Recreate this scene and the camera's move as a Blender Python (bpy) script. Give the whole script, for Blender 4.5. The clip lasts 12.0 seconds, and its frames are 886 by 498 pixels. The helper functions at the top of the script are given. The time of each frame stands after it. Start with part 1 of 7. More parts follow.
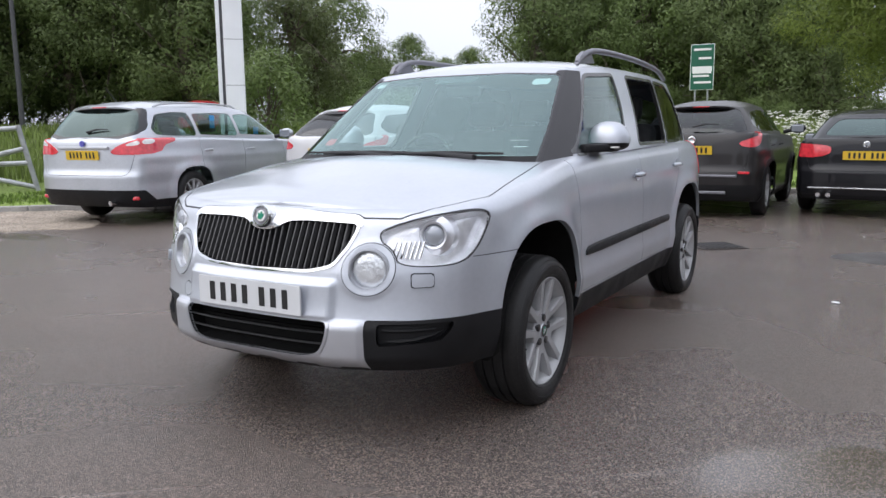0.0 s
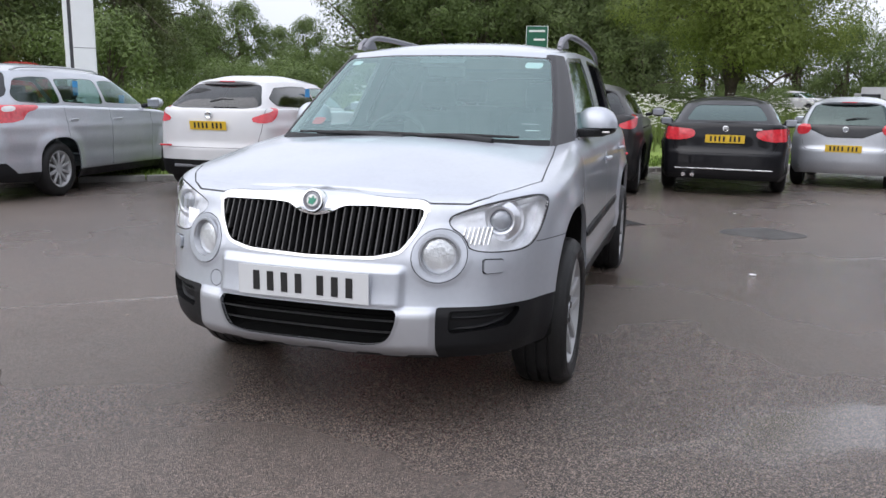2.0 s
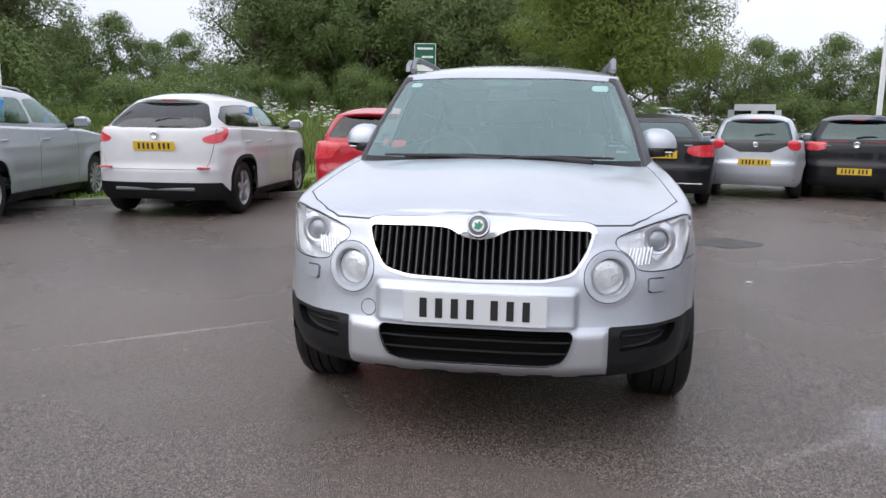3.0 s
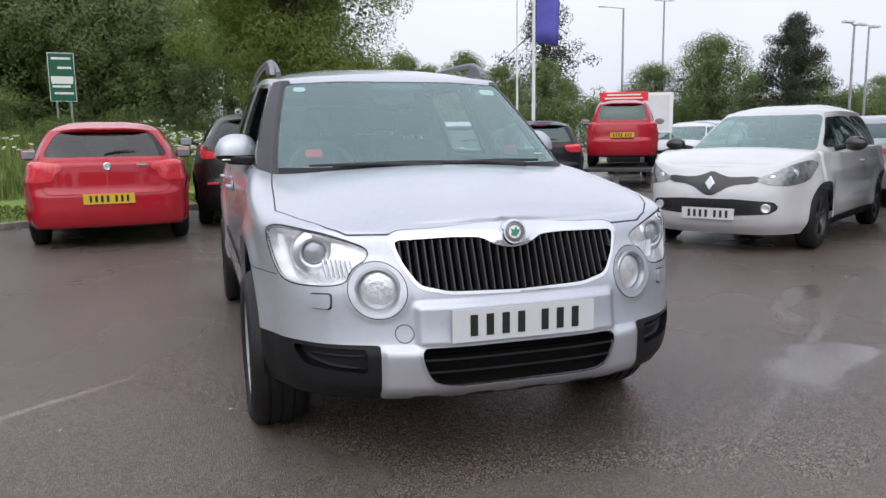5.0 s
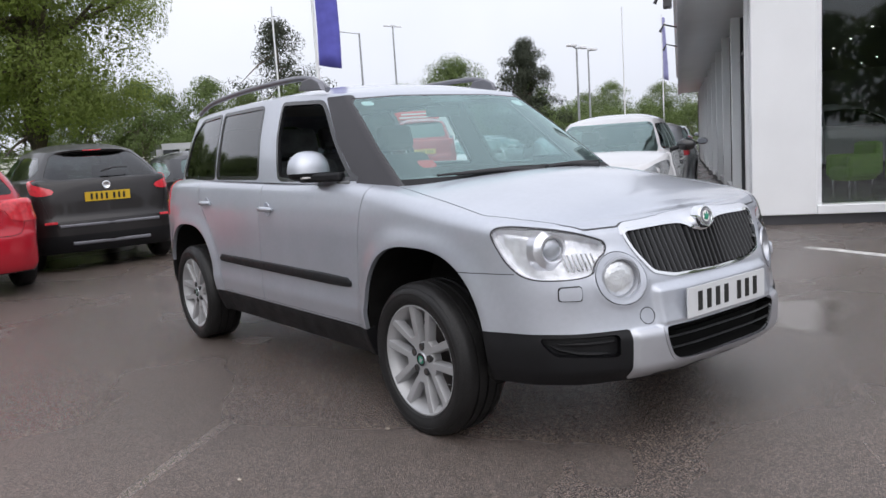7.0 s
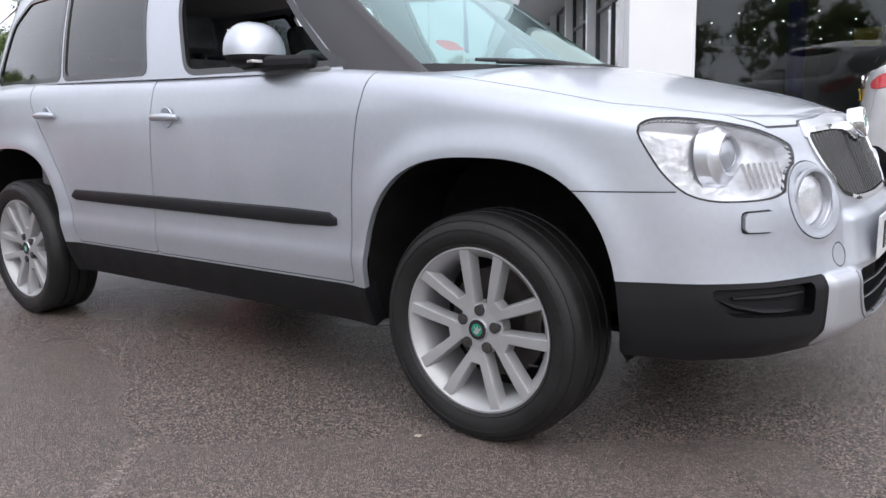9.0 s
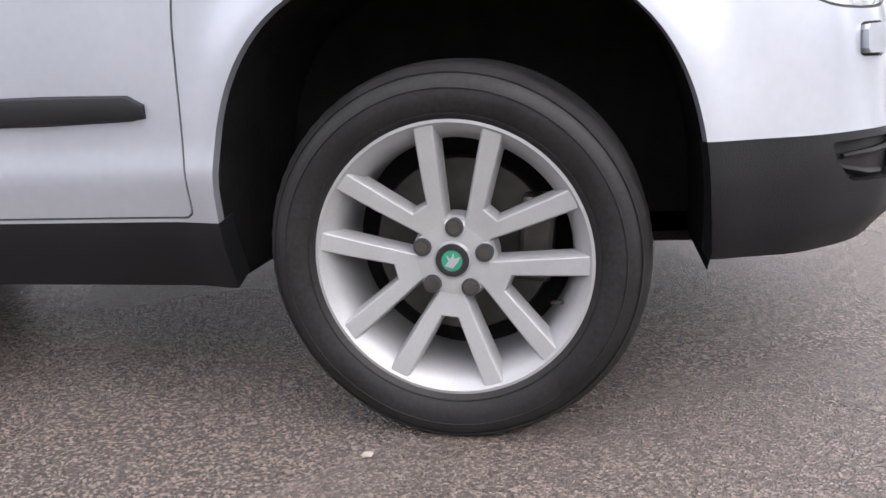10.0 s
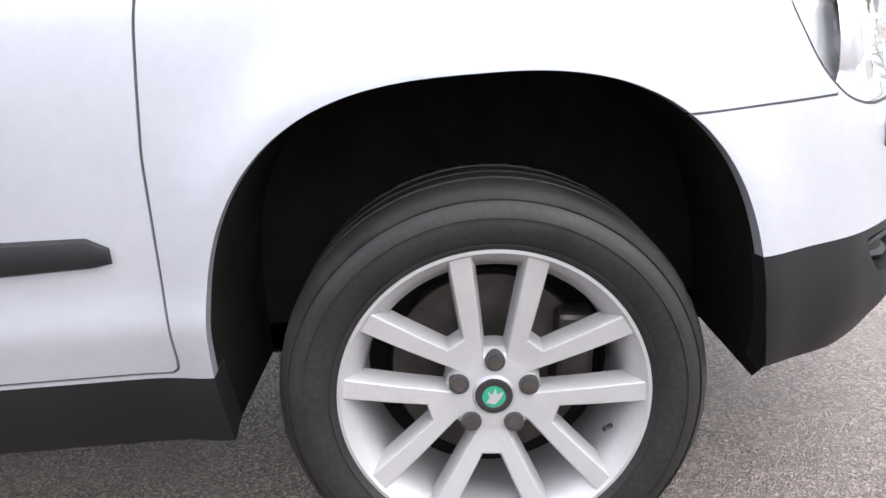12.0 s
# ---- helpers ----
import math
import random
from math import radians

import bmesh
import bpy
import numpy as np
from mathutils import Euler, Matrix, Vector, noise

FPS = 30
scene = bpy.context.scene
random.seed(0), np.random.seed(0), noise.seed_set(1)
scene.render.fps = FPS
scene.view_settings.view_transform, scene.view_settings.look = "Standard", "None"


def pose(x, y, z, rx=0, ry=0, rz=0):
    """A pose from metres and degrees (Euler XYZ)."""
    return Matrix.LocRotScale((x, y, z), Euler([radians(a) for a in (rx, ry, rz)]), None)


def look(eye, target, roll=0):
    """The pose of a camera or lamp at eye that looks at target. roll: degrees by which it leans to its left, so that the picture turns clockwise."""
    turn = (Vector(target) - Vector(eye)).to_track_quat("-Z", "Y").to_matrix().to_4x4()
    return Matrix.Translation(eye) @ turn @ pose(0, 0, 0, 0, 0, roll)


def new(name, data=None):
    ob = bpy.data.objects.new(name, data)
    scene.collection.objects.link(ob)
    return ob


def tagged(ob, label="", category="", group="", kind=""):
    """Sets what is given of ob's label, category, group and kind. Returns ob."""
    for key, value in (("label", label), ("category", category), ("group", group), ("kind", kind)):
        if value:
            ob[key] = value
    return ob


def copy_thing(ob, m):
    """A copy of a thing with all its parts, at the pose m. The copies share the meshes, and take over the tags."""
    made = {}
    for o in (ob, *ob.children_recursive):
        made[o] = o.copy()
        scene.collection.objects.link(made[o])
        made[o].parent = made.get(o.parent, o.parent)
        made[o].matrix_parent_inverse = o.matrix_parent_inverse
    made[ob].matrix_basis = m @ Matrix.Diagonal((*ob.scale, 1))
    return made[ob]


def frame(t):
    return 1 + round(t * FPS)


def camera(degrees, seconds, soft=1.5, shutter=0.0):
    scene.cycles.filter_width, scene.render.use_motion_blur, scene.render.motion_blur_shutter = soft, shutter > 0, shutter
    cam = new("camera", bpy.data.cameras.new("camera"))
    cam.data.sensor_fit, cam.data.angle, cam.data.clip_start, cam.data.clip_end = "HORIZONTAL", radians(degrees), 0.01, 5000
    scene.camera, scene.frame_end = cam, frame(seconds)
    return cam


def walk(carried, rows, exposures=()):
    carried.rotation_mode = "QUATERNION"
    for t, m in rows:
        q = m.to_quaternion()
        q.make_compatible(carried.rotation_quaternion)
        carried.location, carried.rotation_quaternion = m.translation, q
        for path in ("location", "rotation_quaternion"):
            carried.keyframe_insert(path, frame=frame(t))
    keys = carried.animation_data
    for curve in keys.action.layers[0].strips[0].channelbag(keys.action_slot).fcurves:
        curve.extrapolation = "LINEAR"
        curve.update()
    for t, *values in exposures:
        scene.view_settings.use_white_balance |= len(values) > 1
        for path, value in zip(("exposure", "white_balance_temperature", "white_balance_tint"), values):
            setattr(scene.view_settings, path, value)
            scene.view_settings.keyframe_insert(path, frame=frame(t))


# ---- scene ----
cam = camera(60.5, 12.0)
PATH = [
    (0, (2.078, -2.059, 1.156), (1.078, -0.354, 0.849), -0.5),
    (0.5, (2.052, -2.064, 1.158), (1.047, -0.366, 0.831), -0.3),
    (1, (1.852, -2.169, 1.158), (1.018, -0.383, 0.818), -0.2),
    (1.5, (1.659, -2.291, 1.171), (0.943, -0.457, 0.821), 0.5),
    (2, (1.284, -2.391, 1.191), (0.697, -0.516, 0.819), 1.1),
    (2.5, (0.793, -2.584, 1.209), (0.311, -0.669, 0.895), 2.0),
    (3, (0.26, -2.64, 1.207), (-0.017, -0.686, 0.88), 0.9),
    (3.2, (0.054, -2.687, 1.206), (-0.078, -0.713, 0.911), 0.1),
    (4.8, (-0.885, -2.415, 1.192), (-0.409, -0.495, 0.892), -0.9),
    (5, (-1.032, -2.299, 1.167), (-0.426, -0.415, 0.875), -0.8),
    (5.5, (-1.438, -2.041, 1.18), (-0.699, -0.212, 0.855), -0.6),
    (6, (-1.878, -1.804, 1.166), (-0.939, -0.07, 0.828), -2.2),
    (6.5, (-2.262, -1.619, 1.158), (-1.187, 0.043, 0.874), -2.8),
    (7, (-2.608, -1.613, 1.158), (-1.403, -0.038, 0.901), -3.7),
    (7.2, (-2.664, -1.673, 1.163), (-1.478, -0.084, 0.895), -3.9),
    (8.8, (-2.562, -0.471, 1.014), (-1.081, 0.82, 0.642), -1.9),
    (9, (-2.504, -0.251, 0.897), (-0.93, 0.931, 0.542), -1.4),
    (9.2, (-2.416, -0.046, 0.885), (-0.751, 0.964, 0.43), -2.3),
    (9.4, (-2.354, 0.16, 0.834), (-0.599, 0.972, 0.325), -2.3),
    (9.5, (-2.347, 0.262, 0.808), (-0.552, 0.97, 0.284), -1.9),
    (10, (-2.033, 0.643, 0.63), (-0.134, 1.047, 0.147), -3.2),
    (10.5, (-1.781, 0.825, 0.555), (0.154, 1.002, 0.081), -6.5),
    (11, (-1.649, 0.844, 0.491), (0.297, 1.007, 0.058), -6.9),
    (11.5, (-1.674, 0.838, 0.557), (0.261, 1.025, 0.087), -6.0),
    (12, (-1.865, 0.922, 0.85), (0.049, 0.949, 0.271), -5.0),
]
EXPOSURES = [(0, 0.55, 6450, 12), (3.2, 0.47, 6450, 12), (5.0, 0.35, 6500, 12), (7.2, 0.37, 6550, 12), (8.8, 0.73, 6500, 12), (9.5, 0.95, 6600, 14), (10.2, 1.49, 6700, 15), (11.2, 1.57, 6700, 15), (12, 1.91, 6680, 13)]
walk(cam, [(t, look(eye, target, roll)) for t, eye, target, roll in PATH], exposures=EXPOSURES)

# ---- sky and light: an overcast, bright day after rain ----
world = bpy.data.worlds.new("overcast_sky")
scene.world = world
world.use_nodes = True
wn, wl = world.node_tree.nodes, world.node_tree.links
wn.clear()
w_out = wn.new("ShaderNodeOutputWorld")
w_bg = wn.new("ShaderNodeBackground")
w_sky = wn.new("ShaderNodeTexSky")
w_sky.sky_type, w_sky.sun_disc = "NISHITA", False
w_sky.sun_elevation, w_sky.sun_rotation = radians(52), radians(215)
w_sky.air_density, w_sky.dust_density = 1.0, 3.0
w_hsv = wn.new("ShaderNodeHueSaturation")
w_hsv.inputs["Saturation"].default_value = 0.25
w_scale = wn.new("ShaderNodeVectorMath")
w_scale.operation = "SCALE"
w_scale.inputs["Scale"].default_value = 0.10
w_noise = wn.new("ShaderNodeTexNoise")
w_noise.inputs["Scale"].default_value = 1.6
w_noise.inputs["Detail"].default_value = 5.0
w_ramp = wn.new("ShaderNodeValToRGB")
w_ramp.color_ramp.elements[0].position, w_ramp.color_ramp.elements[0].color = 0.3, (0.60, 0.648, 0.745, 1)
w_ramp.color_ramp.elements[1].position, w_ramp.color_ramp.elements[1].color = 0.7, (0.80, 0.835, 0.915, 1)
w_mix = wn.new("ShaderNodeMix")
w_mix.data_type = "RGBA"
w_mix.inputs["Factor"].default_value = 0.82
w_co = wn.new("ShaderNodeTexCoord")
wl.new(w_co.outputs["Generated"], w_noise.inputs["Vector"])
wl.new(w_noise.outputs["Fac"], w_ramp.inputs["Fac"])
wl.new(w_sky.outputs["Color"], w_hsv.inputs["Color"])
wl.new(w_hsv.outputs["Color"], w_scale.inputs[0])
wl.new(w_scale.outputs["Vector"], w_mix.inputs["A"])
wl.new(w_ramp.outputs["Color"], w_mix.inputs["B"])
# an overcast sky grows brighter towards the zenith
w_sep = wn.new("ShaderNodeSeparateXYZ")
w_up = wn.new("ShaderNodeMapRange")
w_up.inputs["From Min"].default_value, w_up.inputs["From Max"].default_value = 0.0, 1.0
w_up.inputs["To Min"].default_value, w_up.inputs["To Max"].default_value = 1.0, 1.55
wl.new(w_co.outputs["Generated"], w_sep.inputs["Vector"])
wl.new(w_sep.outputs["Z"], w_up.inputs["Value"])
w_grade = wn.new("ShaderNodeVectorMath")
w_grade.operation = "SCALE"
wl.new(w_mix.outputs["Result"], w_grade.inputs[0])
wl.new(w_up.outputs["Result"], w_grade.inputs["Scale"])
wl.new(w_grade.outputs["Vector"], w_bg.inputs["Color"])
wl.new(w_bg.outputs["Background"], w_out.inputs["Surface"])
w_bg.inputs["Strength"].default_value = 1.0

sun_data = bpy.data.lights.new("sun", "SUN")
sun_data.energy, sun_data.angle, sun_data.color = 1.1, radians(85), (1.0, 0.975, 0.95)
sun_lamp = new("sun", sun_data)
sun_lamp.matrix_world = look((-12, -16, 26), (0, 0, 0))

# ---- materials ----
def mat(name, rgb, rough=0.5, metal=0.0, coat=0.0, var=0.12, scale=8.0, bump=0.0, bscale=60.0, fine=0.0, rvar=0.0, spec=0.5):
    """A principled surface whose colour, gloss and relief vary at two scales."""
    m = bpy.data.materials.new(name)
    m.use_nodes = True
    nt = m.node_tree
    b = nt.nodes["Principled BSDF"]
    b.inputs["Base Color"].default_value = (*rgb, 1)
    b.inputs["Roughness"].default_value = rough
    b.inputs["Metallic"].default_value = metal
    b.inputs["Coat Weight"].default_value = coat
    b.inputs["Coat Roughness"].default_value = 0.04
    b.inputs["Specular IOR Level"].default_value = spec
    co = nt.nodes.new("ShaderNodeTexCoord")
    if var > 0 or fine > 0:
        n1 = nt.nodes.new("ShaderNodeTexNoise")
        n1.inputs["Scale"].default_value, n1.inputs["Detail"].default_value = scale, 6.0
        n2 = nt.nodes.new("ShaderNodeTexNoise")
        n2.inputs["Scale"].default_value, n2.inputs["Detail"].default_value = scale * 17, 3.0
        nt.links.new(co.outputs["Object"], n1.inputs["Vector"])
        nt.links.new(co.outputs["Object"], n2.inputs["Vector"])
        r1 = nt.nodes.new("ShaderNodeMapRange")
        r1.inputs["From Min"].default_value, r1.inputs["From Max"].default_value = 0.3, 0.7
        r1.inputs["To Min"].default_value, r1.inputs["To Max"].default_value = 1 - var, 1 + var
        r2 = nt.nodes.new("ShaderNodeMapRange")
        r2.inputs["From Min"].default_value, r2.inputs["From Max"].default_value = 0.3, 0.7
        r2.inputs["To Min"].default_value, r2.inputs["To Max"].default_value = 1 - fine, 1 + fine
        nt.links.new(n1.outputs["Fac"], r1.inputs["Value"])
        nt.links.new(n2.outputs["Fac"], r2.inputs["Value"])
        mu = nt.nodes.new("ShaderNodeMath")
        mu.operation = "MULTIPLY"
        nt.links.new(r1.outputs["Result"], mu.inputs[0])
        nt.links.new(r2.outputs["Result"], mu.inputs[1])
        sc = nt.nodes.new("ShaderNodeVectorMath")
        sc.operation = "SCALE"
        sc.inputs[0].default_value = rgb
        nt.links.new(mu.outputs["Value"], sc.inputs["Scale"])
        nt.links.new(sc.outputs["Vector"], b.inputs["Base Color"])
        if rvar > 0:
            r3 = nt.nodes.new("ShaderNodeMapRange")
            r3.inputs["From Min"].default_value, r3.inputs["From Max"].default_value = 0.3, 0.7
            r3.inputs["To Min"].default_value, r3.inputs["To Max"].default_value = max(0.02, rough - rvar), min(1, rough + rvar)
            nt.links.new(n1.outputs["Fac"], r3.inputs["Value"])
            nt.links.new(r3.outputs["Result"], b.inputs["Roughness"])
    if bump > 0:
        nb = nt.nodes.new("ShaderNodeTexNoise")
        nb.inputs["Scale"].default_value, nb.inputs["Detail"].default_value = bscale, 4.0
        nt.links.new(co.outputs["Object"], nb.inputs["Vector"])
        bp = nt.nodes.new("ShaderNodeBump")
        bp.inputs["Strength"].default_value, bp.inputs["Distance"].default_value = bump, 0.01
        nt.links.new(nb.outputs["Fac"], bp.inputs["Height"])
        nt.links.new(bp.outputs["Normal"], b.inputs["Normal"])
    return m


def paint(name, rgb, metal=0.0, flake=0.0, film=0.04):
    """Car paint: base coat, clear coat, faint dirt film and rain drops."""
    m = mat(name, rgb, rough=0.46 if metal else 0.5, metal=metal, coat=1.0, var=0.05, scale=3.0, fine=flake, spec=0.5 if metal else 0.15)
    nt = m.node_tree
    b = nt.nodes["Principled BSDF"]
    b.inputs["Coat Roughness"].default_value = film
    co = nt.nodes.new("ShaderNodeTexCoord")
    v = nt.nodes.new("ShaderNodeTexVoronoi")
    v.inputs["Scale"].default_value = 70
    nt.links.new(co.outputs["Object"], v.inputs["Vector"])
    r = nt.nodes.new("ShaderNodeMapRange")
    r.inputs["From Min"].default_value, r.inputs["From Max"].default_value = 0.16, 0.02
    nt.links.new(v.outputs["Distance"], r.inputs["Value"])
    n = nt.nodes.new("ShaderNodeTexNoise")
    n.inputs["Scale"].default_value = 9
    nt.links.new(co.outputs["Object"], n.inputs["Vector"])
    r2 = nt.nodes.new("ShaderNodeMapRange")
    r2.inputs["From Min"].default_value, r2.inputs["From Max"].default_value = 0.5, 0.62
    nt.links.new(n.outputs["Fac"], r2.inputs["Value"])
    mu = nt.nodes.new("ShaderNodeMath")
    mu.operation = "MULTIPLY"
    nt.links.new(r.outputs["Result"], mu.inputs[0])
    nt.links.new(r2.outputs["Result"], mu.inputs[1])
    bp = nt.nodes.new("ShaderNodeBump")
    bp.inputs["Strength"].default_value, bp.inputs["Distance"].default_value = 0.25, 0.002
    nt.links.new(mu.outputs["Value"], bp.inputs["Height"])
    nt.links.new(bp.outputs["Normal"], b.inputs["Coat Normal"])
    return m


def glass(name, tint, gloss=(1, 1, 1), drops=0.0, ior=1.6):
    """A pane: tinted see-through with a Fresnel reflection."""
    m = bpy.data.materials.new(name)
    m.use_nodes = True
    nt = m.node_tree
    nt.nodes.clear()
    out = nt.nodes.new("ShaderNodeOutputMaterial")
    tr = nt.nodes.new("ShaderNodeBsdfTransparent")
    tr.inputs["Color"].default_value = (*tint, 1)
    gl = nt.nodes.new("ShaderNodeBsdfGlossy")
    gl.inputs["Roughness"].default_value = 0.02
    gl.inputs["Color"].default_value = (*gloss, 1)
    f0 = ((ior - 1) / (ior + 1)) ** 2
    fr = nt.nodes.new("ShaderNodeLayerWeight")
    fr.inputs["Blend"].default_value = 0.5
    steep = nt.nodes.new("ShaderNodeMath")
    steep.operation = "POWER"
    steep.inputs[1].default_value = 4.0
    nt.links.new(fr.outputs["Facing"], steep.inputs[0])
    part_of = nt.nodes.new("ShaderNodeMapRange")
    part_of.inputs["To Min"].default_value, part_of.inputs["To Max"].default_value = f0, 1.0
    nt.links.new(steep.outputs["Value"], part_of.inputs["Value"])
    mx = nt.nodes.new("ShaderNodeMixShader")
    nt.links.new(part_of.outputs["Result"], mx.inputs["Fac"])
    nt.links.new(tr.outputs["BSDF"], mx.inputs[1])
    nt.links.new(gl.outputs["BSDF"], mx.inputs[2])
    nt.links.new(mx.outputs["Shader"], out.inputs["Surface"])
    if drops > 0:
        co = nt.nodes.new("ShaderNodeTexCoord")
        v = nt.nodes.new("ShaderNodeTexVoronoi")
        v.inputs["Scale"].default_value = 95
        nt.links.new(co.outputs["Object"], v.inputs["Vector"])
        r = nt.nodes.new("ShaderNodeMapRange")
        r.inputs["From Min"].default_value, r.inputs["From Max"].default_value = 0.22, 0.05
        nt.links.new(v.outputs["Distance"], r.inputs["Value"])
        some = nt.nodes.new("ShaderNodeSeparateColor")
        nt.links.new(v.outputs["Color"], some.inputs["Color"])
        few = nt.nodes.new("ShaderNodeMath")
        few.operation = "GREATER_THAN"
        few.inputs[1].default_value = 0.72
        nt.links.new(some.outputs["Red"], few.inputs[0])
        keep = nt.nodes.new("ShaderNodeMath")
        keep.operation = "MULTIPLY"
        nt.links.new(r.outputs["Result"], keep.inputs[0])
        nt.links.new(few.outputs["Value"], keep.inputs[1])
        bp = nt.nodes.new("ShaderNodeBump")
        bp.inputs["Strength"].default_value, bp.inputs["Distance"].default_value = drops, 0.003
        nt.links.new(keep.outputs["Value"], bp.inputs["Height"])
        nt.links.new(bp.outputs["Normal"], gl.inputs["Normal"])
        nt.links.new(bp.outputs["Normal"], fr.inputs["Normal"])
    return m


def glow(name, rgb, strength):
    m = bpy.data.materials.new(name)
    m.use_nodes = True
    b = m.node_tree.nodes["Principled BSDF"]
    b.inputs["Base Color"].default_value = (*rgb, 1)
    b.inputs["Emission Color"].default_value = (*rgb, 1)
    b.inputs["Emission Strength"].default_value = strength
    return m


SILVER = paint("silver_paint", (0.478, 0.500, 0.548), metal=0.66, flake=0.02, film=0.12)
SILVER_B = paint("silver_estate_paint", (0.50, 0.52, 0.56), metal=0.7, flake=0.04)
WHITE = paint("white_paint", (0.56, 0.56, 0.57))
RED = paint("red_paint", (0.40, 0.010, 0.022))
BLACK = paint("black_paint", (0.008, 0.008, 0.010))
BLACK.node_tree.nodes["Principled BSDF"].inputs["Coat Weight"].default_value = 0.55
CHARCOAL = paint("dark_brown_metal_paint", (0.013, 0.011, 0.011), metal=0.3, flake=0.05)
CHARCOAL.node_tree.nodes["Principled BSDF"].inputs["Coat Weight"].default_value = 0.4
GREY = paint("grey_paint", (0.40, 0.41, 0.43), metal=0.7, flake=0.04)
LAMPSEAL = mat("lamp_seal", (0.03, 0.031, 0.034), rough=0.4, metal=0.4, var=0.05)
PLASTIC = mat("black_bumper_plastic", (0.0085, 0.0085, 0.0095), rough=0.5, var=0.15, scale=6, bump=0.15, bscale=400, rvar=0.1, spec=0.25)
GLOSSBLACK = mat("gloss_black_trim", (0.012, 0.012, 0.013), rough=0.25, coat=0.4, var=0.1)
PILLAR = mat("a_pillar_cover", (0.020, 0.018, 0.021), rough=0.5, coat=0.08, var=0.1)
SHUT = mat("shut_line", (0.06, 0.061, 0.064), rough=0.8, var=0.0)
# near-black that paints the shade deep inside the grille and intake openings
OPENSHADE = mat("opening_shade_black", (0.004, 0.004, 0.004), rough=0.9, var=0.0, spec=0.1)
GAP = mat("panel_gap", (0.035, 0.035, 0.037), rough=0.9, var=0.0)
LINER = mat("arch_liner", (0.012, 0.0115, 0.011), rough=0.95, var=0.25, scale=12, bump=0.3, bscale=80, spec=0.05)
RUBBER = mat("tyre_rubber", (0.0135, 0.013, 0.013), rough=0.50, var=0.25, scale=9, fine=0.3, bump=0.10, bscale=700, rvar=0.15, spec=0.28)
ALLOY = mat("alloy_silver", (0.37, 0.37, 0.375), rough=0.44, metal=0.35, coat=0.15, var=0.05, scale=12, fine=0.03)
DARKALLOY = mat("dark_alloy", (0.05, 0.05, 0.052), rough=0.35, metal=0.5, coat=0.3, var=0.05)
DARKSTEEL = mat("brake_steel", (0.09, 0.08, 0.075), rough=0.5, metal=0.8, var=0.3, scale=20)
BARCHROME = mat("bright_bar", (0.72, 0.73, 0.76), rough=0.30, metal=0.85, var=0.03)
CHROME = mat("chrome", (0.78, 0.79, 0.80), rough=0.08, metal=1.0, var=0.02)
SATIN = mat("satin_silver_trim", (0.48, 0.49, 0.52), rough=0.42, metal=0.7, coat=0.3, var=0.04)
RAILGREY = mat("roof_rail_grey", (0.20, 0.20, 0.22), rough=0.4, metal=0.6, var=0.06)
REFLECTOR = mat("lamp_reflector", (0.76, 0.77, 0.79), rough=0.30, metal=0.70, var=0.15, scale=25, bump=0.35, bscale=38)
SLAT = mat("grille_slat", (0.014, 0.014, 0.015), rough=0.34, coat=0.2, var=0.1)
BEZEL = mat("lamp_bezel", (0.42, 0.43, 0.46), rough=0.30, metal=0.75, var=0.05)
LENS = glass("lamp_lens", (0.97, 0.97, 0.98), drops=0.05, ior=1.40)
DARKLAMP = mat("smoked_headlight", (0.20, 0.21, 0.22), rough=0.1, metal=0.5, coat=1.0, var=0.5, scale=22, bump=0.3, bscale=50)
FOGLENS = mat("fog_lamp_glass", (0.70, 0.72, 0.74), rough=0.12, metal=0.5, coat=1.0, var=0.12, scale=30, bump=0.35, bscale=70)
SCREEN = glass("windscreen_glass", (0.53, 0.70, 0.68), (0.78, 1.0, 0.97), drops=0.5, ior=2.6)
PROJECTOR = mat("projector_glass", (0.30, 0.32, 0.35), rough=0.08, metal=0.3, coat=1.0, var=0.05)
SIDEGLASS = glass("side_glass", (0.50, 0.63, 0.61), (0.86, 1.0, 0.98), drops=0.2)
REARGLASS = glass("rear_screen_glass", (0.03, 0.04, 0.04), (0.8, 1.0, 0.97), drops=0.3, ior=1.8)
PRIVACY = glass("privacy_glass", (0.07, 0.08, 0.085), drops=0.1)
REDLAMP = mat("red_lamp_plastic", (0.60, 0.035, 0.048), rough=0.12, coat=0.8, var=0.2, scale=25)
WHITELAMP = mat("clear_lamp_plastic", (0.65, 0.62, 0.60), rough=0.1, metal=0.4, coat=0.8, var=0.1, scale=25)
YELLOW = mat("yellow_plate", (0.66, 0.43, 0.03), rough=0.45, var=0.03)
WHITEPLATE = mat("white_plate", (0.60, 0.61, 0.62), rough=0.4, var=0.03)
INK = mat("black_letter", (0.012, 0.012, 0.012), rough=0.5, var=0.0)
CABIN = mat("cabin_plastic", (0.12, 0.125, 0.125), rough=0.7, var=0.15, bump=0.1, bscale=300)
CLOTH = mat("seat_cloth", (0.13, 0.13, 0.135), rough=0.95, var=0.25, scale=14, bump=0.3, bscale=500)
CREAM = mat("beige_lining", (0.45, 0.44, 0.42), rough=0.9, var=0.06)
PAPER = mat("paper_sticker", (0.80, 0.80, 0.80), rough=0.7, var=0.04)
REDCARD = mat("red_sticker", (0.70, 0.04, 0.04), rough=0.6, var=0.05)
GREENBADGE = mat("green_badge_enamel", (0.01, 0.22, 0.13), rough=0.2, coat=0.8, var=0.1)
BLUECARD = mat("blue_sticker", (0.05, 0.30, 0.62), rough=0.6, var=0.05)
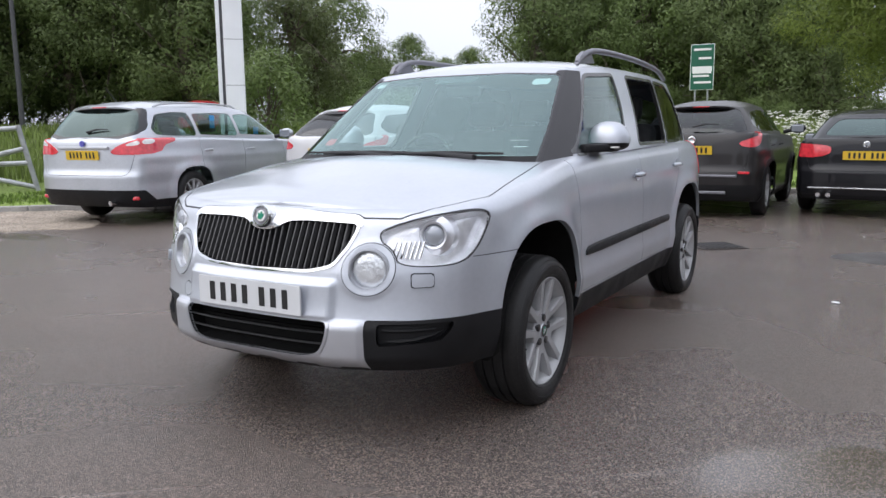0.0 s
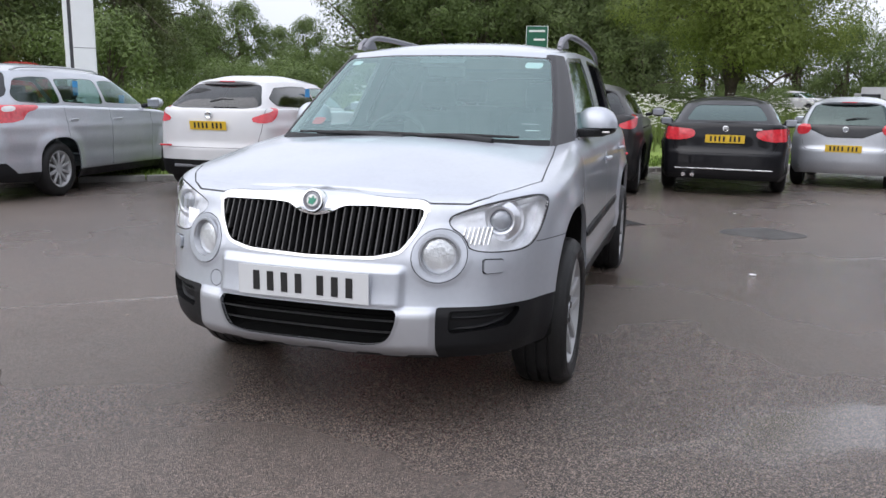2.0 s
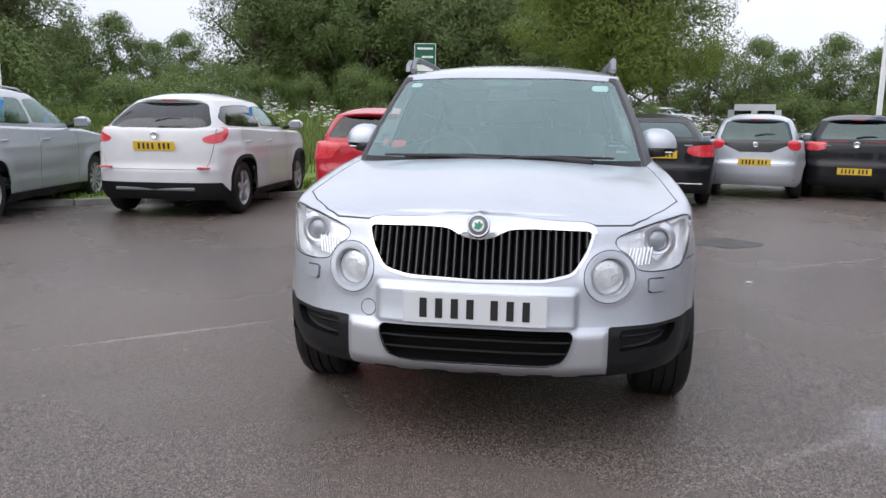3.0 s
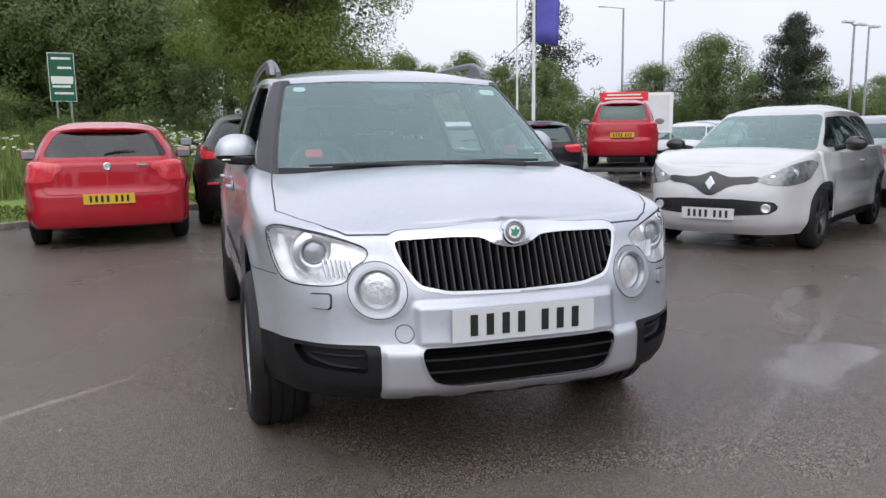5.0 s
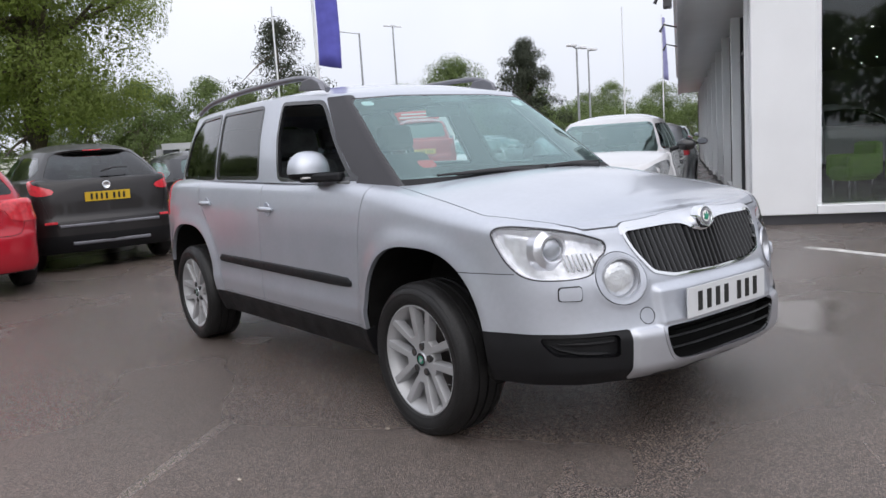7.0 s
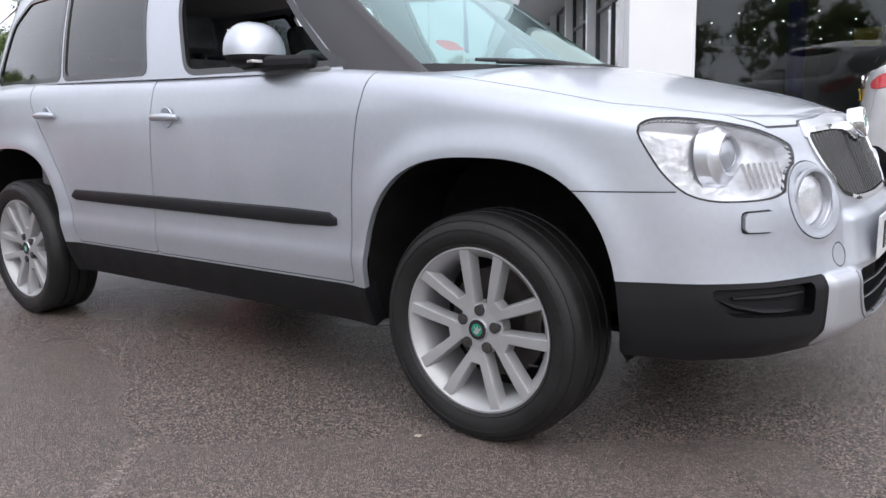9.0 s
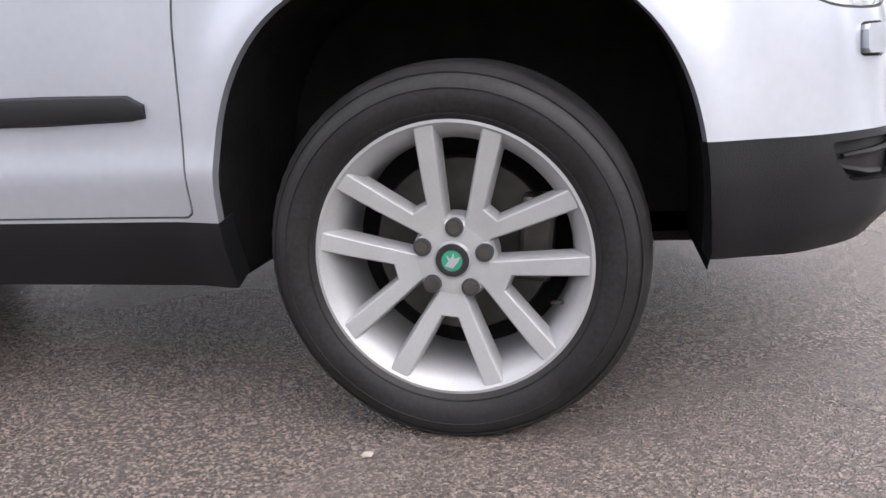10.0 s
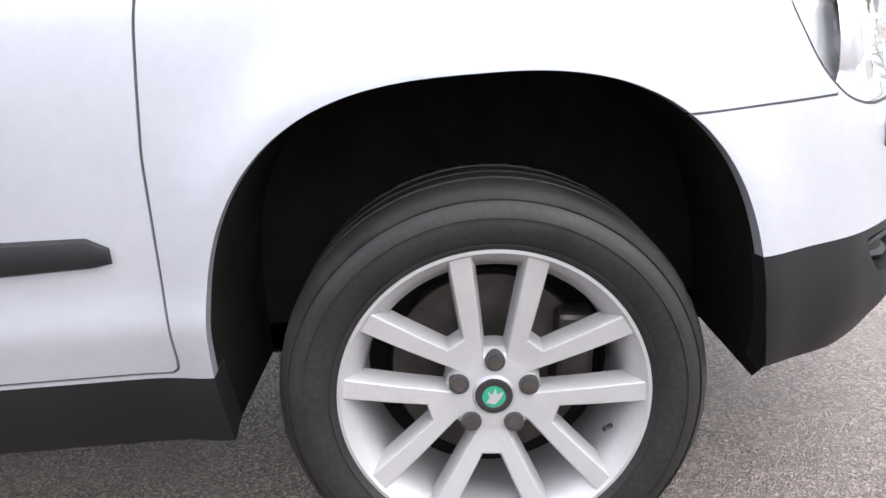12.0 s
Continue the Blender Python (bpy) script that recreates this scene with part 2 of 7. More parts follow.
WHITEWALL = mat("white_cladding", (0.78, 0.79, 0.80), rough=0.35, coat=0.2, var=0.04, scale=1.2)
STEEL = mat("galvanised_steel", (0.36, 0.37, 0.38), rough=0.5, metal=0.7, var=0.2, scale=9)
POSTWHITE = mat("white_mast_paint", (0.74, 0.75, 0.76), rough=0.45, var=0.06, scale=2)
DARKFRAME = mat("dark_window_frame", (0.05, 0.05, 0.055), rough=0.4, var=0.1)
KERB = mat("concrete_kerb", (0.30, 0.29, 0.27), rough=0.85, var=0.25, scale=5, fine=0.15, bump=0.3, bscale=120)
SIGNGREEN = mat("sign_green", (0.005, 0.10, 0.055), rough=0.45, var=0.05)
SIGNWHITE = mat("sign_white", (0.78, 0.78, 0.77), rough=0.5, var=0.04)
FLAGBLUE = mat("blue_flag_cloth", (0.10, 0.10, 0.42), rough=0.8, var=0.15, scale=3)
FLAGDARK = mat("lavender_flag_cloth", (0.26, 0.26, 0.46), rough=0.8, var=0.15, scale=3)

# ---- mesh tools ----
def curve(points):
    """A smooth function through (t, value) points."""
    t = np.array([p[0] for p in points], float)
    v = np.array([p[1] for p in points], float)
    d = np.diff(v) / np.diff(t)
    m = np.r_[d[0], np.where(d[1:] * d[:-1] > 0, 2 * d[1:] * d[:-1] / np.where(np.abs(d[1:] + d[:-1]) < 1e-12, 1, d[1:] + d[:-1]), 0), d[-1]]

    def f(x):
        x = np.clip(np.asarray(x, float), t[0], t[-1])
        i = np.clip(np.searchsorted(t, x, side="right") - 1, 0, len(t) - 2)
        h = t[i + 1] - t[i]
        s = (x - t[i]) / h
        return (1 + 2 * s) * (1 - s) ** 2 * v[i] + s * (1 - s) ** 2 * h * m[i] + s * s * (3 - 2 * s) * v[i + 1] + s * s * (s - 1) * h * m[i + 1]
    return f


def smooth_line(points, n, closed=False):
    """n points on a Catmull-Rom line through the given points."""
    p = np.array(points, float)
    k = len(p)
    if closed:
        q = np.vstack([p[-1], p, p[0], p[1]])
        seg = k
    else:
        q = np.vstack([2 * p[0] - p[1], p, 2 * p[-1] - p[-2]])
        seg = k - 1
    out = []
    for i in range(seg):
        a, b, c, d = q[i], q[i + 1], q[i + 2], q[i + 3]
        for s in np.linspace(0, 1, 24, endpoint=False):
            out.append(0.5 * (2 * b + (c - a) * s + (2 * a - 5 * b + 4 * c - d) * s * s + (3 * b - a - 3 * c + d) * s ** 3))
    if not closed:
        out.append(p[-1])
    else:
        out.append(out[0])
    out = np.array(out)
    length = np.r_[0, np.cumsum(np.linalg.norm(np.diff(out, axis=0), axis=1))]
    want = np.linspace(0, length[-1], n + (1 if closed else 0))
    res = np.stack([np.interp(want, length, out[:, j]) for j in range(out.shape[1])], 1)
    return res[:-1] if closed else res


def chaikin(points, rounds=3):
    p = np.array(points, float)
    for _ in range(rounds):
        q = np.roll(p, -1, axis=0)
        p = np.stack([0.75 * p + 0.25 * q, 0.25 * p + 0.75 * q], 1).reshape(-1, p.shape[1])
    return p


def rounded(points, r=0.03, n=4):
    """A polygon with its corners rounded to about r."""
    p = np.array(points, float)
    out = []
    for a, b, c in zip(np.roll(p, 1, axis=0), p, np.roll(p, -1, axis=0)):
        u, v = a - b, c - b
        lu, lv = np.linalg.norm(u), np.linalg.norm(v)
        k = min(r, lu * 0.48, lv * 0.48)
        s, e = b + u / lu * k, b + v / lv * k
        for t in np.linspace(0, 1, n):
            out.append((1 - t) ** 2 * s + 2 * t * (1 - t) * b + t * t * e)
    return np.array(out)


def sd_poly(a, b, poly):
    """Signed distance of points (a, b) to a closed polygon, negative inside."""
    p = np.array(poly, float)
    best = np.full(len(a), 1e9)
    inside = np.zeros(len(a), bool)
    for (x0, y0), (x1, y1) in zip(p, np.roll(p, -1, axis=0)):
        ex, ey = x1 - x0, y1 - y0
        w = np.clip(((a - x0) * ex + (b - y0) * ey) / (ex * ex + ey * ey + 1e-15), 0, 1)
        best = np.minimum(best, (a - x0 - w * ex) ** 2 + (b - y0 - w * ey) ** 2)
        cross = ((y0 > b) != (y1 > b)) & (a < (x1 - x0) * (b - y0) / ((y1 - y0) if abs(y1 - y0) > 1e-12 else 1e-12) + x0)
        inside ^= cross
    return np.where(inside, -1, 1) * np.sqrt(best)


class Skin:
    """A sheet of polygons whose vertices carry x, y, z, u and a normal; it can be cut along a distance field."""

    def __init__(self, v, f):
        self.v, self.f = v, f

    def cut(self, s):
        """Cuts along s = 0. Returns the inside (s < 0) and leaves the outside."""
        v = list(self.v)
        made = {}
        ins, outs = [], []
        tag = np.where(np.abs(s) < 1e-6, 0, np.sign(s)).astype(int)
        for f in self.f:
            t = [tag[i] for i in f]
            if max(t) <= 0:
                ins.append(f)
            elif min(t) >= 0:
                outs.append(f)
            else:
                a, b = [], []
                for i, j in zip(f, f[1:] + f[:1]):
                    if tag[i] <= 0:
                        a.append(i)
                    if tag[i] >= 0:
                        b.append(i)
                    if tag[i] * tag[j] < 0:
                        key = (min(i, j), max(i, j))
                        if key not in made:
                            w = s[i] / (s[i] - s[j])
                            made[key] = len(v)
                            v.append(self.v[i] * (1 - w) + self.v[j] * w)
                        a.append(made[key])
                        b.append(made[key])
                if len(a) > 2:
                    ins.append(a)
                if len(b) > 2:
                    outs.append(b)
        v = np.array(v)
        self.v, self.f = v, outs
        return Skin(v, ins)

    def seam(self, field, w=0.0022):
        """Cuts a strip of half-width w along field = 0. Returns the strip and what lies inside it."""
        strip = self.cut(field(self) - w)
        inner = strip.cut(field(strip) + w)
        return strip, inner

    def tidy(self):
        used = sorted({i for f in self.f for i in f})
        back = {j: n for n, j in enumerate(used)}
        return Skin(self.v[used] if used else self.v[:0], [[back[i] for i in f] for f in self.f])

    def pushed(self, d):
        """A copy moved d along its normals (minus: inwards)."""
        v = self.v.copy()
        v[:, :3] += v[:, 4:7] * d
        return Skin(v, [list(f) for f in self.f])

    def border(self):
        count = {}
        for f in self.f:
            for i, j in zip(f, f[1:] + f[:1]):
                count[(i, j)] = 1
        return [e for e in count if (e[1], e[0]) not in count]


def mesh_object(name, verts, faces, material, parent=None, label="", smooth=True, normals=None):
    me = bpy.data.meshes.new(name)
    me.from_pydata([tuple(map(float, p)) for p in verts], [], faces)
    if material:
        me.materials.append(material)
    if smooth:
        me.polygons.foreach_set("use_smooth", [True] * len(me.polygons))
    me.update()
    if normals is not None and len(me.polygons):
        me.normals_split_custom_set_from_vertices([tuple(map(float, n)) for n in normals])
    ob = new(name, me)
    ob.parent = parent
    if label:
        ob["label"] = label
    return ob


def pieces(skin):
    """The connected pieces of a skin."""
    root = list(range(len(skin.v)))

    def find(i):
        while root[i] != i:
            root[i] = root[root[i]]
            i = root[i]
        return i
    for f in skin.f:
        for i in f[1:]:
            root[find(i)] = find(f[0])
    out = {}
    for f in skin.f:
        out.setdefault(find(f[0]), []).append(f)
    return [Skin(skin.v, fs) for fs in out.values() if len(fs) > 3]


def skin_part(name, skin, material, parent, label="", rim=0.012, proud=0.0):
    """Links a skin as a mesh part, its edge turned inwards by rim."""
    s = skin.tidy()
    if not s.f:
        return None
    if name == "panel_gap":
        parts = pieces(s)
        if len(parts) != 1:
            for q in parts:
                skin_part(name, q, material, parent, label, rim, proud)
            return None
    v = s.v.copy()
    if proud:
        v[:, :3] += v[:, 4:7] * proud
    verts, norms, faces = [p[:3] for p in v], [p[4:7] for p in v], [list(f) for f in s.f]
    if rim:
        for i, j in s.border():
            a, b = v[i], v[j]
            k = len(verts)
            e = b[:3] - a[:3]
            nm = np.cross(e, a[4:7])
            nm = nm / (np.linalg.norm(nm) + 1e-9) * (1 if rim > 0 else -1)
            verts += [a[:3], b[:3], b[:3] - b[4:7] * rim, a[:3] - a[4:7] * rim]
            norms += [nm] * 4
            faces.append([k + 1, k, k + 3, k + 2])
    return mesh_object(name, verts, faces, material, parent, label, normals=None if name in ("rear_screen", "pane", "windscreen") else norms)


def part(name, bm, material, parent=None, label="", smooth=None, bevel=0.0):
    """Links a bmesh as one mesh object; smooth: the angle over which edges stay sharp."""
    me = bpy.data.meshes.new(name)
    bm.to_mesh(me)
    bm.free()
    if material:
        me.materials.append(material)
    if smooth:
        me.polygons.foreach_set("use_smooth", [True] * len(me.polygons))
        me.set_sharp_from_angle(angle=radians(smooth))
    ob = new(name, me)
    ob.parent = parent
    if label:
        ob["label"] = label
    if bevel:
        b = ob.modifiers.new("edge", "BEVEL")
        b.width, b.segments, b.limit_method = bevel, 2, "ANGLE"
    return ob


def box(cx, cy, cz, sx, sy, sz, m=None, bm=None):
    bm = bm or bmesh.new()
    t = Matrix.Translation((cx, cy, cz)) @ Matrix.Diagonal((sx, sy, sz, 1))
    bmesh.ops.create_cube(bm, size=1, matrix=(m @ t) if m else t)
    return bm


def rod(a, b, r0, r1=None, n=10, bm=None):
    """A straight tapered rod from a to b."""
    bm = bm or bmesh.new()
    a, b = Vector(a), Vector(b)
    d = b - a
    m = Matrix.Translation((a + b) / 2) @ d.to_track_quat("Z", "Y").to_matrix().to_4x4()
    bmesh.ops.create_cone(bm, cap_ends=True, segments=n, radius1=r0, radius2=r1 if r1 is not None else r0, depth=d.length, matrix=m)
    return bm


def tube(points, radii, n=10, flat=1.0, bm=None):
    """A bent tube along points, with a radius at each; flat squeezes it upright."""
    bm = bm or bmesh.new()
    rings = []
    for i, p in enumerate(points):
        p = Vector(p)
        d = (Vector(points[min(i + 1, len(points) - 1)]) - Vector(points[max(i - 1, 0)])).normalized()
        side = d.cross(Vector((0, 0, 1)))
        side = side.normalized() if side.length > 1e-4 else Vector((1, 0, 0))
        up = side.cross(d)
        rings.append([bm.verts.new(p + side * math.cos(q) * radii[i] + up * math.sin(q) * radii[i] * flat) for q in np.linspace(0, 2 * math.pi, n, endpoint=False)])
    for r0, r1 in zip(rings[:-1], rings[1:]):
        for k in range(n):
            bm.faces.new((r0[k], r0[(k + 1) % n], r1[(k + 1) % n], r1[k]))
    bm.faces.new(rings[0][::-1])
    bm.faces.new(rings[-1])
    bmesh.ops.recalc_face_normals(bm, faces=bm.faces)
    return bm


def lathe(profile, n=48, bm=None):
    """Turns a profile of (radius, x) round the x axis."""
    bm = bm or bmesh.new()
    rings = []
    for r, x in profile:
        rings.append([bm.verts.new((x, r * math.cos(q), r * math.sin(q))) for q in np.linspace(0, 2 * math.pi, n, endpoint=False)])
    for r0, r1 in zip(rings[:-1], rings[1:]):
        for k in range(n):
            bm.faces.new((r0[k], r1[k], r1[(k + 1) % n], r0[(k + 1) % n]))
    return bm


def prism(poly, depth, m=None, bm=None):
    """A flat outline in x and z, thickened along y from 0 to depth, placed by m."""
    bm = bm or bmesh.new()
    m = m or Matrix()
    a = [bm.verts.new(m @ Vector((x, 0, z))) for x, z in poly]
    b = [bm.verts.new(m @ Vector((x, depth, z))) for x, z in poly]
    bm.faces.new(a)
    bm.faces.new(b[::-1])
    for i in range(len(a)):
        j = (i + 1) % len(a)
        bm.faces.new((a[j], a[i], b[i], b[j]))
    bmesh.ops.recalc_face_normals(bm, faces=bm.faces)
    return bm


def thing(name, label, category, group="", m=None):
    ob = tagged(new(name), label, category, group)
    if m is not None:
        ob.matrix_basis = m
    return ob


# ---- car bodies ----
def weld(v, f):
    key, back = np.unique(np.round(v[:, :3], 5), axis=0, return_index=True, return_inverse=True)[1:]
    back = back.reshape(-1)
    faces = []
    for q in f:
        g = []
        for i in q:
            j = int(back[i])
            if not g or (g[-1] != j and g[0] != j):
                g.append(j)
        if len(g) > 2:
            faces.append(g)
    return v[key], faces


def with_normals(v, f):
    n = np.zeros((len(v), 3))
    for k in (3, 4):
        q = np.array([g for g in f if len(g) == k])
        if len(q):
            c = np.cross(v[q[:, 1], :3] - v[q[:, 0], :3], v[q[:, 2], :3] - v[q[:, 0], :3])
            if k == 4:
                c += np.cross(v[q[:, 2], :3] - v[q[:, 0], :3], v[q[:, 3], :3] - v[q[:, 0], :3])
            for j in range(k):
                np.add.at(n, q[:, j], c)
    n /= np.linalg.norm(n, axis=1)[:, None] + 1e-12
    return np.hstack([v[:, :4], n])


def grid_skin(rows):
    """rows: (I, J, 4) points with u; welded into one skin."""
    i, j = rows.shape[:2]
    v = rows.reshape(-1, 4)
    idx = np.arange(i * j).reshape(i, j)
    f = np.stack([idx[:-1, :-1], idx[1:, :-1], idx[1:, 1:], idx[:-1, 1:]], -1).reshape(-1, 4).tolist()
    v, f = weld(v, f)
    return Skin(with_normals(v, f), f)


def lower_skin(plan, front, side, rear, ztop, zbot, crown, n=240, levels=34, across=36, fillet=0.06, shape=None, dense=0.0, square=2.0):
    """The lower body: a ring that follows the plan and a crowned deck on it."""
    p = smooth_line(plan, 2000)
    u = np.r_[0, np.cumsum(np.linalg.norm(np.diff(p, axis=0), axis=1))]
    want = u[-1] * np.linspace(0, 1, n)
    if dense:
        k = int(n * 0.42)
        want = np.r_[np.linspace(0, dense, k, endpoint=False), np.linspace(dense, u[-1], n - k)]
    p = np.stack([np.interp(want, u, p[:, 0]), np.interp(want, u, p[:, 1])], 1)
    p[0, 0] = p[-1, 0] = 0
    u = want
    t = np.gradient(p, axis=0)
    t /= np.linalg.norm(t, axis=1)[:, None]
    t[0] = t[-1] * 0 + (1, 0)
    t[-1] = (-1, 0)
    nx, ny = t[:, 1], -t[:, 0]
    if dense:
        pad = lambda a: np.convolve(np.r_[[a[0]] * 9, a, [a[-1]] * 9], np.ones(19) / 19, "valid")
        nx, ny = pad(nx), pad(ny)
        nx[0] = nx[-1] = 0
        size = np.hypot(nx, ny)
        nx, ny = nx / size, ny / size
    wf, wr = np.maximum(0, -ny) ** square, np.maximum(0, ny) ** square
    ws = 1 - wf - wr
    zt, zb = ztop(p[:, 1]), zbot(p[:, 1])
    a = np.r_[np.linspace(0, 0.88, levels - 8, endpoint=False), 0.88 + 0.12 * np.sin(np.linspace(0, math.pi / 2, 8))]
    ring = np.zeros((n, levels, 4))
    for j, q in enumerate(a):
        z = zb + (zt - zb) * q
        d = wf * front(z) + ws * side(z) + wr * rear(z)
        over = np.clip((z - (zt - fillet)) / fillet, 0, 1)
        d = d + fillet * (1 - np.sqrt(np.maximum(1 - over ** 2, 0)))
        ring[:, j] = np.stack([p[:, 0] - nx * d, p[:, 1] - ny * d, z, u], 1)
    ring[0, :, 0] = ring[-1, :, 0] = 0
    if shape:
        ring = shape(ring, nx, ny)
    top = ring[:, -1].copy()
    top[:, 1] = np.maximum.accumulate(top[:, 1])
    cr = crown(top[:, 1])
    cap = np.zeros((n, across - 1, 4))
    for j, q in enumerate(np.linspace(1, -1, across + 1)[1:-1]):
        cap[:, j] = np.stack([top[:, 0] * q, top[:, 1], top[:, 2] + cr * (1 - q * q), top[:, 3]], 1)
    right = ring[:, ::-1].copy()
    right[..., 0] *= -1
    return grid_skin(np.concatenate([ring, cap, right], 1)), p, u


def upper_skin(base, roof, zbase, zroof, crown, counts=(40, 90, 30), levels=22, across=30, bulge=0.02, edge=2.6):
    """The glasshouse: three stretches (front, side, rear) from the waist to the roof's edge, and the roof."""
    bs, rs, us = [], [], []
    for k in range(3):
        b, r = smooth_line(base[k], counts[k]), smooth_line(roof[k], counts[k])
        uu = np.linspace(k, k + 1, counts[k])
        if k:
            b, r, uu = b[1:], r[1:], uu[1:]
        bs.append(b), rs.append(r), us.append(uu)
    b, r, u = np.vstack(bs), np.vstack(rs), np.concatenate(us)
    zb, zr = zbase(b[:, 1]), zroof(r[:, 1])
    t = np.gradient(b, axis=0)
    t /= np.linalg.norm(t, axis=1)[:, None]
    nx, ny = t[:, 1], -t[:, 0]
    nx[0] = nx[-1] = 0
    ring = np.zeros((len(b), levels, 4))
    for j, q in enumerate(np.linspace(0, 1, levels)):
        o = bulge * 4 * q * (1 - q)
        ring[:, j] = np.stack([b[:, 0] * (1 - q) + r[:, 0] * q + nx * o, b[:, 1] * (1 - q) + r[:, 1] * q + ny * o, zb * (1 - q) + zr * q, u], 1)
    ring[0, :, 0] = ring[-1, :, 0] = 0
    top = ring[:, -1]
    cr = crown(top[:, 1])
    cap = np.zeros((len(b), across - 1, 4))
    for j, q in enumerate(np.sin(np.linspace(math.pi / 2, -math.pi / 2, across + 1))[1:-1]):
        cap[:, j] = np.stack([top[:, 0] * q, top[:, 1], top[:, 2] + cr * (1 - np.abs(q) ** edge), top[:, 3] * 0 + 9], 1)
    right = ring[:, ::-1].copy()
    right[..., 0] *= -1
    return grid_skin(np.concatenate([ring, cap, right], 1)), b


def both(side_poly):
    """A polygon and its mirror image in x."""
    q = np.array(side_poly, float)
    return q, (q * [-1, 1])[::-1]


def wheel_mesh_tyre(r=0.326, rim=0.226, w=0.225, blocks=64):
    """Tyre with a rounded shoulder, grooves round it and cut shoulder blocks."""
    h = w / 2
    wall = smooth_line([(rim - 0.012, -h + 0.030), (rim + 0.002, -h + 0.014), (rim + 0.012, -h + 0.006), (rim + 0.035, -h - 0.002), (rim + 0.058, -h + 0.000), (r - 0.021, -h + 0.010), (r - 0.008, -h + 0.024), (r - 0.003, -h + 0.034)], 20)
    prof = [(float(q), float(x)) for q, x in wall]
    for k in (15, 11, 5, 2):
        q, x = prof[k]
        prof[k:k + 1] = [(q - 0.0012, x), (q - 0.0006, x - 0.0016), (q + 0.0006, x - 0.0016), (q + 0.0012, x)]
    tread = [(r - 0.001, -h + 0.045), (r, -0.052), (r - 0.008, -0.050), (r - 0.008, -0.042), (r, -0.040), (r, -0.006), (r - 0.008, -0.005), (r - 0.008, 0.005), (r, 0.006)]
    half = prof + tread
    prof = half + [(q, -x) for q, x in half[::-1]][2:]
    bm = bmesh.new()
    n = blocks * 2
    rings = []
    for k, (q, x) in enumerate(prof):
        ring = []
        for i in range(n):
            a = 2 * math.pi * i / n
            edge = abs(x) > 0.055 and q > r - 0.012
            dr = -0.0014 if (edge and i % 2 == 0) else 0
            ring.append(bm.verts.new((x, (q + dr) * math.cos(a), (q + dr) * math.sin(a))))
        rings.append(ring)
    for r0, r1 in zip(rings[:-1], rings[1:]):
        for k in range(n):
            bm.faces.new((r0[k], r1[k], r1[(k + 1) % n], r0[(k + 1) % n]))
    for v in bm.verts:
        low = max(0, -v.co.z - .235) / .08
        v.co.x += math.copysign(.009 * low * low, v.co.x) if .235 < math.hypot(v.co.y, v.co.z) < .312 else 0
        v.co.z = max(v.co.z, -.3097)
    bmesh.ops.recalc_face_normals(bm, faces=bm.faces)
    return bm


def spoke_bm(bm, a0, r0, w0, x0, a1, r1, w1, x1, back=0.03):
    """A tapered spoke with chamfered edges between two places given by angle, radius, width and face height."""
    def ring(a, r, w, x):
        c, s = math.cos(a), math.sin(a)
        out = []
        for off, dx in ((-0.5, -back), (-0.5, -0.008), (-0.34, 0), (0.34, 0), (0.5, -0.008), (0.5, -back)):
            out.append(bm.verts.new((x + dx, r * c - s * w * off, r * s + c * w * off)))
        return out
    n = 5
    rings = []
    p0, p1 = np.array([r0 * math.cos(a0), r0 * math.sin(a0)]), np.array([r1 * math.cos(a1), r1 * math.sin(a1)])
    for k in range(n + 1):
        q = k / n
        p = p0 * (1 - q) + p1 * q
        rings.append(ring_at(bm, p, p1 - p0, w0 * (1 - q) + w1 * q, x0 * (1 - q) + x1 * q + 0.008 * math.sin(math.pi * q), back))
    for r_0, r_1 in zip(rings[:-1], rings[1:]):
        for k in range(len(r_0)):
            bm.faces.new((r_0[k], r_0[(k + 1) % len(r_0)], r_1[(k + 1) % len(r_0)], r_1[k]))
    bm.faces.new(rings[0][::-1])
    bm.faces.new(rings[-1])


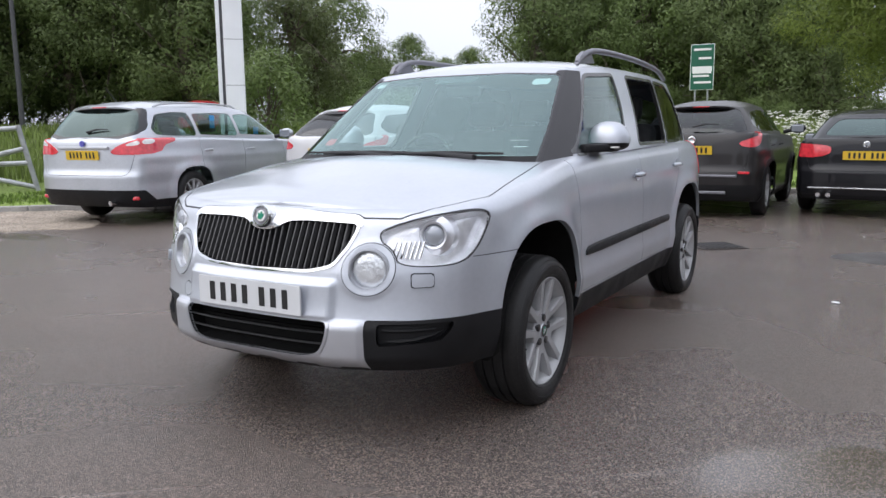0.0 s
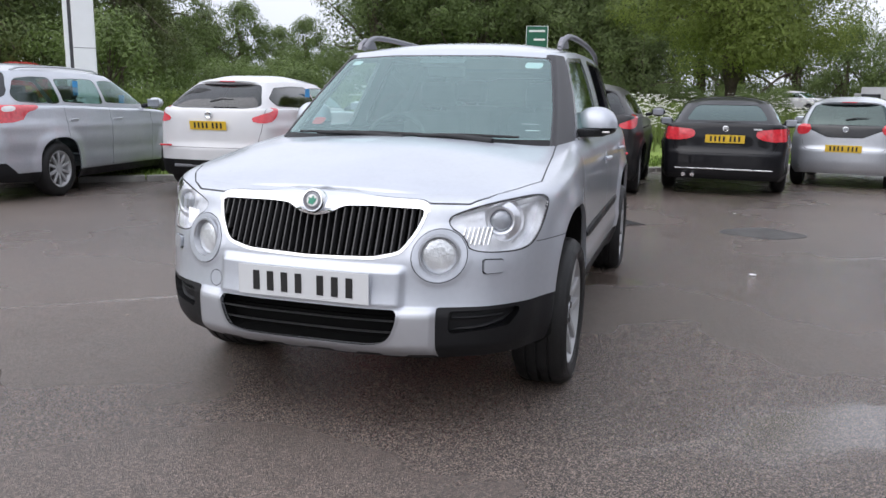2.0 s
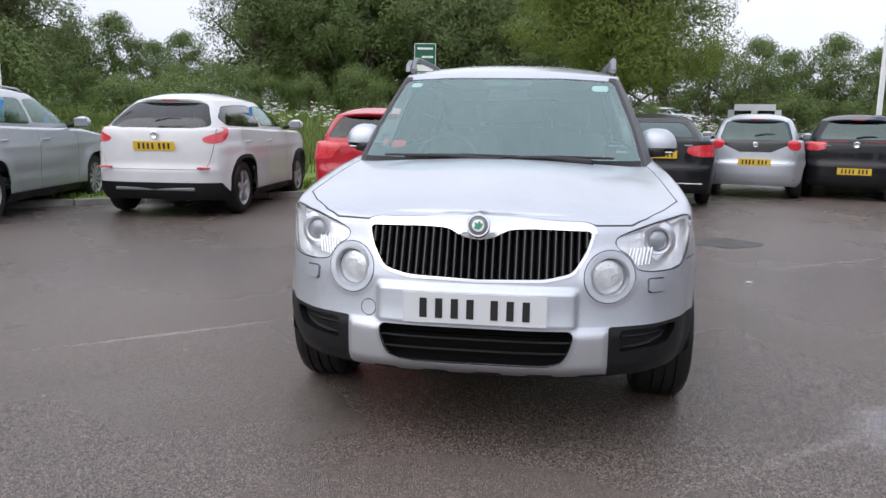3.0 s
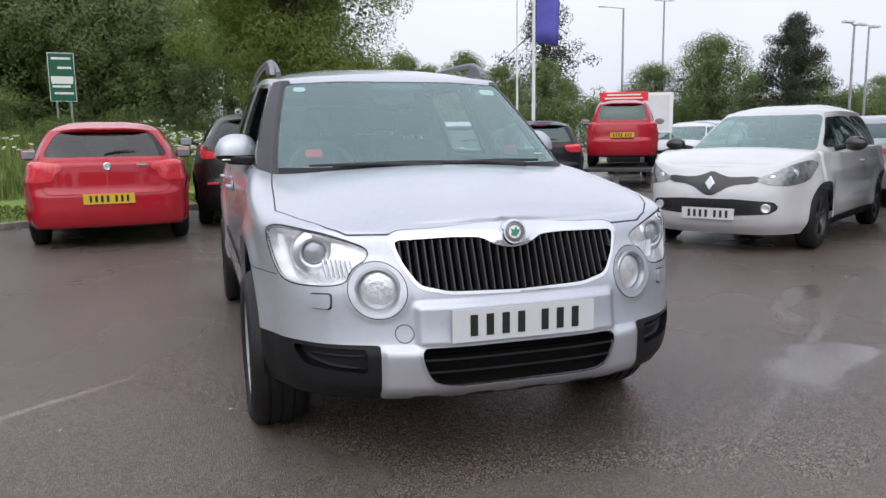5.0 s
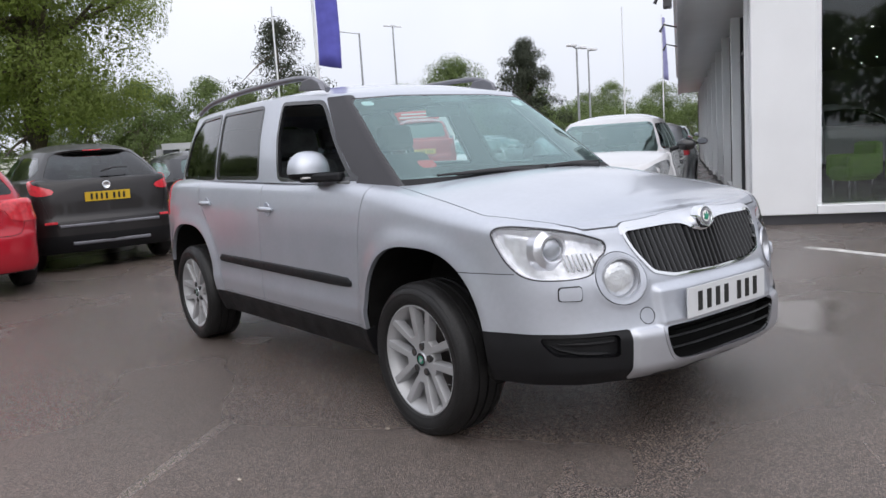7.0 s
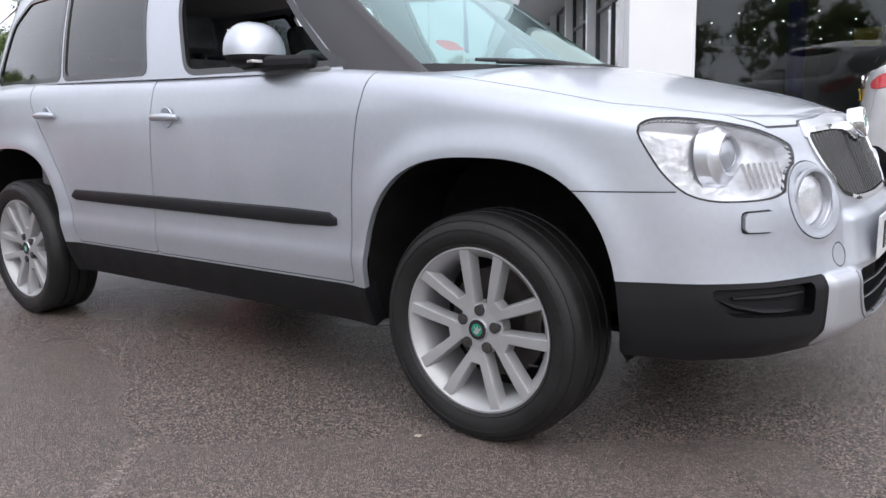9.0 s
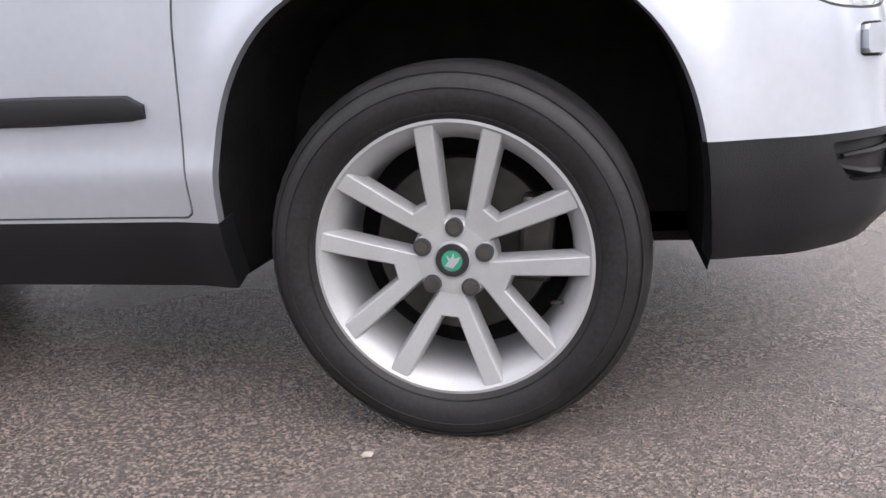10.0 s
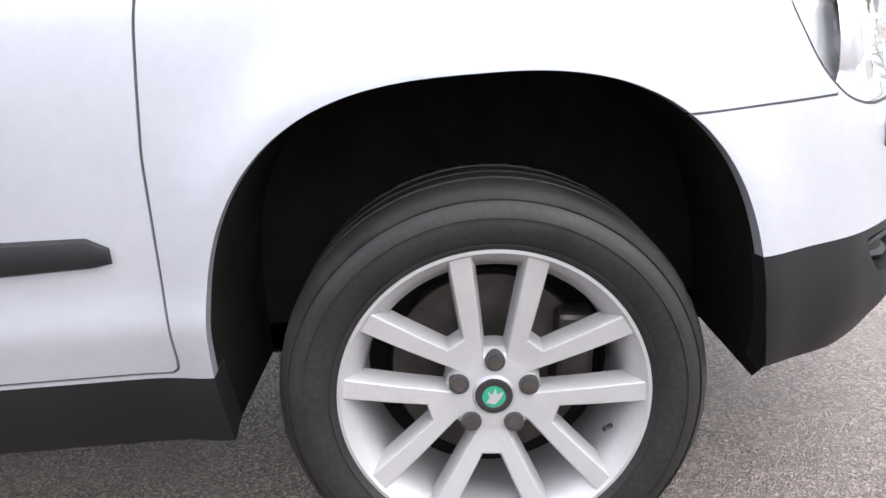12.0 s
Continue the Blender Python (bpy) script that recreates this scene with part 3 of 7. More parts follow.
def v_spoke(bm, c, face):
    """A pair of spokes joined to a V whose foot sits on the hub, with chamfered edges."""
    half = [(0.036, 0.0165), (0.055, 0.0215), (0.0696, 0.0285), (0.132, 0.0620), (0.2055, 0.1010), (0.2200, 0.0690), (0.150, 0.0363), (0.1006, 0.0133)]
    line = np.array([(q, -w) for q, w in half] + [(q, w) for q, w in half[::-1]])
    nxt, prv = np.roll(line, -1, axis=0) - line, line - np.roll(line, 1, axis=0)
    nxt /= np.linalg.norm(nxt, axis=1)[:, None]
    prv /= np.linalg.norm(prv, axis=1)[:, None]
    nn = np.stack([-(nxt + prv)[:, 1], (nxt + prv)[:, 0]], 1)
    nn /= np.maximum((nn * np.stack([-nxt[:, 1], nxt[:, 0]], 1)).sum(1), 0.4)[:, None]
    area = 0.5 * np.sum(line[:, 0] * np.roll(line[:, 1], -1) - np.roll(line[:, 0], -1) * line[:, 1])
    nn *= 1 if area > 0 else -1
    height = lambda q: face - 0.005 + 0.017 * np.clip((q - 0.075) / 0.14, 0, 1) ** 0.8
    rings = []
    for inset, dx in ((0.0034, 0.0), (0.0016, -0.0008), (0.0, -0.0045), (-0.0012, -0.009), (-0.004, -0.036)):
        p = line + nn * inset
        r = np.hypot(p[:, 0], p[:, 1])
        rings.append([bm.verts.new((float(height(rr) + dx), q * math.cos(c) - w * math.sin(c), q * math.sin(c) + w * math.cos(c))) for (q, w), rr in zip(p, r)])
    n = len(line)
    for r0, r1 in zip(rings[:-1], rings[1:]):
        for k in range(n):
            bm.faces.new((r0[k], r0[(k + 1) % n], r1[(k + 1) % n], r1[k]))
    t = rings[0]
    for k in range(n // 2 - 1):
        bm.faces.new((t[k], t[k + 1], t[n - 2 - k], t[n - 1 - k])) if k in (0, 1) else None
    for s in (lambda k: t[k], lambda k: t[n - 1 - k]):
        bm.faces.new((s(3), s(4), s(5), s(6)))
        bm.faces.new((s(2), s(3), s(6), s(7)))
    bm.faces.new((t[2], t[7], t[8], t[n - 3]))


def ring_at(bm, p, d, w, x, back):
    d = d / np.linalg.norm(d)
    s = np.array([-d[1], d[0]])
    out = []
    for off, dx in ((-0.5, -back), (-0.5, -0.007), (-0.36, 0), (0.36, 0), (0.5, -0.007), (0.5, -back)):
        q = p + s * w * off
        out.append(bm.verts.new((x + dx, q[0], q[1])))
    return out


def build_wheel(parent, kind, m, meshes={}):
    """A wheel under a car. The outer face points to +x before m."""
    key = kind
    if key not in meshes:
        made = []
        if kind == "hero":
            r, rim, w = 0.3215, 0.228, 0.225
        else:
            r, rim, w = 0.315, 0.205, 0.20
        h = w / 2
        plain = [(rim - 0.01, -h + 0.03), (rim + 0.012, -h + 0.006), (rim + 0.05, -h - 0.001), (r - 0.02, -h + 0.012), (r - 0.006, -h + 0.03), (r, -h + 0.05)]
        plain += [(q, -x) for q, x in plain[::-1]]
        made.append(("tyre", wheel_mesh_tyre(r, rim, w, 60) if kind == "hero" else lathe(plain, 36), RUBBER, 35))
        bm = lathe([(rim - 0.03, -h + 0.02), (rim - 0.035, 0.0), (rim - 0.028, h - 0.045), (rim - 0.014, h - 0.026), (rim - 0.006, h - 0.017), (rim - 0.002, h - 0.012), (rim + 0.004, h - 0.013), (rim + 0.004, h - 0.03)], 72 if kind == "hero" else 36)
        alloy = DARKALLOY if kind == "five_dark" else ALLOY
        made.append(("rim", bm, alloy, 40))
        bm = bmesh.new()
        face = h - 0.028
        if kind == "hero":
            for k in range(5):
                c = math.pi / 2 + math.pi / 5 + k * 2 * math.pi / 5
                v_spoke(bm, c, face)
            hub = lathe([(0.001, face - 0.012), (0.027, face - 0.012), (0.028, face - 0.004), (0.033, face - 0.003), (0.060, face - 0.005), (0.067, face - 0.008), (0.072, face - 0.018), (0.075, face - 0.05)], 60)
        else:
            count = {"ten": 10, "seven": 7, "five": 5, "five_dark": 5}[kind]
            for k in range(count):
                c = math.pi / 2 + k * 2 * math.pi / count
                spoke_bm(bm, c, 0.05, 0.036, face - 0.004, c, rim - 0.012, 0.034 if count > 6 else 0.06, face + 0.004, 0.025)
            hub = lathe([(0.001, face), (0.03, face), (0.032, face - 0.004), (0.065, face - 0.006), (0.07, face - 0.03)], 30)
        me = bpy.data.meshes.new("tmp")
        hub.to_mesh(me)
        hub.free()
        bm.from_mesh(me)
        bmesh.ops.recalc_face_normals(bm, faces=bm.faces)
        made.append(("spokes", bm, alloy, 16))
        bm = lathe([(0.001, -0.02), (0.155, -0.02), (0.158, -0.024), (0.158, -0.045), (0.05, -0.05)], 40)
        made.append(("brake_disc", bm, DARKSTEEL, 40))
        bm = lathe([(0.02, -0.055), (rim - 0.03, -0.055)], 24)
        made.append(("wheel_back", bm, LINER, 40))
        meshes[key] = []
        for name, b, mt, ang in made:
            me = bpy.data.meshes.new(name)
            b.to_mesh(me)
            b.free()
            me.materials.append(mt)
            me.polygons.foreach_set("use_smooth", [True] * len(me.polygons))
            me.set_sharp_from_angle(angle=radians(ang))
            meshes[key].append((name, me))
    wheel = new("wheel")
    wheel.parent = parent
    wheel.matrix_basis = m
    for name, me in meshes[key]:
        ob = new(name, me)
        ob.parent = wheel
    return wheel


def plate_bars(parent, m, material, width=0.52, height=0.111, chars=7):
    """A number plate: a thin rounded panel with plain dark bars for its characters."""
    poly = chaikin([(-width / 2, -height / 2), (width / 2, -height / 2), (width / 2, height / 2), (-width / 2, height / 2)], 0)
    pl = part("number_plate", prism(poly, 0.006, m), material, parent, "number plate with plain dark bars")
    x = -0.19
    for k in range(chars):
        if k == 4:
            x += 0.03
        part("character_bar", prism([(x - 0.008, -0.036), (x + 0.018, -0.036), (x + 0.018, 0.036), (x - 0.008, 0.036)], 0.003, m @ pose(0, -0.0025, 0)), INK, pl)
        x += 0.057
    return pl


def seat(parent, x, y, z, headrest=True):
    """A car seat with cushion, backrest and headrest, facing -y."""
    bm = box(x, y, z, 0.50, 0.50, 0.16)
    part("seat_cushion", bm, CLOTH, parent, bevel=0.05)
    bm = box(0, 0, 0.32, 0.48, 0.15, 0.62, pose(x, y + 0.26, z + 0.02, -16, 0, 0))
    part("seat_back", bm, CLOTH, parent, bevel=0.06)
    if headrest:
        bm = box(0, 0, 0.74, 0.26, 0.10, 0.17, pose(x, y + 0.26, z + 0.02, -14, 0, 0))
        hr = part("headrest", bm, CLOTH, parent, bevel=0.04)
        for sx in (-0.06, 0.06):
            part("headrest_post", rod((x + sx, y + 0.40, z + 0.62), (x + sx, y + 0.43, z + 0.70), 0.007), CHROME, hr)

# ---- the silver crossover in the middle of the yard ----
HF, HR = 0.88, 3.458


def arch_field(y, z, yc, a=0.405, b=0.458, zc=0.335, p=2.7):
    return ((np.abs((y - yc) / a) ** p + (np.maximum(z - zc, 0) / b) ** p) ** (1 / p) - 1) * a


def hero_shape(ring, nx, ny):
    """Plate plinth, proud skid plate, fog-lamp bosses and wheel-arch swellings on the ring."""
    x, y, z = ring[..., 0], ring[..., 1], ring[..., 2]
    ramp = lambda v, a, b: np.clip((v - a) / (b - a), 0, 1)
    fr = np.maximum(0, -ny)[:, None] ** 2
    soft = lambda v: v * v * (3 - 2 * v)
    plinth = soft(ramp(0.375 - np.abs(x), 0, 0.026)) * soft(ramp(z, 0.485, 0.498)) * soft(ramp(0.640 - z, 0, 0.020))
    skid = soft(ramp(0.485 - np.abs(x), 0, 0.02)) * soft(ramp(0.492 - z, 0, 0.006)) * soft(ramp(z, 0.30, 0.33))
    rr = np.sqrt((np.abs(x) - 0.482) ** 2 + (z - 0.678) ** 2)
    boss = np.exp(-((rr - 0.094) / 0.010) ** 2) * (y < 0.4)
    hump = np.exp(-(x / 0.085) ** 2 - ((z - 0.838) / 0.034) ** 2)
    out = fr * (0.022 * plinth + 0.014 * skid + 0.005 * boss + 0.030 * hump)
    ring[..., 1] += ny[:, None] * out
    ring[..., 0] += nx[:, None] * out
    side = nx[:, None] ** 2
    for yc in (HF, HR):
        s = arch_field(y, z, yc)
        lip = 0.016 * np.exp(-(np.maximum(s, 0) / 0.055) ** 2) * (z < 0.92)
        ring[..., 0] += side * lip * np.sign(np.maximum(x, 0))
    crease = 0.006 * np.exp(-((z - 0.475) / 0.035) ** 2) * ((y > 1.2) & (y < 3.1))
    ring[..., 0] += side * crease
    ring[0, :, 0] = ring[-1, :, 0] = 0
    return ring


def build_hero():
    car = thing("car", "silver crossover with black bumper corners and roof rails, on wet tarmac", "car", m=pose(0, 0, -.014))
    plan = [(0, .05), (.2, .053), (.36, .073), (.47, .105), (.600, .165), (.672, .215), (.760, .31), (.808, .41), (.832, .50), (.847, .62), (.856, .80), (.857, .95),
            (.852, 1.15), (.846, 1.35), (.846, 1.9), (.848, 2.6), (.852, 3.0), (.858, 3.3), (.858, 3.55), (.848, 3.8), (.81, 4.02), (.72, 4.14), (.5, 4.19), (0, 4.21)]
    front = curve([(.18, .16), (.26, .06), (.31, .01), (.36, -.028), (.46, -.030), (.50, -.014), (.56, 0), (.65, .012), (.70, .028), (.80, .075), (.85, .098), (.90, .125)])
    side = curve([(.18, .09), (.30, .035), (.38, .008), (.45, 0), (.6, 0), (.8, .003), (.9, .010), (1.0, .030), (1.08, .055)])
    rear = curve([(.2, .16), (.33, .03), (.5, 0), (.65, .0), (.72, .05), (.9, .06), (1.1, .09)])
    ztop = curve([(0, .880), (.15, .884), (.3, .895), (.5, .918), (.8, .965), (1.17, 1.022), (1.5, 1.055), (2.2, 1.07), (3.5, 1.09), (4.21, 1.07)])
    zbot = curve([(0, .300), (.3, .305), (.6, .32), (1.2, .262), (3.0, .26), (3.8, .28), (4.2, .32)])
    crown = curve([(.12, 0), (.2, .014), (.4, .050), (.8, .074), (1.0, .062), (1.15, .050), (1.5, .03), (4.0, .02)])
    skin, plan_p, plan_u = lower_skin(plan, front, side, rear, ztop, zbot, crown, n=430, levels=64, across=44, fillet=0.055, shape=hero_shape, dense=1.9, square=3.0)
    X, Y, Z, U = (lambda s: s.v[:, 0]), (lambda s: s.v[:, 1]), (lambda s: s.v[:, 2]), (lambda s: s.v[:, 3])

    def uat(x, y):
        return float(plan_u[np.argmin((plan_p[:, 0] - x) ** 2 + (plan_p[:, 1] - y) ** 2)])

    # glasshouse
    gbase = [[(0, .965), (.36, .995), (.60, 1.065), (.710, 1.14)], [(.710, 1.14), (.767, 1.40), (.795, 1.9), (.795, 2.6), (.785, 3.3), (.73, 3.86)], [(.73, 3.86), (.60, 4.03), (.3, 4.09), (0, 4.10)]]
    groof = [[(0, 1.705), (.3, 1.72), (.50, 1.755), (.582, 1.785)], [(.582, 1.785), (.615, 1.97), (.635, 2.45), (.635, 3.1), (.60, 3.76)], [(.60, 3.76), (.5, 3.93), (.28, 3.98), (0, 3.99)]]
    zbase = curve([(.95, 1.012), (1.14, 1.010), (1.5, 1.04), (2.2, 1.055), (3.5, 1.075), (4.2, 1.06)])
    zroof = curve([(1.70, 1.486), (1.81, 1.492), (2.3, 1.522), (2.9, 1.525), (3.5, 1.515), (4.0, 1.48)])
    rcrown = curve([(1.705, .0), (1.81, .030), (1.97, .050), (2.4, .062), (3.2, .062), (3.8, .04), (3.99, 0)])
    top, gb = upper_skin(gbase, groof, zbase, zroof, rcrown, counts=(56, 130, 30), levels=34, across=36, bulge=0.012)
    deck = np.vstack([gb, (gb * [-1, 1])[::-1]])
    skin.cut(sd_poly(X(skin), Y(skin), deck) + 0.012)

    # wheel openings
    for yc in (HF, HR):
        skin.cut(np.maximum(arch_field(Y(skin), Z(skin), yc), 0.55 - np.abs(X(skin))))

    # grille with its chrome surround
    gp = rounded([(-.418, .836), (-.20, .840), (-.11, .836), (-.055, .808), (0, .799), (.055, .808), (.11, .836), (.20, .840), (.418, .836), (.392, .76), (.345, .690), (.25, .668), (0, .660), (-.25, .668), (-.345, .690), (-.392, .76)], .022)

    def grille_field(s, grow=0.0):
        return np.maximum(sd_poly(X(s), Z(s), gp) - grow, Y(s) - 0.35)
    opening = skin.cut(grille_field(skin, 0.0))
    grille = new("grille")
    grille.parent = car
    grille["label"] = "black upright-slat grille in a bright surround"
    # sheet behind the slats, its black standing in for the opening's shade
    skin_part("grille_backing", opening.pushed(-0.055), OPENSHADE, grille, rim=-0.055)
    ov = opening.tidy().v
    face_y = lambda v, x, z: float(v[np.argmin((v[:, 0] - x) ** 2 + (v[:, 2] - z) ** 2), 1])
    zs = np.linspace(.64, .87, 120)
    for k in range(-14, 15):
        x = k * 0.0283
        within = zs[sd_poly(np.full(120, x), zs, gp) < -0.001]
        if len(within) < 8:
            continue
        lo, hi = within[0], within[-1]
        bm = bmesh.new()
        a = [(x - .0085, .016), (x - .0025, .002), (x + .0025, .002), (x + .0085, .016), (x + .006, .045), (x - .006, .045)]
        v0 = [bm.verts.new((px, face_y(ov, x, lo) + py, lo)) for px, py in a]
        v1 = [bm.verts.new((px, face_y(ov, x, hi) + py, hi)) for px, py in a]
        for i in range(6):
            bm.faces.new((v0[i], v0[(i + 1) % 6], v1[(i + 1) % 6], v1[i]))
        bm.faces.new(v0[::-1]), bm.faces.new(v1)
        bmesh.ops.recalc_face_normals(bm, faces=bm.faces)
        part("slat", bm, SLAT, grille, smooth=30)
    ring = skin.cut(grille_field(skin, 0.011))
    skin_part("grille_surround", ring, CHROME, grille, "bright grille surround", rim=0.03, proud=0.004)
    bar_edge = curve([(0, .195), (.05, .1955), (.10, .195), (.15, .192), (.20, .188), (.27, .186), (.34, .189), (.39, .193), (.425, .185), (.44, .160), (.47, .10), (.60, .0), (.90, -.2)])
    bar = skin.cut(np.maximum(np.maximum(Y(skin) - bar_edge(np.abs(X(skin))), 0.826 - Z(skin)), np.abs(X(skin)) - 0.434))
    skin_part("grille_bar", bar, BARCHROME, grille, "bright bar above the grille", rim=0.02, proud=0.003)
    # badge
    badge = part("badge", lathe([(0.033, 0.004), (0.036, 0.011), (0.041, 0.011), (0.045, 0.004), (0.045, -0.03)], 40), CHROME, grille, "round chrome badge", smooth=40)
    part("badge_face", lathe([(0.0225, 0.0095), (0.030, 0.0085), (0.036, 0.004)], 32), RAILGREY, badge, "grey ring of the badge", smooth=60)
    part("badge_enamel", lathe([(0.001, 0.0105), (0.015, 0.0102), (0.0225, 0.0095)], 32), SIGNWHITE, badge, "white enamel", smooth=60)
    for k in range(9):
        q = radians(40 + 12.5 * k)
        part("lettering_bar", rod((0.0100, 0.0262 * math.cos(q), 0.0262 * math.sin(q)), (0.0100, 0.0308 * math.cos(q), 0.0308 * math.sin(q)), 0.0016, 0.0016, 6), SATIN, badge)
    badge.matrix_basis = pose(0, 0.108, 0.853, 0, 0, -90) @ pose(0, 0, 0, 0, -10, 0)
    enamel = part("badge_figure", prism([(-.016, -.011), (.003, -.016), (.013, -.005), (.019, .009), (.009, .006), (.005, .018), (-.003, .007), (-.015, .012), (-.011, -.001)], 0.004), GREENBADGE, badge, "green emblem figure")
    enamel.matrix_basis = pose(0.0125, 0, 0, 0, 0, 90)

    # lamps and cover caps on both sides
    fog_x, fog_z = 0.482, 0.678
    for sg in (1, -1):
        one = lambda f, s: np.maximum(f, 0.03 - sg * X(s))
        fog_r = lambda s: np.sqrt((sg * X(s) - fog_x) ** 2 + (Z(s) - fog_z) ** 2)
        groove, round_panel = skin.seam(lambda s: one(np.maximum(fog_r(s) - 0.094, Y(s) - 0.4), s), .0016)
        skin_part("cover_gap", groove, LAMPSEAL, car, rim=0, proud=-0.004)
        hole = round_panel.cut(fog_r(round_panel) - 0.070)
        skin_part("fog_surround", round_panel, SILVER, car, "silver ring-shaped panel round the fog lamp", rim=0.012, proud=0.0015)
        c = hole.tidy()
        mid, nrm = c.v[:, :3].mean(0), c.v[:, 4:7].mean(0)
        nrm[2] *= 0.3
        m = Matrix.Translation(Vector(mid)) @ Vector(nrm).to_track_quat("X", "Z").to_matrix().to_4x4()
        fog = part("fog_lamp", lathe([(0.001, -0.006), (0.03, -0.007), (0.055, -0.011), (0.066, -0.018), (0.071, -0.025)], 40), FOGLENS, car, "round clear fog lamp", smooth=60)
        fog.matrix_basis = m
        bez = part("bezel", lathe([(0.0655, -0.022), (0.067, -0.002), (0.070, 0.003), (0.077, 0.002), (0.079, -0.006)], 40), BEZEL, fog, "silvery ring", smooth=50)
        # head lamp
        hl = [(uat(.520, .128), .805), (uat(.545, .142), .760), (uat(.585, .162), .702), (uat(.66, .215), .690), (uat(.752, .325), .695), (uat(.788, .385), .745),
              (uat(.805, .430), .825), (uat(.812, .455), .866), (uat(.804, .425), .884), (uat(.76, .345), .882), (uat(.66, .215), .858), (uat(.575, .155), .830)]
        rough_field = lambda s: one(np.maximum(sd_poly(U(s), Z(s), chaikin(hl, 2)), -(np.sqrt((sg * X(s) - fog_x) ** 2 + (Z(s) - fog_z) ** 2) - 0.102)), s)
        frame_skin = skin.cut(rough_field(skin) - 0.0048)
        glass_skin = frame_skin.cut(rough_field(frame_skin))
        lamp = new("headlight")
        lamp.parent = car
        lamp["label"] = "large clear headlight with a round projector"
        skin_part("gasket", frame_skin, GAP, lamp, "black lamp seal", rim=0.012, proud=-0.002)
        skin_part("lens", glass_skin, LENS, lamp, rim=0).visible_shadow = False
        skin_part("bowl", glass_skin.pushed(-0.046), REFLECTOR, lamp, "silvery reflector bowl", rim=-0.042)
        gv = glass_skin.tidy().v
        at = gv[np.argmin((np.abs(gv[:, 0]) - 0.685) ** 2 + (gv[:, 2] - 0.800) ** 2)]
        pm = Matrix.Translation(Vector(at[:3] - at[4:7] * 0.034)) @ (Vector(at[4:7]) * 0.6 + Vector((0, -0.8, 0))).to_track_quat("X", "Z").to_matrix().to_4x4()
        proj = part("projector", lathe([(0.001, 0.016), (0.016, 0.015), (0.032, 0.009), (0.042, -0.002), (0.044, -0.03)], 32), PROJECTOR, lamp, "glass projector lens", smooth=60)
        proj.matrix_basis = pm
        pr = part("projector_ring", lathe([(0.040, 0.000), (0.043, 0.012), (0.050, 0.014), (0.058, 0.004), (0.074, -0.002), (0.086, -0.03)], 32), BARCHROME, lamp, smooth=40)
        pr.matrix_basis = pm
        for k in range(7):
            a = Vector((sg * (0.546 + 0.014 * k), 0.184 + 0.0095 * k, 0.712))
            part("ribbed_optic", rod(a, a + Vector((sg * 0.012, 0.020, 0.062)), 0.0042, 0.0042, 6), CHROME, lamp)
        for k in range(9):
            a = Vector((sg * (0.60 + 0.017 * k), 0.275 + 0.028 * k, 0.868 + 0.002 * k))
            part("top_optic", rod(a, a + Vector((sg * 0.012, 0.02, 0.001)), 0.006, 0.006, 6), CHROME, lamp)
        # washer cover
        wpoly = rounded([(uat(.628, .185), .614), (uat(.694, .235), .616), (uat(.692, .233), .664), (uat(.630, .187), .666)], .008)
        gapw, cap = skin.seam(lambda s: one(np.maximum(sd_poly(U(s), Z(s), wpoly), Z(s) - 0.7), s), .0022)
        skin_part("cover_gap", gapw, GAP, car, rim=0, proud=-0.004)
        skin_part("washer_cover", cap, SILVER, car, proud=0.011, rim=0.016)
        # dark bumper corner with a moulded recess
        corner = lambda s: one(np.maximum(np.maximum(Z(s) - (0.498 + 0.006 * np.clip((Y(s) - 0.2) / 0.3, 0, 1)), Y(s) - 0.62), 0.484 - sg * X(s)), s)
        dark = skin.cut(corner(skin))
        recess = dark.cut(one(sd_poly(U(dark), Z(dark), rounded([(uat(.515, .122), .484), (uat(.735, .305), .486), (uat(.725, .29), .460), (uat(.70, .26), .418), (uat(.52, .125), .402)], .014)), dark))
        bc = skin_part("bumper_corner", dark, PLASTIC, car, "black plastic bumper corner", rim=0.03)
        skin_part("recess_floor", recess.pushed(-0.03), PLASTIC, bc, rim=-0.03)
        for k in range(1):
            pts = [(sg * xx, yy - 0.030 + 0.020 * k, 0.456 - 0.030 * k) for xx, yy in ((.53, .165), (.58, .188), (.63, .222), (.69, .285))]
            part("recess_bar", tube(pts, [0.006, 0.007, 0.007, 0.005], 6), PLASTIC, bc, smooth=50)
        pts = [(sg * xx, yy - .014, zz) for xx, yy, zz in ((.53, .165, .412), (.58, .188, .414), (.63, .222, .420), (.68, .272, .436), (.715, .315, .462))]
        part("recess_shelf", tube(pts, [0.010, 0.016, 0.017, 0.014, 0.006], 8, .6), PLASTIC, bc, smooth=60)

    # lower intake framed by the silver skid plate
    def intake_field(s):
        p = [(-.358, .489), (.358, .489), (.352, .44), (.325, .375), (.27, .356), (-.27, .356), (-.325, .375), (-.352, .44)]
        return np.maximum(sd_poly(X(s), Z(s), rounded(p, .03)), Y(s) - 0.3)
    hole = skin.cut(intake_field(skin))
    intake = new("lower_intake")
    intake.parent = car
    intake["label"] = "black slatted lower intake"
    # depth of the intake: shade put in as a near-black sheet
    skin_part("intake_backing", hole.pushed(-0.06), OPENSHADE, intake, rim=-0.06)
    hv = hole.tidy().v
    for z in (0.447, 0.405):
        reach = .345 if z > .43 else .335 if z > .40 else .305
        pts = [(x, face_y(hv, x, z) + .014, z) for x in np.linspace(-reach, reach, 21)]
        part("intake_bar", tube(pts, [0.0060] * 21, 6, .5), SLAT, intake, smooth=50)
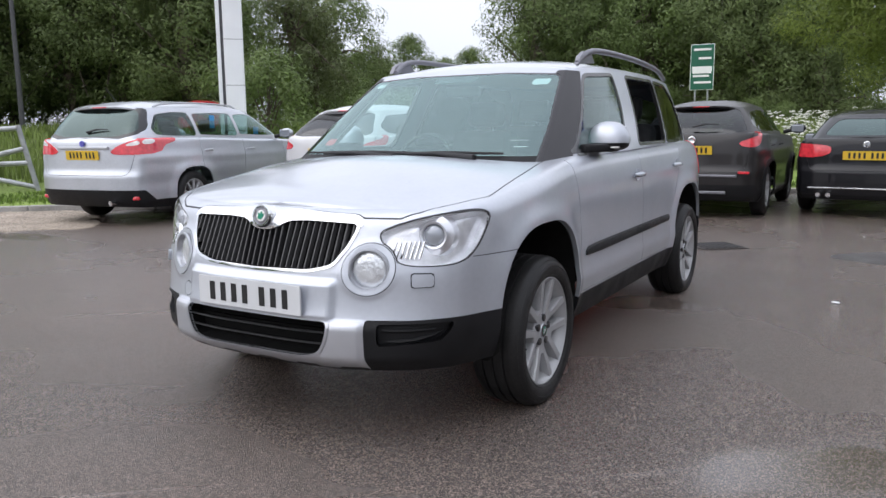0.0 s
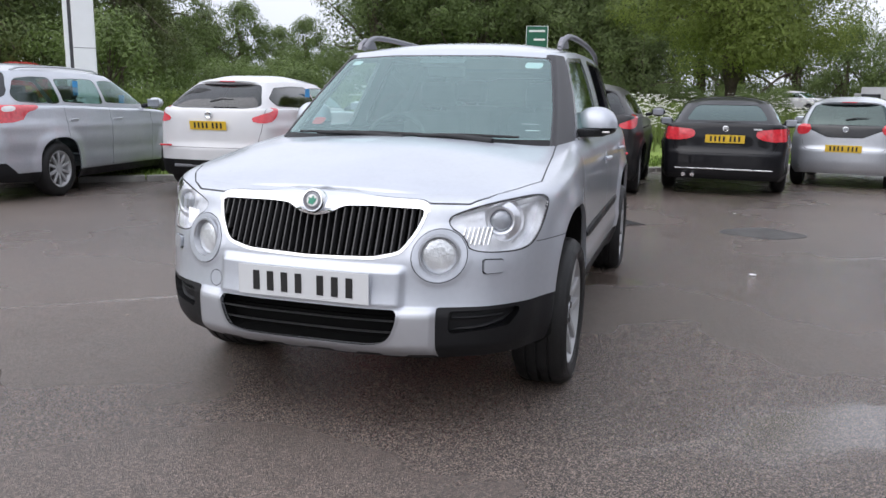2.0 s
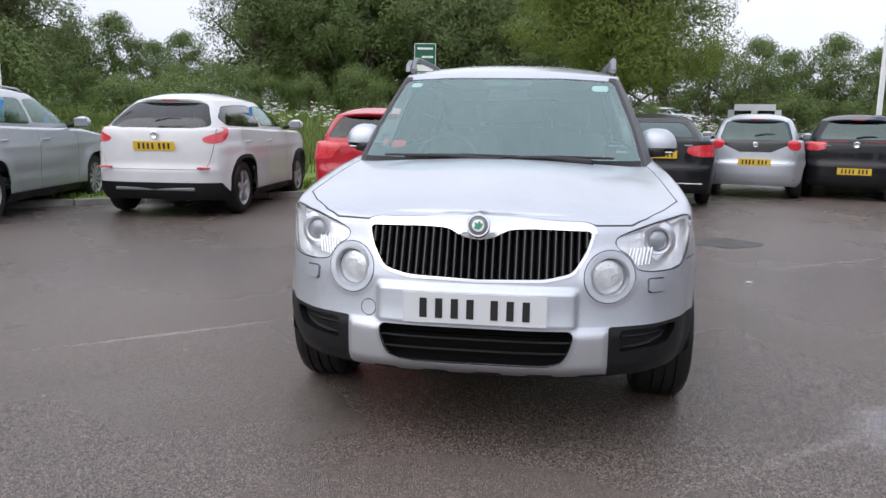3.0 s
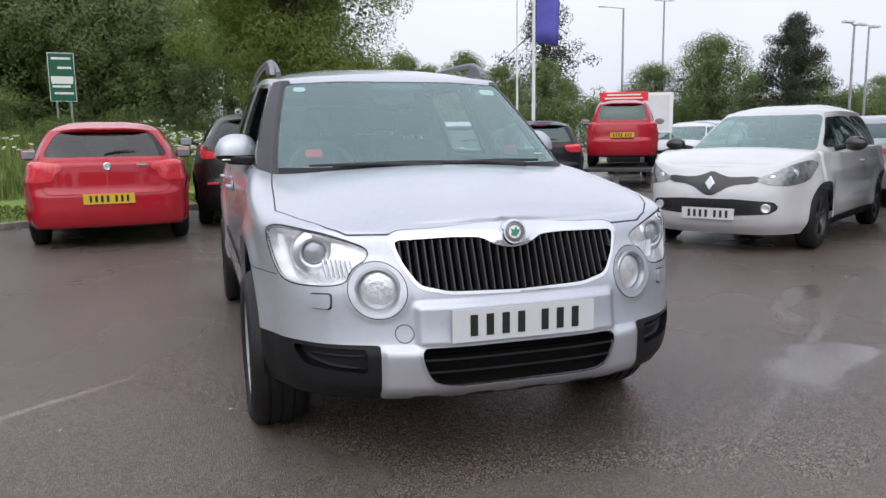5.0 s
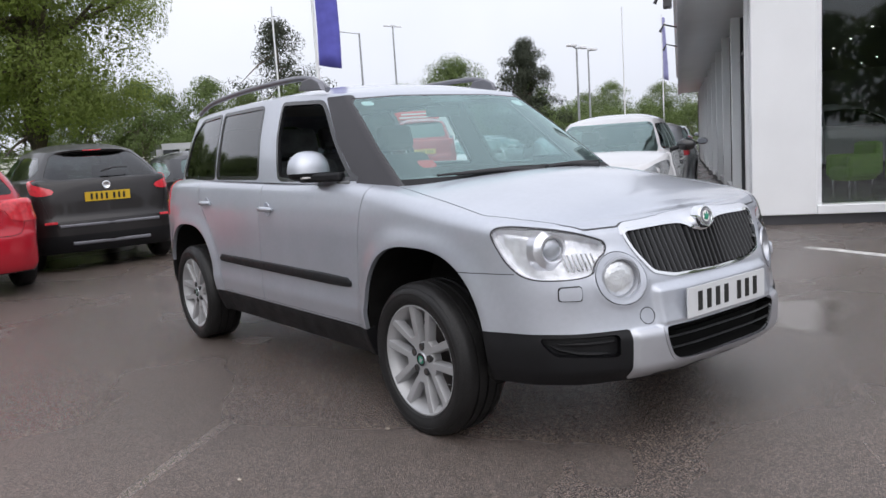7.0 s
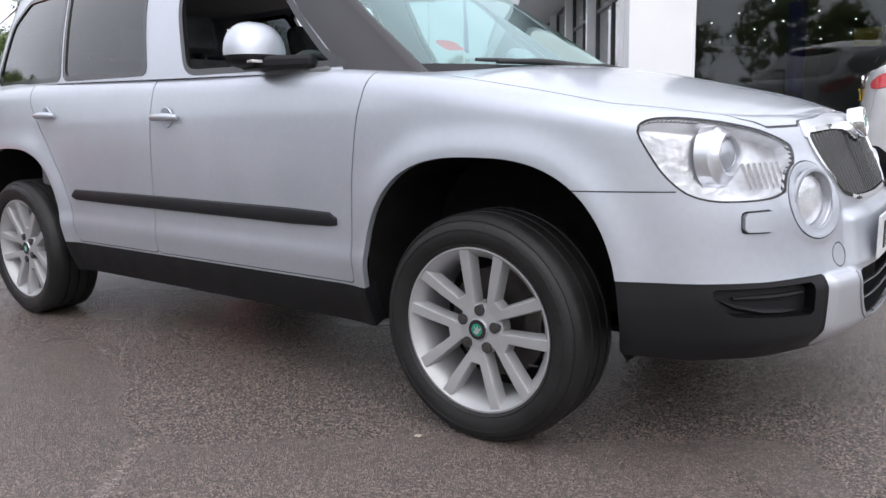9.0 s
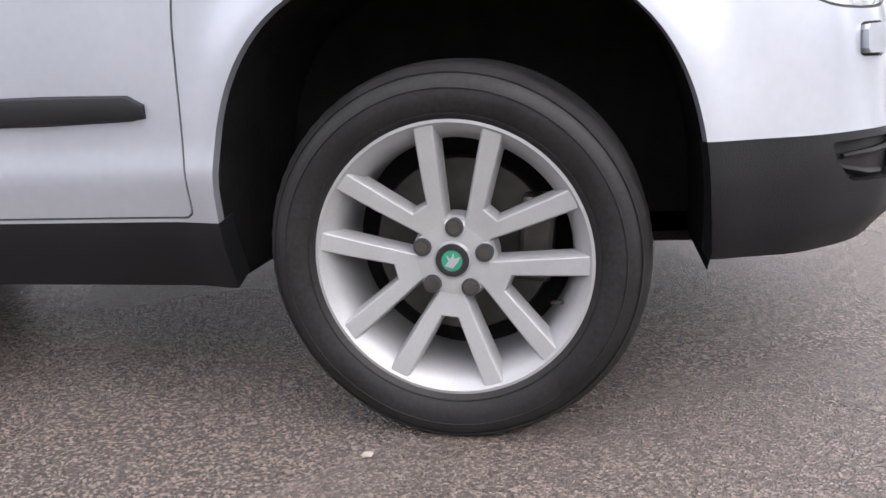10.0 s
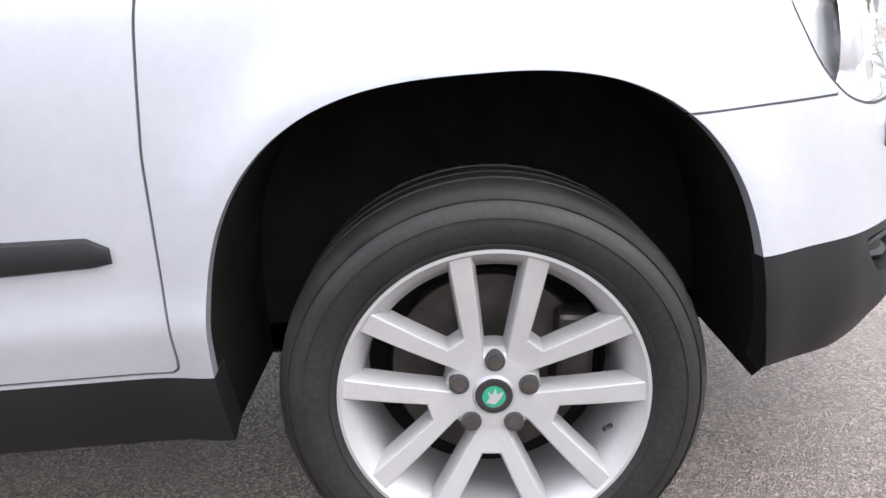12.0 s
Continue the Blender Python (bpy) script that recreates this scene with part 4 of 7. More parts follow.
    sk = skin.cut(np.maximum(np.maximum(Z(skin) - 0.489, np.abs(X(skin)) - 0.484), Y(skin) - 0.5))
    under = sk.cut(Z(sk) - (0.312 + 0.006 * np.sign(np.sin(X(sk) * 33))))
    lip = sk.cut(intake_field(sk) - 0.012)
    skid = skin_part("skid_plate", sk, SATIN, car, "silver skid plate under the bumper", rim=0.02)
    skin_part("skid_lip", lip, BEZEL, skid, rim=0.015, proud=0.003)
    skin_part("bumper_underside", under, PLASTIC, car, rim=0.02)
    # towing-eye cover
    gapw, cap = skin.seam(lambda s: np.maximum(np.sqrt((X(s) + 0.405) ** 2 + (Z(s) - 0.535) ** 2) - 0.030, Y(s) - 0.3), .0016)
    skin_part("cover_gap", gapw, GAP, car, rim=0, proud=-0.003)
    skin_part("towing_eye_cover", cap, SILVER, car, rim=0.01)
    # number plate
    plate_bars(car, pose(0, 0.008, 0.561), WHITEPLATE)

    # shut lines: bonnet, bumper, doors, tailgate
    bonnet_edge = [(0, .06), (.42, .06), (.47, .175), (.535, .205), (.62, .275), (.70, .39), (.765, .535), (.752, .70), (.735, .95), (.712, 1.17), (.705, 1.25), (0, 1.2)]
    be = np.array(bonnet_edge)
    be = np.vstack([be[1:-1], (be[1:-1] * [-1, 1])[::-1]])
    bf = lambda s: np.maximum(np.maximum(sd_poly(X(s), Y(s), be), 0.856 - Z(s)), bar_edge(np.abs(X(s))) + 0.0032 - Y(s))
    g, bonnet = skin.seam(bf, .0030)
    for sg in (1, -1):
        skin_part("panel_gap", g.cut(-X(g)) if sg > 0 else g, SHUT, car, rim=0, proud=-0.003)
    skin_part("bonnet", bonnet, SILVER, car, "silver bonnet beaded with rain", rim=0.012)
    doors = {"front_door": [(1.334, .40), (1.336, .52), (1.331, .72), (1.309, .90), (1.235, 1.2), (2.36, 1.2), (2.375, .40)],
             "rear_door": [(2.375, .40), (2.36, 1.2), (3.32, 1.2), (3.30, 1.0), (3.14, .82), (3.03, .66), (2.985, .55), (2.96, .40)]}
    for sg in (1, -1):
        for name, poly in doors.items():
            dpoly = rounded(poly, .018)
            g, d = skin.seam(lambda s: np.maximum(sd_poly(Y(s), Z(s), dpoly), 0.5 - sg * X(s)))
            skin_part("panel_gap", g, SHUT, car, rim=0, proud=-0.003)
            door = skin_part(name, d, SILVER, car, "silver door", rim=0.012)
            yh = 2.255 if name == "front_door" else 3.14
            zh = 0.915 if name == "front_door" else 0.935
            cup = part("handle_cup", lathe([(0.001, -0.004), (0.030, 0.0), (0.036, 0.004), (0.038, 0.001)], 24), SILVER, door, smooth=60)
            cup.matrix_basis = pose(sg * 0.838, yh, zh, 0, 0, 0 if sg > 0 else 180)
            pts = [(sg * 0.846, yh - 0.075, zh), (sg * 0.862, yh - 0.045, zh + .002), (sg * 0.868, yh, zh + .003), (sg * 0.864, yh + 0.05, zh + .002), (sg * 0.846, yh + 0.085, zh)]
            part("door_handle", tube(pts, [0.010, 0.013, 0.014, 0.013, 0.010], 8), SILVER, door, smooth=60)
        # rubbing strip and sill
        bm = bmesh.new()
        prof = [(0, -.027), (.013, -.021), (.017, .005), (.011, .021), (0, .026)]
        ends = [(1.40, 0.45), (1.43, 0.85), (1.6, 1), (2.0, 1), (2.6, 1), (2.94, 0.95), (2.975, 0.3)]
        rings = []
        for y, k in ends:
            rings.append([bm.verts.new((sg * (0.845 + px * (0.4 + 0.6 * k)), y, 0.592 + 0.010 * (y - 1.4) / 1.5 + pz * k + (-.006 if k < .5 else 0))) for px, pz in prof])
        for r0, r1 in zip(rings[:-1], rings[1:]):
            for k in range(4):
                bm.faces.new((r0[k], r1[k], r1[k + 1], r0[k + 1]))
        bm.faces.new(rings[0]), bm.faces.new(rings[-1])
        bmesh.ops.recalc_face_normals(bm, faces=bm.faces)
        part("rubbing_strip", bm, PLASTIC, car, "black door rubbing strip", smooth=40)
        sill = skin.cut(np.maximum(np.maximum(Z(skin) - 0.392, np.abs(Y(skin) - 2.17) - 1.0), 0.5 - sg * X(skin)))
        skin_part("sill", sill, PLASTIC, car, "black plastic sill", rim=0.05)
    rear_low = skin.cut(np.maximum(Z(skin) - 0.52, 3.80 - Y(skin)))
    skin_part("rear_bumper", rear_low, PLASTIC, car, "black rear bumper", rim=0.02)
    for sg in (1, -1):
        tl = skin.cut(np.maximum(np.maximum(np.maximum(np.abs(Z(skin) - 0.96) - 0.12, 3.90 - Y(skin)), 0.46 - sg * X(skin)), -Y(skin)))
        skin_part("tail_lamp", tl, REDLAMP, car, proud=0.004)
        wing = skin.cut(np.maximum(Y(skin) - 1.9, -sg * X(skin)))
        g, bump = wing.seam(lambda s: np.maximum(Z(s) - np.where(Y(s) > 0.36, 0.716, 0.9), Y(s) - 0.70), 0.0018)
        skin_part("panel_gap", g, SHUT, car, rim=0, proud=-0.003)
        skin_part("front_wing", wing, SILVER, car, "silver front wing", rim=0.02)
        skin_part("front_bumper", bump, SILVER, car, "silver bumper skin", rim=0.02)
    skin_part("rear_body", skin, SILVER, car, "silver rear quarter panels", rim=0.02)

    # wheel-arch liners
    for yc in (HF, HR):
        for sg in (1, -1):
            bm = bmesh.new()
            rows = []
            arc = [(yc + 0.407, 0.275), (yc + 0.407, 0.325)] + [(yc + 0.407 * np.sign(math.cos(a)) * abs(math.cos(a)) ** 0.74, 0.335 + 0.460 * math.sin(a) ** 0.74) for a in np.linspace(0, math.pi, 24)] + [(yc - 0.407, 0.332), (yc - 0.407, 0.29)]
            for xx in (0.838, 0.60, 0.50):
                rows.append([bm.verts.new((sg * (xx if z > 0.3 else min(xx, 0.79)), y, z)) for y, z in arc])
            for r0, r1 in zip(rows[:-1], rows[1:]):
                for k in range(27):
                    bm.faces.new((r0[k], r0[k + 1], r1[k + 1], r1[k]))
            bm.faces.new(rows[-1])
            part("arch_liner", bm, LINER, car, "black wheel-arch liner", smooth=40)
    for yc, in ((HF,), (HR,)):
        for sg in (1, -1):
            w = build_wheel(car, "hero", pose(sg * 0.765, yc, 0.324, 0, 0, 0 if sg > 0 else 180) @ pose(0, 0, 0, -5.5 if yc == HF else 20, 0, 0))
            w.children[0].matrix_basis = pose(0, 0, 0, 5.5 if yc == HF else -20, 0, 0)
            w["label"] = "silver ten-spoke alloy wheel with a black tyre"
            hubcap = part("hub_cap", lathe([(0.001, 0.087), (0.029, 0.0865), (0.0315, 0.083), (0.033, 0.072)], 32), SATIN, w, "silver hub cap", smooth=50)
            part("hub_emblem", lathe([(0.001, 0.0892), (0.0175, 0.0885)], 32), GREENBADGE, w, "green emblem on the hub cap", smooth=50)
            part("emblem_rim", lathe([(0.0175, 0.0887), (0.019, 0.0895), (0.0275, 0.0880), (0.0285, 0.086)], 32), GLOSSBLACK, w, "black ring round the emblem", smooth=50)
            fig = part("emblem_figure", prism([(-.011, -.010), (.002, -.013), (.010, -.002), (.014, .008), (.004, .004), (.002, .013), (-.003, .003), (-.010, .008), (-.006, -.001)], 0.0015), SATIN, w)
            fig.matrix_basis = pose(0.0892, 0, 0, 0, 0, 90)
            for k in range(5):
                a = math.pi / 2 + k * 2 * math.pi / 5
                yb, zb_ = 0.0545 * math.cos(a), 0.0545 * math.sin(a)
                # solid dark disc round each bolt paints the shade of its hole
                hole_shade_ob = part("bolt_recess", rod((0.070, yb, zb_), (0.0852, yb, zb_), 0.0152, 0.0152, 20), GAP, w)
                part("bolt_head", rod((0.078, yb, zb_), (0.0875, yb, zb_), 0.0118, 0.0100, 14), DARKSTEEL, w)
            valve = part("valve", rod((0.065, -0.183 * sg, -0.060), (0.084, -0.168 * sg, -0.056), 0.004, 0.0035, 8), GLOSSBLACK, w)
            cal = part("brake_caliper", box(-0.01, 0.13, 0.03, 0.06, 0.06, 0.15), DARKSTEEL, w, bevel=0.01)
    part("underbody", box(0, 2.15, 0.30, 1.0, 3.7, 0.06), LINER, car)
    part("engine_bulkhead", box(0, 0.70, 0.57, 0.96, 0.9, 0.46), LINER, car)

    # glass and pillars
    gx, gy, gz, gu = (lambda s: s.v[:, 0]), (lambda s: s.v[:, 1]), (lambda s: s.v[:, 2]), (lambda s: s.v[:, 3])
    wsf = lambda s, grow=0.0: np.maximum(np.maximum(sd_poly(gx(s), gz(s), rounded([(-.700, 1.0), (.700, 1.0), (.662, 1.20), (.579, 1.460), (.3, 1.474), (-.3, 1.474), (-.579, 1.460), (-.662, 1.20)], .03)) - grow, gu(s) - 1.0), -gu(s) - 1)
    seal = top.cut(wsf(top))
    screen = seal.cut(wsf(seal, -0.008))
    band = screen.cut(gz(screen) - 1.054)
    glass_ob = skin_part("windscreen", screen, SCREEN, car, "greenish windscreen with rain drops", rim=0)
    glass_ob.visible_shadow = False
    skin_part("windscreen_seal", seal, GLOSSBLACK, car, rim=0.01)
    skin_part("scuttle", band, PLASTIC, car, rim=0.01)
    wins = {"front_window": ([(1.40, 1.062), (1.49, 1.095), (1.66, 1.24), (1.845, 1.420), (1.905, 1.464), (2.325, 1.488), (2.285, 1.30), (2.19, 1.09), (2.15, 1.068)], SIDEGLASS),
            "rear_window": ([(2.43, 1.080), (2.505, 1.30), (2.550, 1.490), (3.17, 1.490), (3.06, 1.085)], PRIVACY),
            "quarter_window": ([(3.09, 1.085), (3.20, 1.490), (3.60, 1.480), (3.74, 1.38), (3.80, 1.12), (3.77, 1.09)], PRIVACY)}
    for sg in (1, -1):
        for name, (poly, gm) in wins.items():
            wf = lambda s, grow=0.0: np.maximum(np.maximum(sd_poly(gy(s), gz(s), rounded(poly, .035)) - grow, np.abs(gu(s) - 1.55) - 0.55), 0.02 - sg * gx(s))
            frame_s = top.cut(wf(top, 0.006))
            pane = frame_s.cut(wf(frame_s, -0.014))
            win = skin_part(name, frame_s, GLOSSBLACK, car, "black window seal", rim=0.02, proud=0.002)
            if (name, sg) in (("front_window", -1), ("rear_window", 1)):
                continue
            skin_part("pane", pane, gm, win, "dark tinted glass" if gm is PRIVACY else "clear side glass", rim=0, proud=-0.004)
    rg = top.cut(np.maximum(np.maximum(sd_poly(gx(top), gz(top), chaikin([(-.58, 1.10), (.58, 1.10), (.50, 1.44), (-.50, 1.44)], 1)), 2.0 - gu(top)), gu(top) - 3.5))
    skin_part("rear_glass", rg, PRIVACY, car, "dark tailgate glass", rim=0)
    pil = top.cut(np.maximum(np.maximum(gy(top) - np.interp(gz(top), [1.0, 1.05, 1.24, 1.42, 1.49], [1.41, 1.42, 1.65, 1.83, 1.90]), gz(top) - 1.478), 0.548 - np.abs(gx(top))))
    for sg in (1, -1):
        one_pil = pil.cut(-sg * gx(pil)) if sg > 0 else pil
        skin_part("a_pillar", one_pil, PILLAR, car, "dark pillar cover beside the windscreen", rim=0.01, proud=0.002)
    skin_part("roof", top, SILVER, car, "silver roof and window frames", rim=0.01)
    # roof rails, wipers, mirrors
    for sg in (1, -1):
        pts = smooth_line([(sg * 0.585, 1.93, 1.525), (sg * 0.592, 2.02, 1.575), (sg * 0.600, 2.16, 1.606), (sg * 0.606, 2.5, 1.615), (sg * 0.604, 3.0, 1.610), (sg * 0.592, 3.5, 1.585), (sg * 0.575, 3.78, 1.535)], 26)
        rail = part("roof_rail", tube([tuple(p) for p in pts], [0.015] * 26, 10, 1.1), RAILGREY, car, "grey roof rail", smooth=50)
        bm = prism([(0, 0), (.26, 0.02), (.20, .07), (.10, .075), (.03, .045)], 0.03, pose(sg * 0.600, 1.92, 1.520, 0, 0, 90 if sg > 0 else 90))
        part("rail_foot", bm, RAILGREY, rail, bevel=0.006)
        mirror = new("door_mirror")
        mirror.parent = car
        mirror["label"] = "silver door mirror with a black lower half"
        bm = bmesh.new()
        bmesh.ops.create_uvsphere(bm, u_segments=28, v_segments=18, radius=1)
        for v in bm.verts:
            c = v.co
            c.x = np.sign(c.x) * abs(c.x) ** 0.72
            c.z = np.sign(c.z) * abs(c.z) ** 0.80
            c.z *= 1.0 - 0.16 * (sg * c.x > 0) * (c.x * c.x)
            c.y = min(c.y, 0.15)
        bm.transform(Matrix.Translation((sg * 0.832, 1.76, 1.100)) @ Matrix.Diagonal((0.108, 0.095, 0.112, 1)))
        low = bm.copy()
        bmesh.ops.bisect_plane(bm, geom=bm.verts[:] + bm.edges[:] + bm.faces[:], plane_co=(0, 0, 1.104), plane_no=(0, 0, 1), clear_inner=True)
        bmesh.ops.bisect_plane(low, geom=low.verts[:] + low.edges[:] + low.faces[:], plane_co=(0, 0, 1.102), plane_no=(0, 0, 1), clear_outer=True)
        for v in low.verts:
            v.co.x = sg * 0.828 + (v.co.x - sg * 0.828) * 0.94
            v.co.z = 1.102 - (1.102 - v.co.z) * 0.36
        part("mirror_shell", bm, SILVER, mirror, "silver cap", smooth=60)
        part("mirror_base", low, PLASTIC, mirror, "black plastic underside", smooth=60)
        foot = bmesh.new()
        plan_foot = [(.745, 1.545), (.785, 1.535), (.875, 1.690), (.885, 1.765), (.745, 1.80)]
        r0, r1 = [[foot.verts.new((sg * px, py, pz)) for px, py in plan_foot] for pz in (1.058, 1.100)]
        for k in range(5):
            foot.faces.new((r0[k], r0[(k + 1) % 5], r1[(k + 1) % 5], r1[k]))
        foot.faces.new(r0), foot.faces.new(r1)
        bmesh.ops.recalc_face_normals(foot, faces=foot.faces)
        part("mirror_arm", foot, PLASTIC, mirror, bevel=0.012)
        part("indicator", box(sg * 0.872, 1.688, 1.082, 0.07, 0.03, 0.010, None), WHITELAMP, mirror, bevel=0.004)
        part("mirror_glass", box(sg * 0.832, 1.777, 1.135, 0.16, 0.006, 0.10), CHROME, mirror, bevel=0.002)
    for px, py, ex, ey, bx in ((0.02, .980, -0.52, 1.037, 0.22), (0.44, 1.014, 0.02, .997, 0.55)):
        wiper = new("wiper")
        wiper.parent = car
        part("wiper_arm", tube([(px, py, 1.049), ((px + ex) / 2, (py + ey) / 2 + .012, 1.066), (ex + .06, ey + .02, 1.062)], [0.015, 0.011, 0.007], 8), GAP, wiper, smooth=50)
        part("wiper_blade", tube([(bx, py + .055 + .10 * bx * bx, 1.066), ((bx + ex) / 2, (py + ey) / 2 + .03, 1.070), (ex - .04, ey + .030, 1.064)], [0.006, 0.009, 0.006], 6), GAP, wiper)
        part("wiper_pivot", rod((px, py, 1.00), (px, py, 1.060), 0.015, 0.012), PLASTIC, wiper)
    # stickers in the windscreen
    def sticker(name, x, z, w, h, material, label):
        """A patch of the windscreen's own shape, laid on the glass."""
        copy_skin = Skin(screen.v, [list(f) for f in screen.f])
        bit = copy_skin.cut(np.maximum(np.abs(gx(copy_skin) - x) - w / 2, np.abs(gz(copy_skin) - z) - h / 2))
        return skin_part(name, bit, material, glass_ob, label, rim=0, proud=-0.003)
    sticker("sticker", 0.500, 1.420, 0.088, 0.032, PAPER, "white paper sticker")
    sticker("sticker", -0.512, 1.432, 0.062, 0.024, PAPER, "white paper sticker")
    sticker("sticker", -0.520, 1.118, 0.075, 0.034, REDCARD, "red paper sticker")
    for k in range(4):
        sticker("lettering_bar", 0.575 + 0.006 * k, 1.128 - 0.010 * k, 0.09 - 0.02 * (k % 2), 0.005, PAPER, "small white lettering")
    sticker("sensor_patch", 0, 1.448, 0.26, 0.036, GLOSSBLACK, "dark sensor patch")

    # cabin
    part("dashboard", box(0, 1.50, 0.93, 1.36, 0.52, 0.22), CABIN, car, bevel=0.08)
    part("cabin_floor", box(0, 2.69, 0.42, 0.98, 2.7, 0.04), CABIN, car)
    part("rear_bulkhead", box(0, 3.96, 0.85, 1.2, 0.04, 0.7), CABIN, car)
    part("headlining", box(0, 2.85, 1.505, 1.02, 1.7, 0.015), CREAM, car)
    for sg in (1, -1):
        part("door_lining", box(sg * 0.765, 2.42, 0.84, 0.03, 1.9, 0.44), CABIN, car, bevel=0.01)
        seat(car, sg * 0.37, 2.30, 0.54)
        seat(car, sg * 0.36, 3.10, 0.58)
    bm = bmesh.new()
    for k in range(28):
        a0, a1 = 2 * math.pi * k / 28, 2 * math.pi * (k + 1) / 28
        rod((0.185 * math.cos(a0), 0, 0.185 * math.sin(a0)), (0.185 * math.cos(a1), 0, 0.185 * math.sin(a1)), 0.014, 0.014, 6, bm)
    box(0, 0.01, 0, 0.15, 0.04, 0.12, None, bm)
    box(0, 0.01, 0, 0.36, 0.02, 0.04, None, bm)
    bm.transform(pose(-0.37, 1.88, 0.98, -25, 0, 0))
    part("steering_wheel", bm, CABIN, car, smooth=40)
    part("rear_view_mirror", box(0, 1.72, 1.385, 0.22, 0.03, 0.06), CABIN, car, bevel=0.015)
    return car


hero = build_hero()

# ---- ground ----
# straight wet joints in the tarmac: x, y, half length, half width, turn
JOINTS = [(2.23, 1.04, 2.1, .055, 39.2), (-1.85, 1.30, .9, .04, 39), (2.6, 4.45, 1.2, .04, 36), (-.4, -.9, 1.0, .02, 39)]
PUDDLES = [(2.0, .68, .62, .27, 30), (2.9, 1.9, .8, .10, 39), (-6.5, 3.0, .6, .22, 10), (.78, 2.95, .34, .13, 15)]


def asphalt():
    m = mat("wet_asphalt", (0.124, 0.100, 0.088), rough=0.42, var=0.22, scale=0.35, fine=0.0, spec=0.7)
    nt = m.node_tree
    b = nt.nodes["Principled BSDF"]
    co = nt.nodes.new("ShaderNodeTexCoord")
    stone = nt.nodes.new("ShaderNodeTexVoronoi")
    stone.inputs["Scale"].default_value = 215
    nt.links.new(co.outputs["Object"], stone.inputs["Vector"])
    tint = nt.nodes.new("ShaderNodeMix")
    tint.data_type, tint.blend_type = "RGBA", "MULTIPLY"
    tint.inputs["Factor"].default_value = 0.95
    # tone per stone; the palest ones paint wet highlights into the base colour
    ramp = nt.nodes.new("ShaderNodeValToRGB")
    ramp.color_ramp.elements[0].position, ramp.color_ramp.elements[0].color = 0.22, (0.38, 0.37, 0.36, 1)
    ramp.color_ramp.elements[1].position, ramp.color_ramp.elements[1].color = 0.82, (2.2, 2.1, 2.0, 1)
    mid = ramp.color_ramp.elements.new(0.58)
    mid.color = (0.95, 0.93, 0.91, 1)
    old = b.inputs["Base Color"].links[0].from_socket
    nt.links.new(stone.outputs["Color"], ramp.inputs["Fac"])
    nt.links.new(old, tint.inputs["A"])
    nt.links.new(ramp.outputs["Color"], tint.inputs["B"])
    nt.links.new(tint.outputs["Result"], b.inputs["Base Color"])
    wet = nt.nodes.new("ShaderNodeTexNoise")
    wet.inputs["Scale"].default_value, wet.inputs["Detail"].default_value = 0.45, 3
    nt.links.new(co.outputs["Object"], wet.inputs["Vector"])
    rr = nt.nodes.new("ShaderNodeMapRange")
    rr.inputs["From Min"].default_value, rr.inputs["From Max"].default_value = 0.38, 0.62
    rr.inputs["To Min"].default_value, rr.inputs["To Max"].default_value = 0.20, 0.34
    nt.links.new(wet.outputs["Fac"], rr.inputs["Value"])
    b.inputs["Coat Roughness"].default_value = 0.16
    cw = nt.nodes.new("ShaderNodeMapRange")
    cw.inputs["From Min"].default_value, cw.inputs["From Max"].default_value = 0.36, 0.64
    cw.inputs["To Min"].default_value, cw.inputs["To Max"].default_value = 0.42, 0.10
    nt.links.new(wet.outputs["Fac"], cw.inputs["Value"])
    nt.links.new(cw.outputs["Result"], b.inputs["Coat Weight"])
    # standing water: ragged ovals x, y, half length, half width, turn
    edge = nt.nodes.new("ShaderNodeTexNoise")
    edge.inputs["Scale"].default_value, edge.inputs["Detail"].default_value = 1.7, 4
    nt.links.new(co.outputs["Object"], edge.inputs["Vector"])
    sway = nt.nodes.new("ShaderNodeVectorMath")
    sway.operation = "MULTIPLY_ADD"
    sway.inputs[1].default_value = (0.55, 0.55, 0)
    nt.links.new(edge.outputs["Color"], sway.inputs[0])
    shift = nt.nodes.new("ShaderNodeVectorMath")
    shift.operation = "SUBTRACT"
    shift.inputs[1].default_value = (0.275, 0.275, 0)
    nt.links.new(co.outputs["Object"], shift.inputs[0])
    nt.links.new(shift.outputs["Vector"], sway.inputs[2])
    near = None
    for px, py, la, lb, turn in PUDDLES:
        mp = nt.nodes.new("ShaderNodeMapping")
        mp.vector_type = "TEXTURE"
        mp.inputs["Location"].default_value = (px, py, 0)
        mp.inputs["Rotation"].default_value = (0, 0, radians(turn))
        mp.inputs["Scale"].default_value = (la, lb, 1)
        nt.links.new(sway.outputs["Vector"], mp.inputs["Vector"])
        ln = nt.nodes.new("ShaderNodeVectorMath")
        ln.operation = "LENGTH"
        nt.links.new(mp.outputs["Vector"], ln.inputs[0])
        if near is None:
            near = ln.outputs["Value"]
        else:
            mi = nt.nodes.new("ShaderNodeMath")
            mi.operation = "MINIMUM"
            nt.links.new(near, mi.inputs[0])
            nt.links.new(ln.outputs["Value"], mi.inputs[1])
            near = mi.outputs["Value"]
    slim = None
    fine_edge = nt.nodes.new("ShaderNodeVectorMath")
    fine_edge.operation = "MULTIPLY_ADD"
    fine_edge.inputs[1].default_value = (0.07, 0.07, 0)
    nt.links.new(edge.outputs["Color"], fine_edge.inputs[0])
    nt.links.new(co.outputs["Object"], fine_edge.inputs[2])
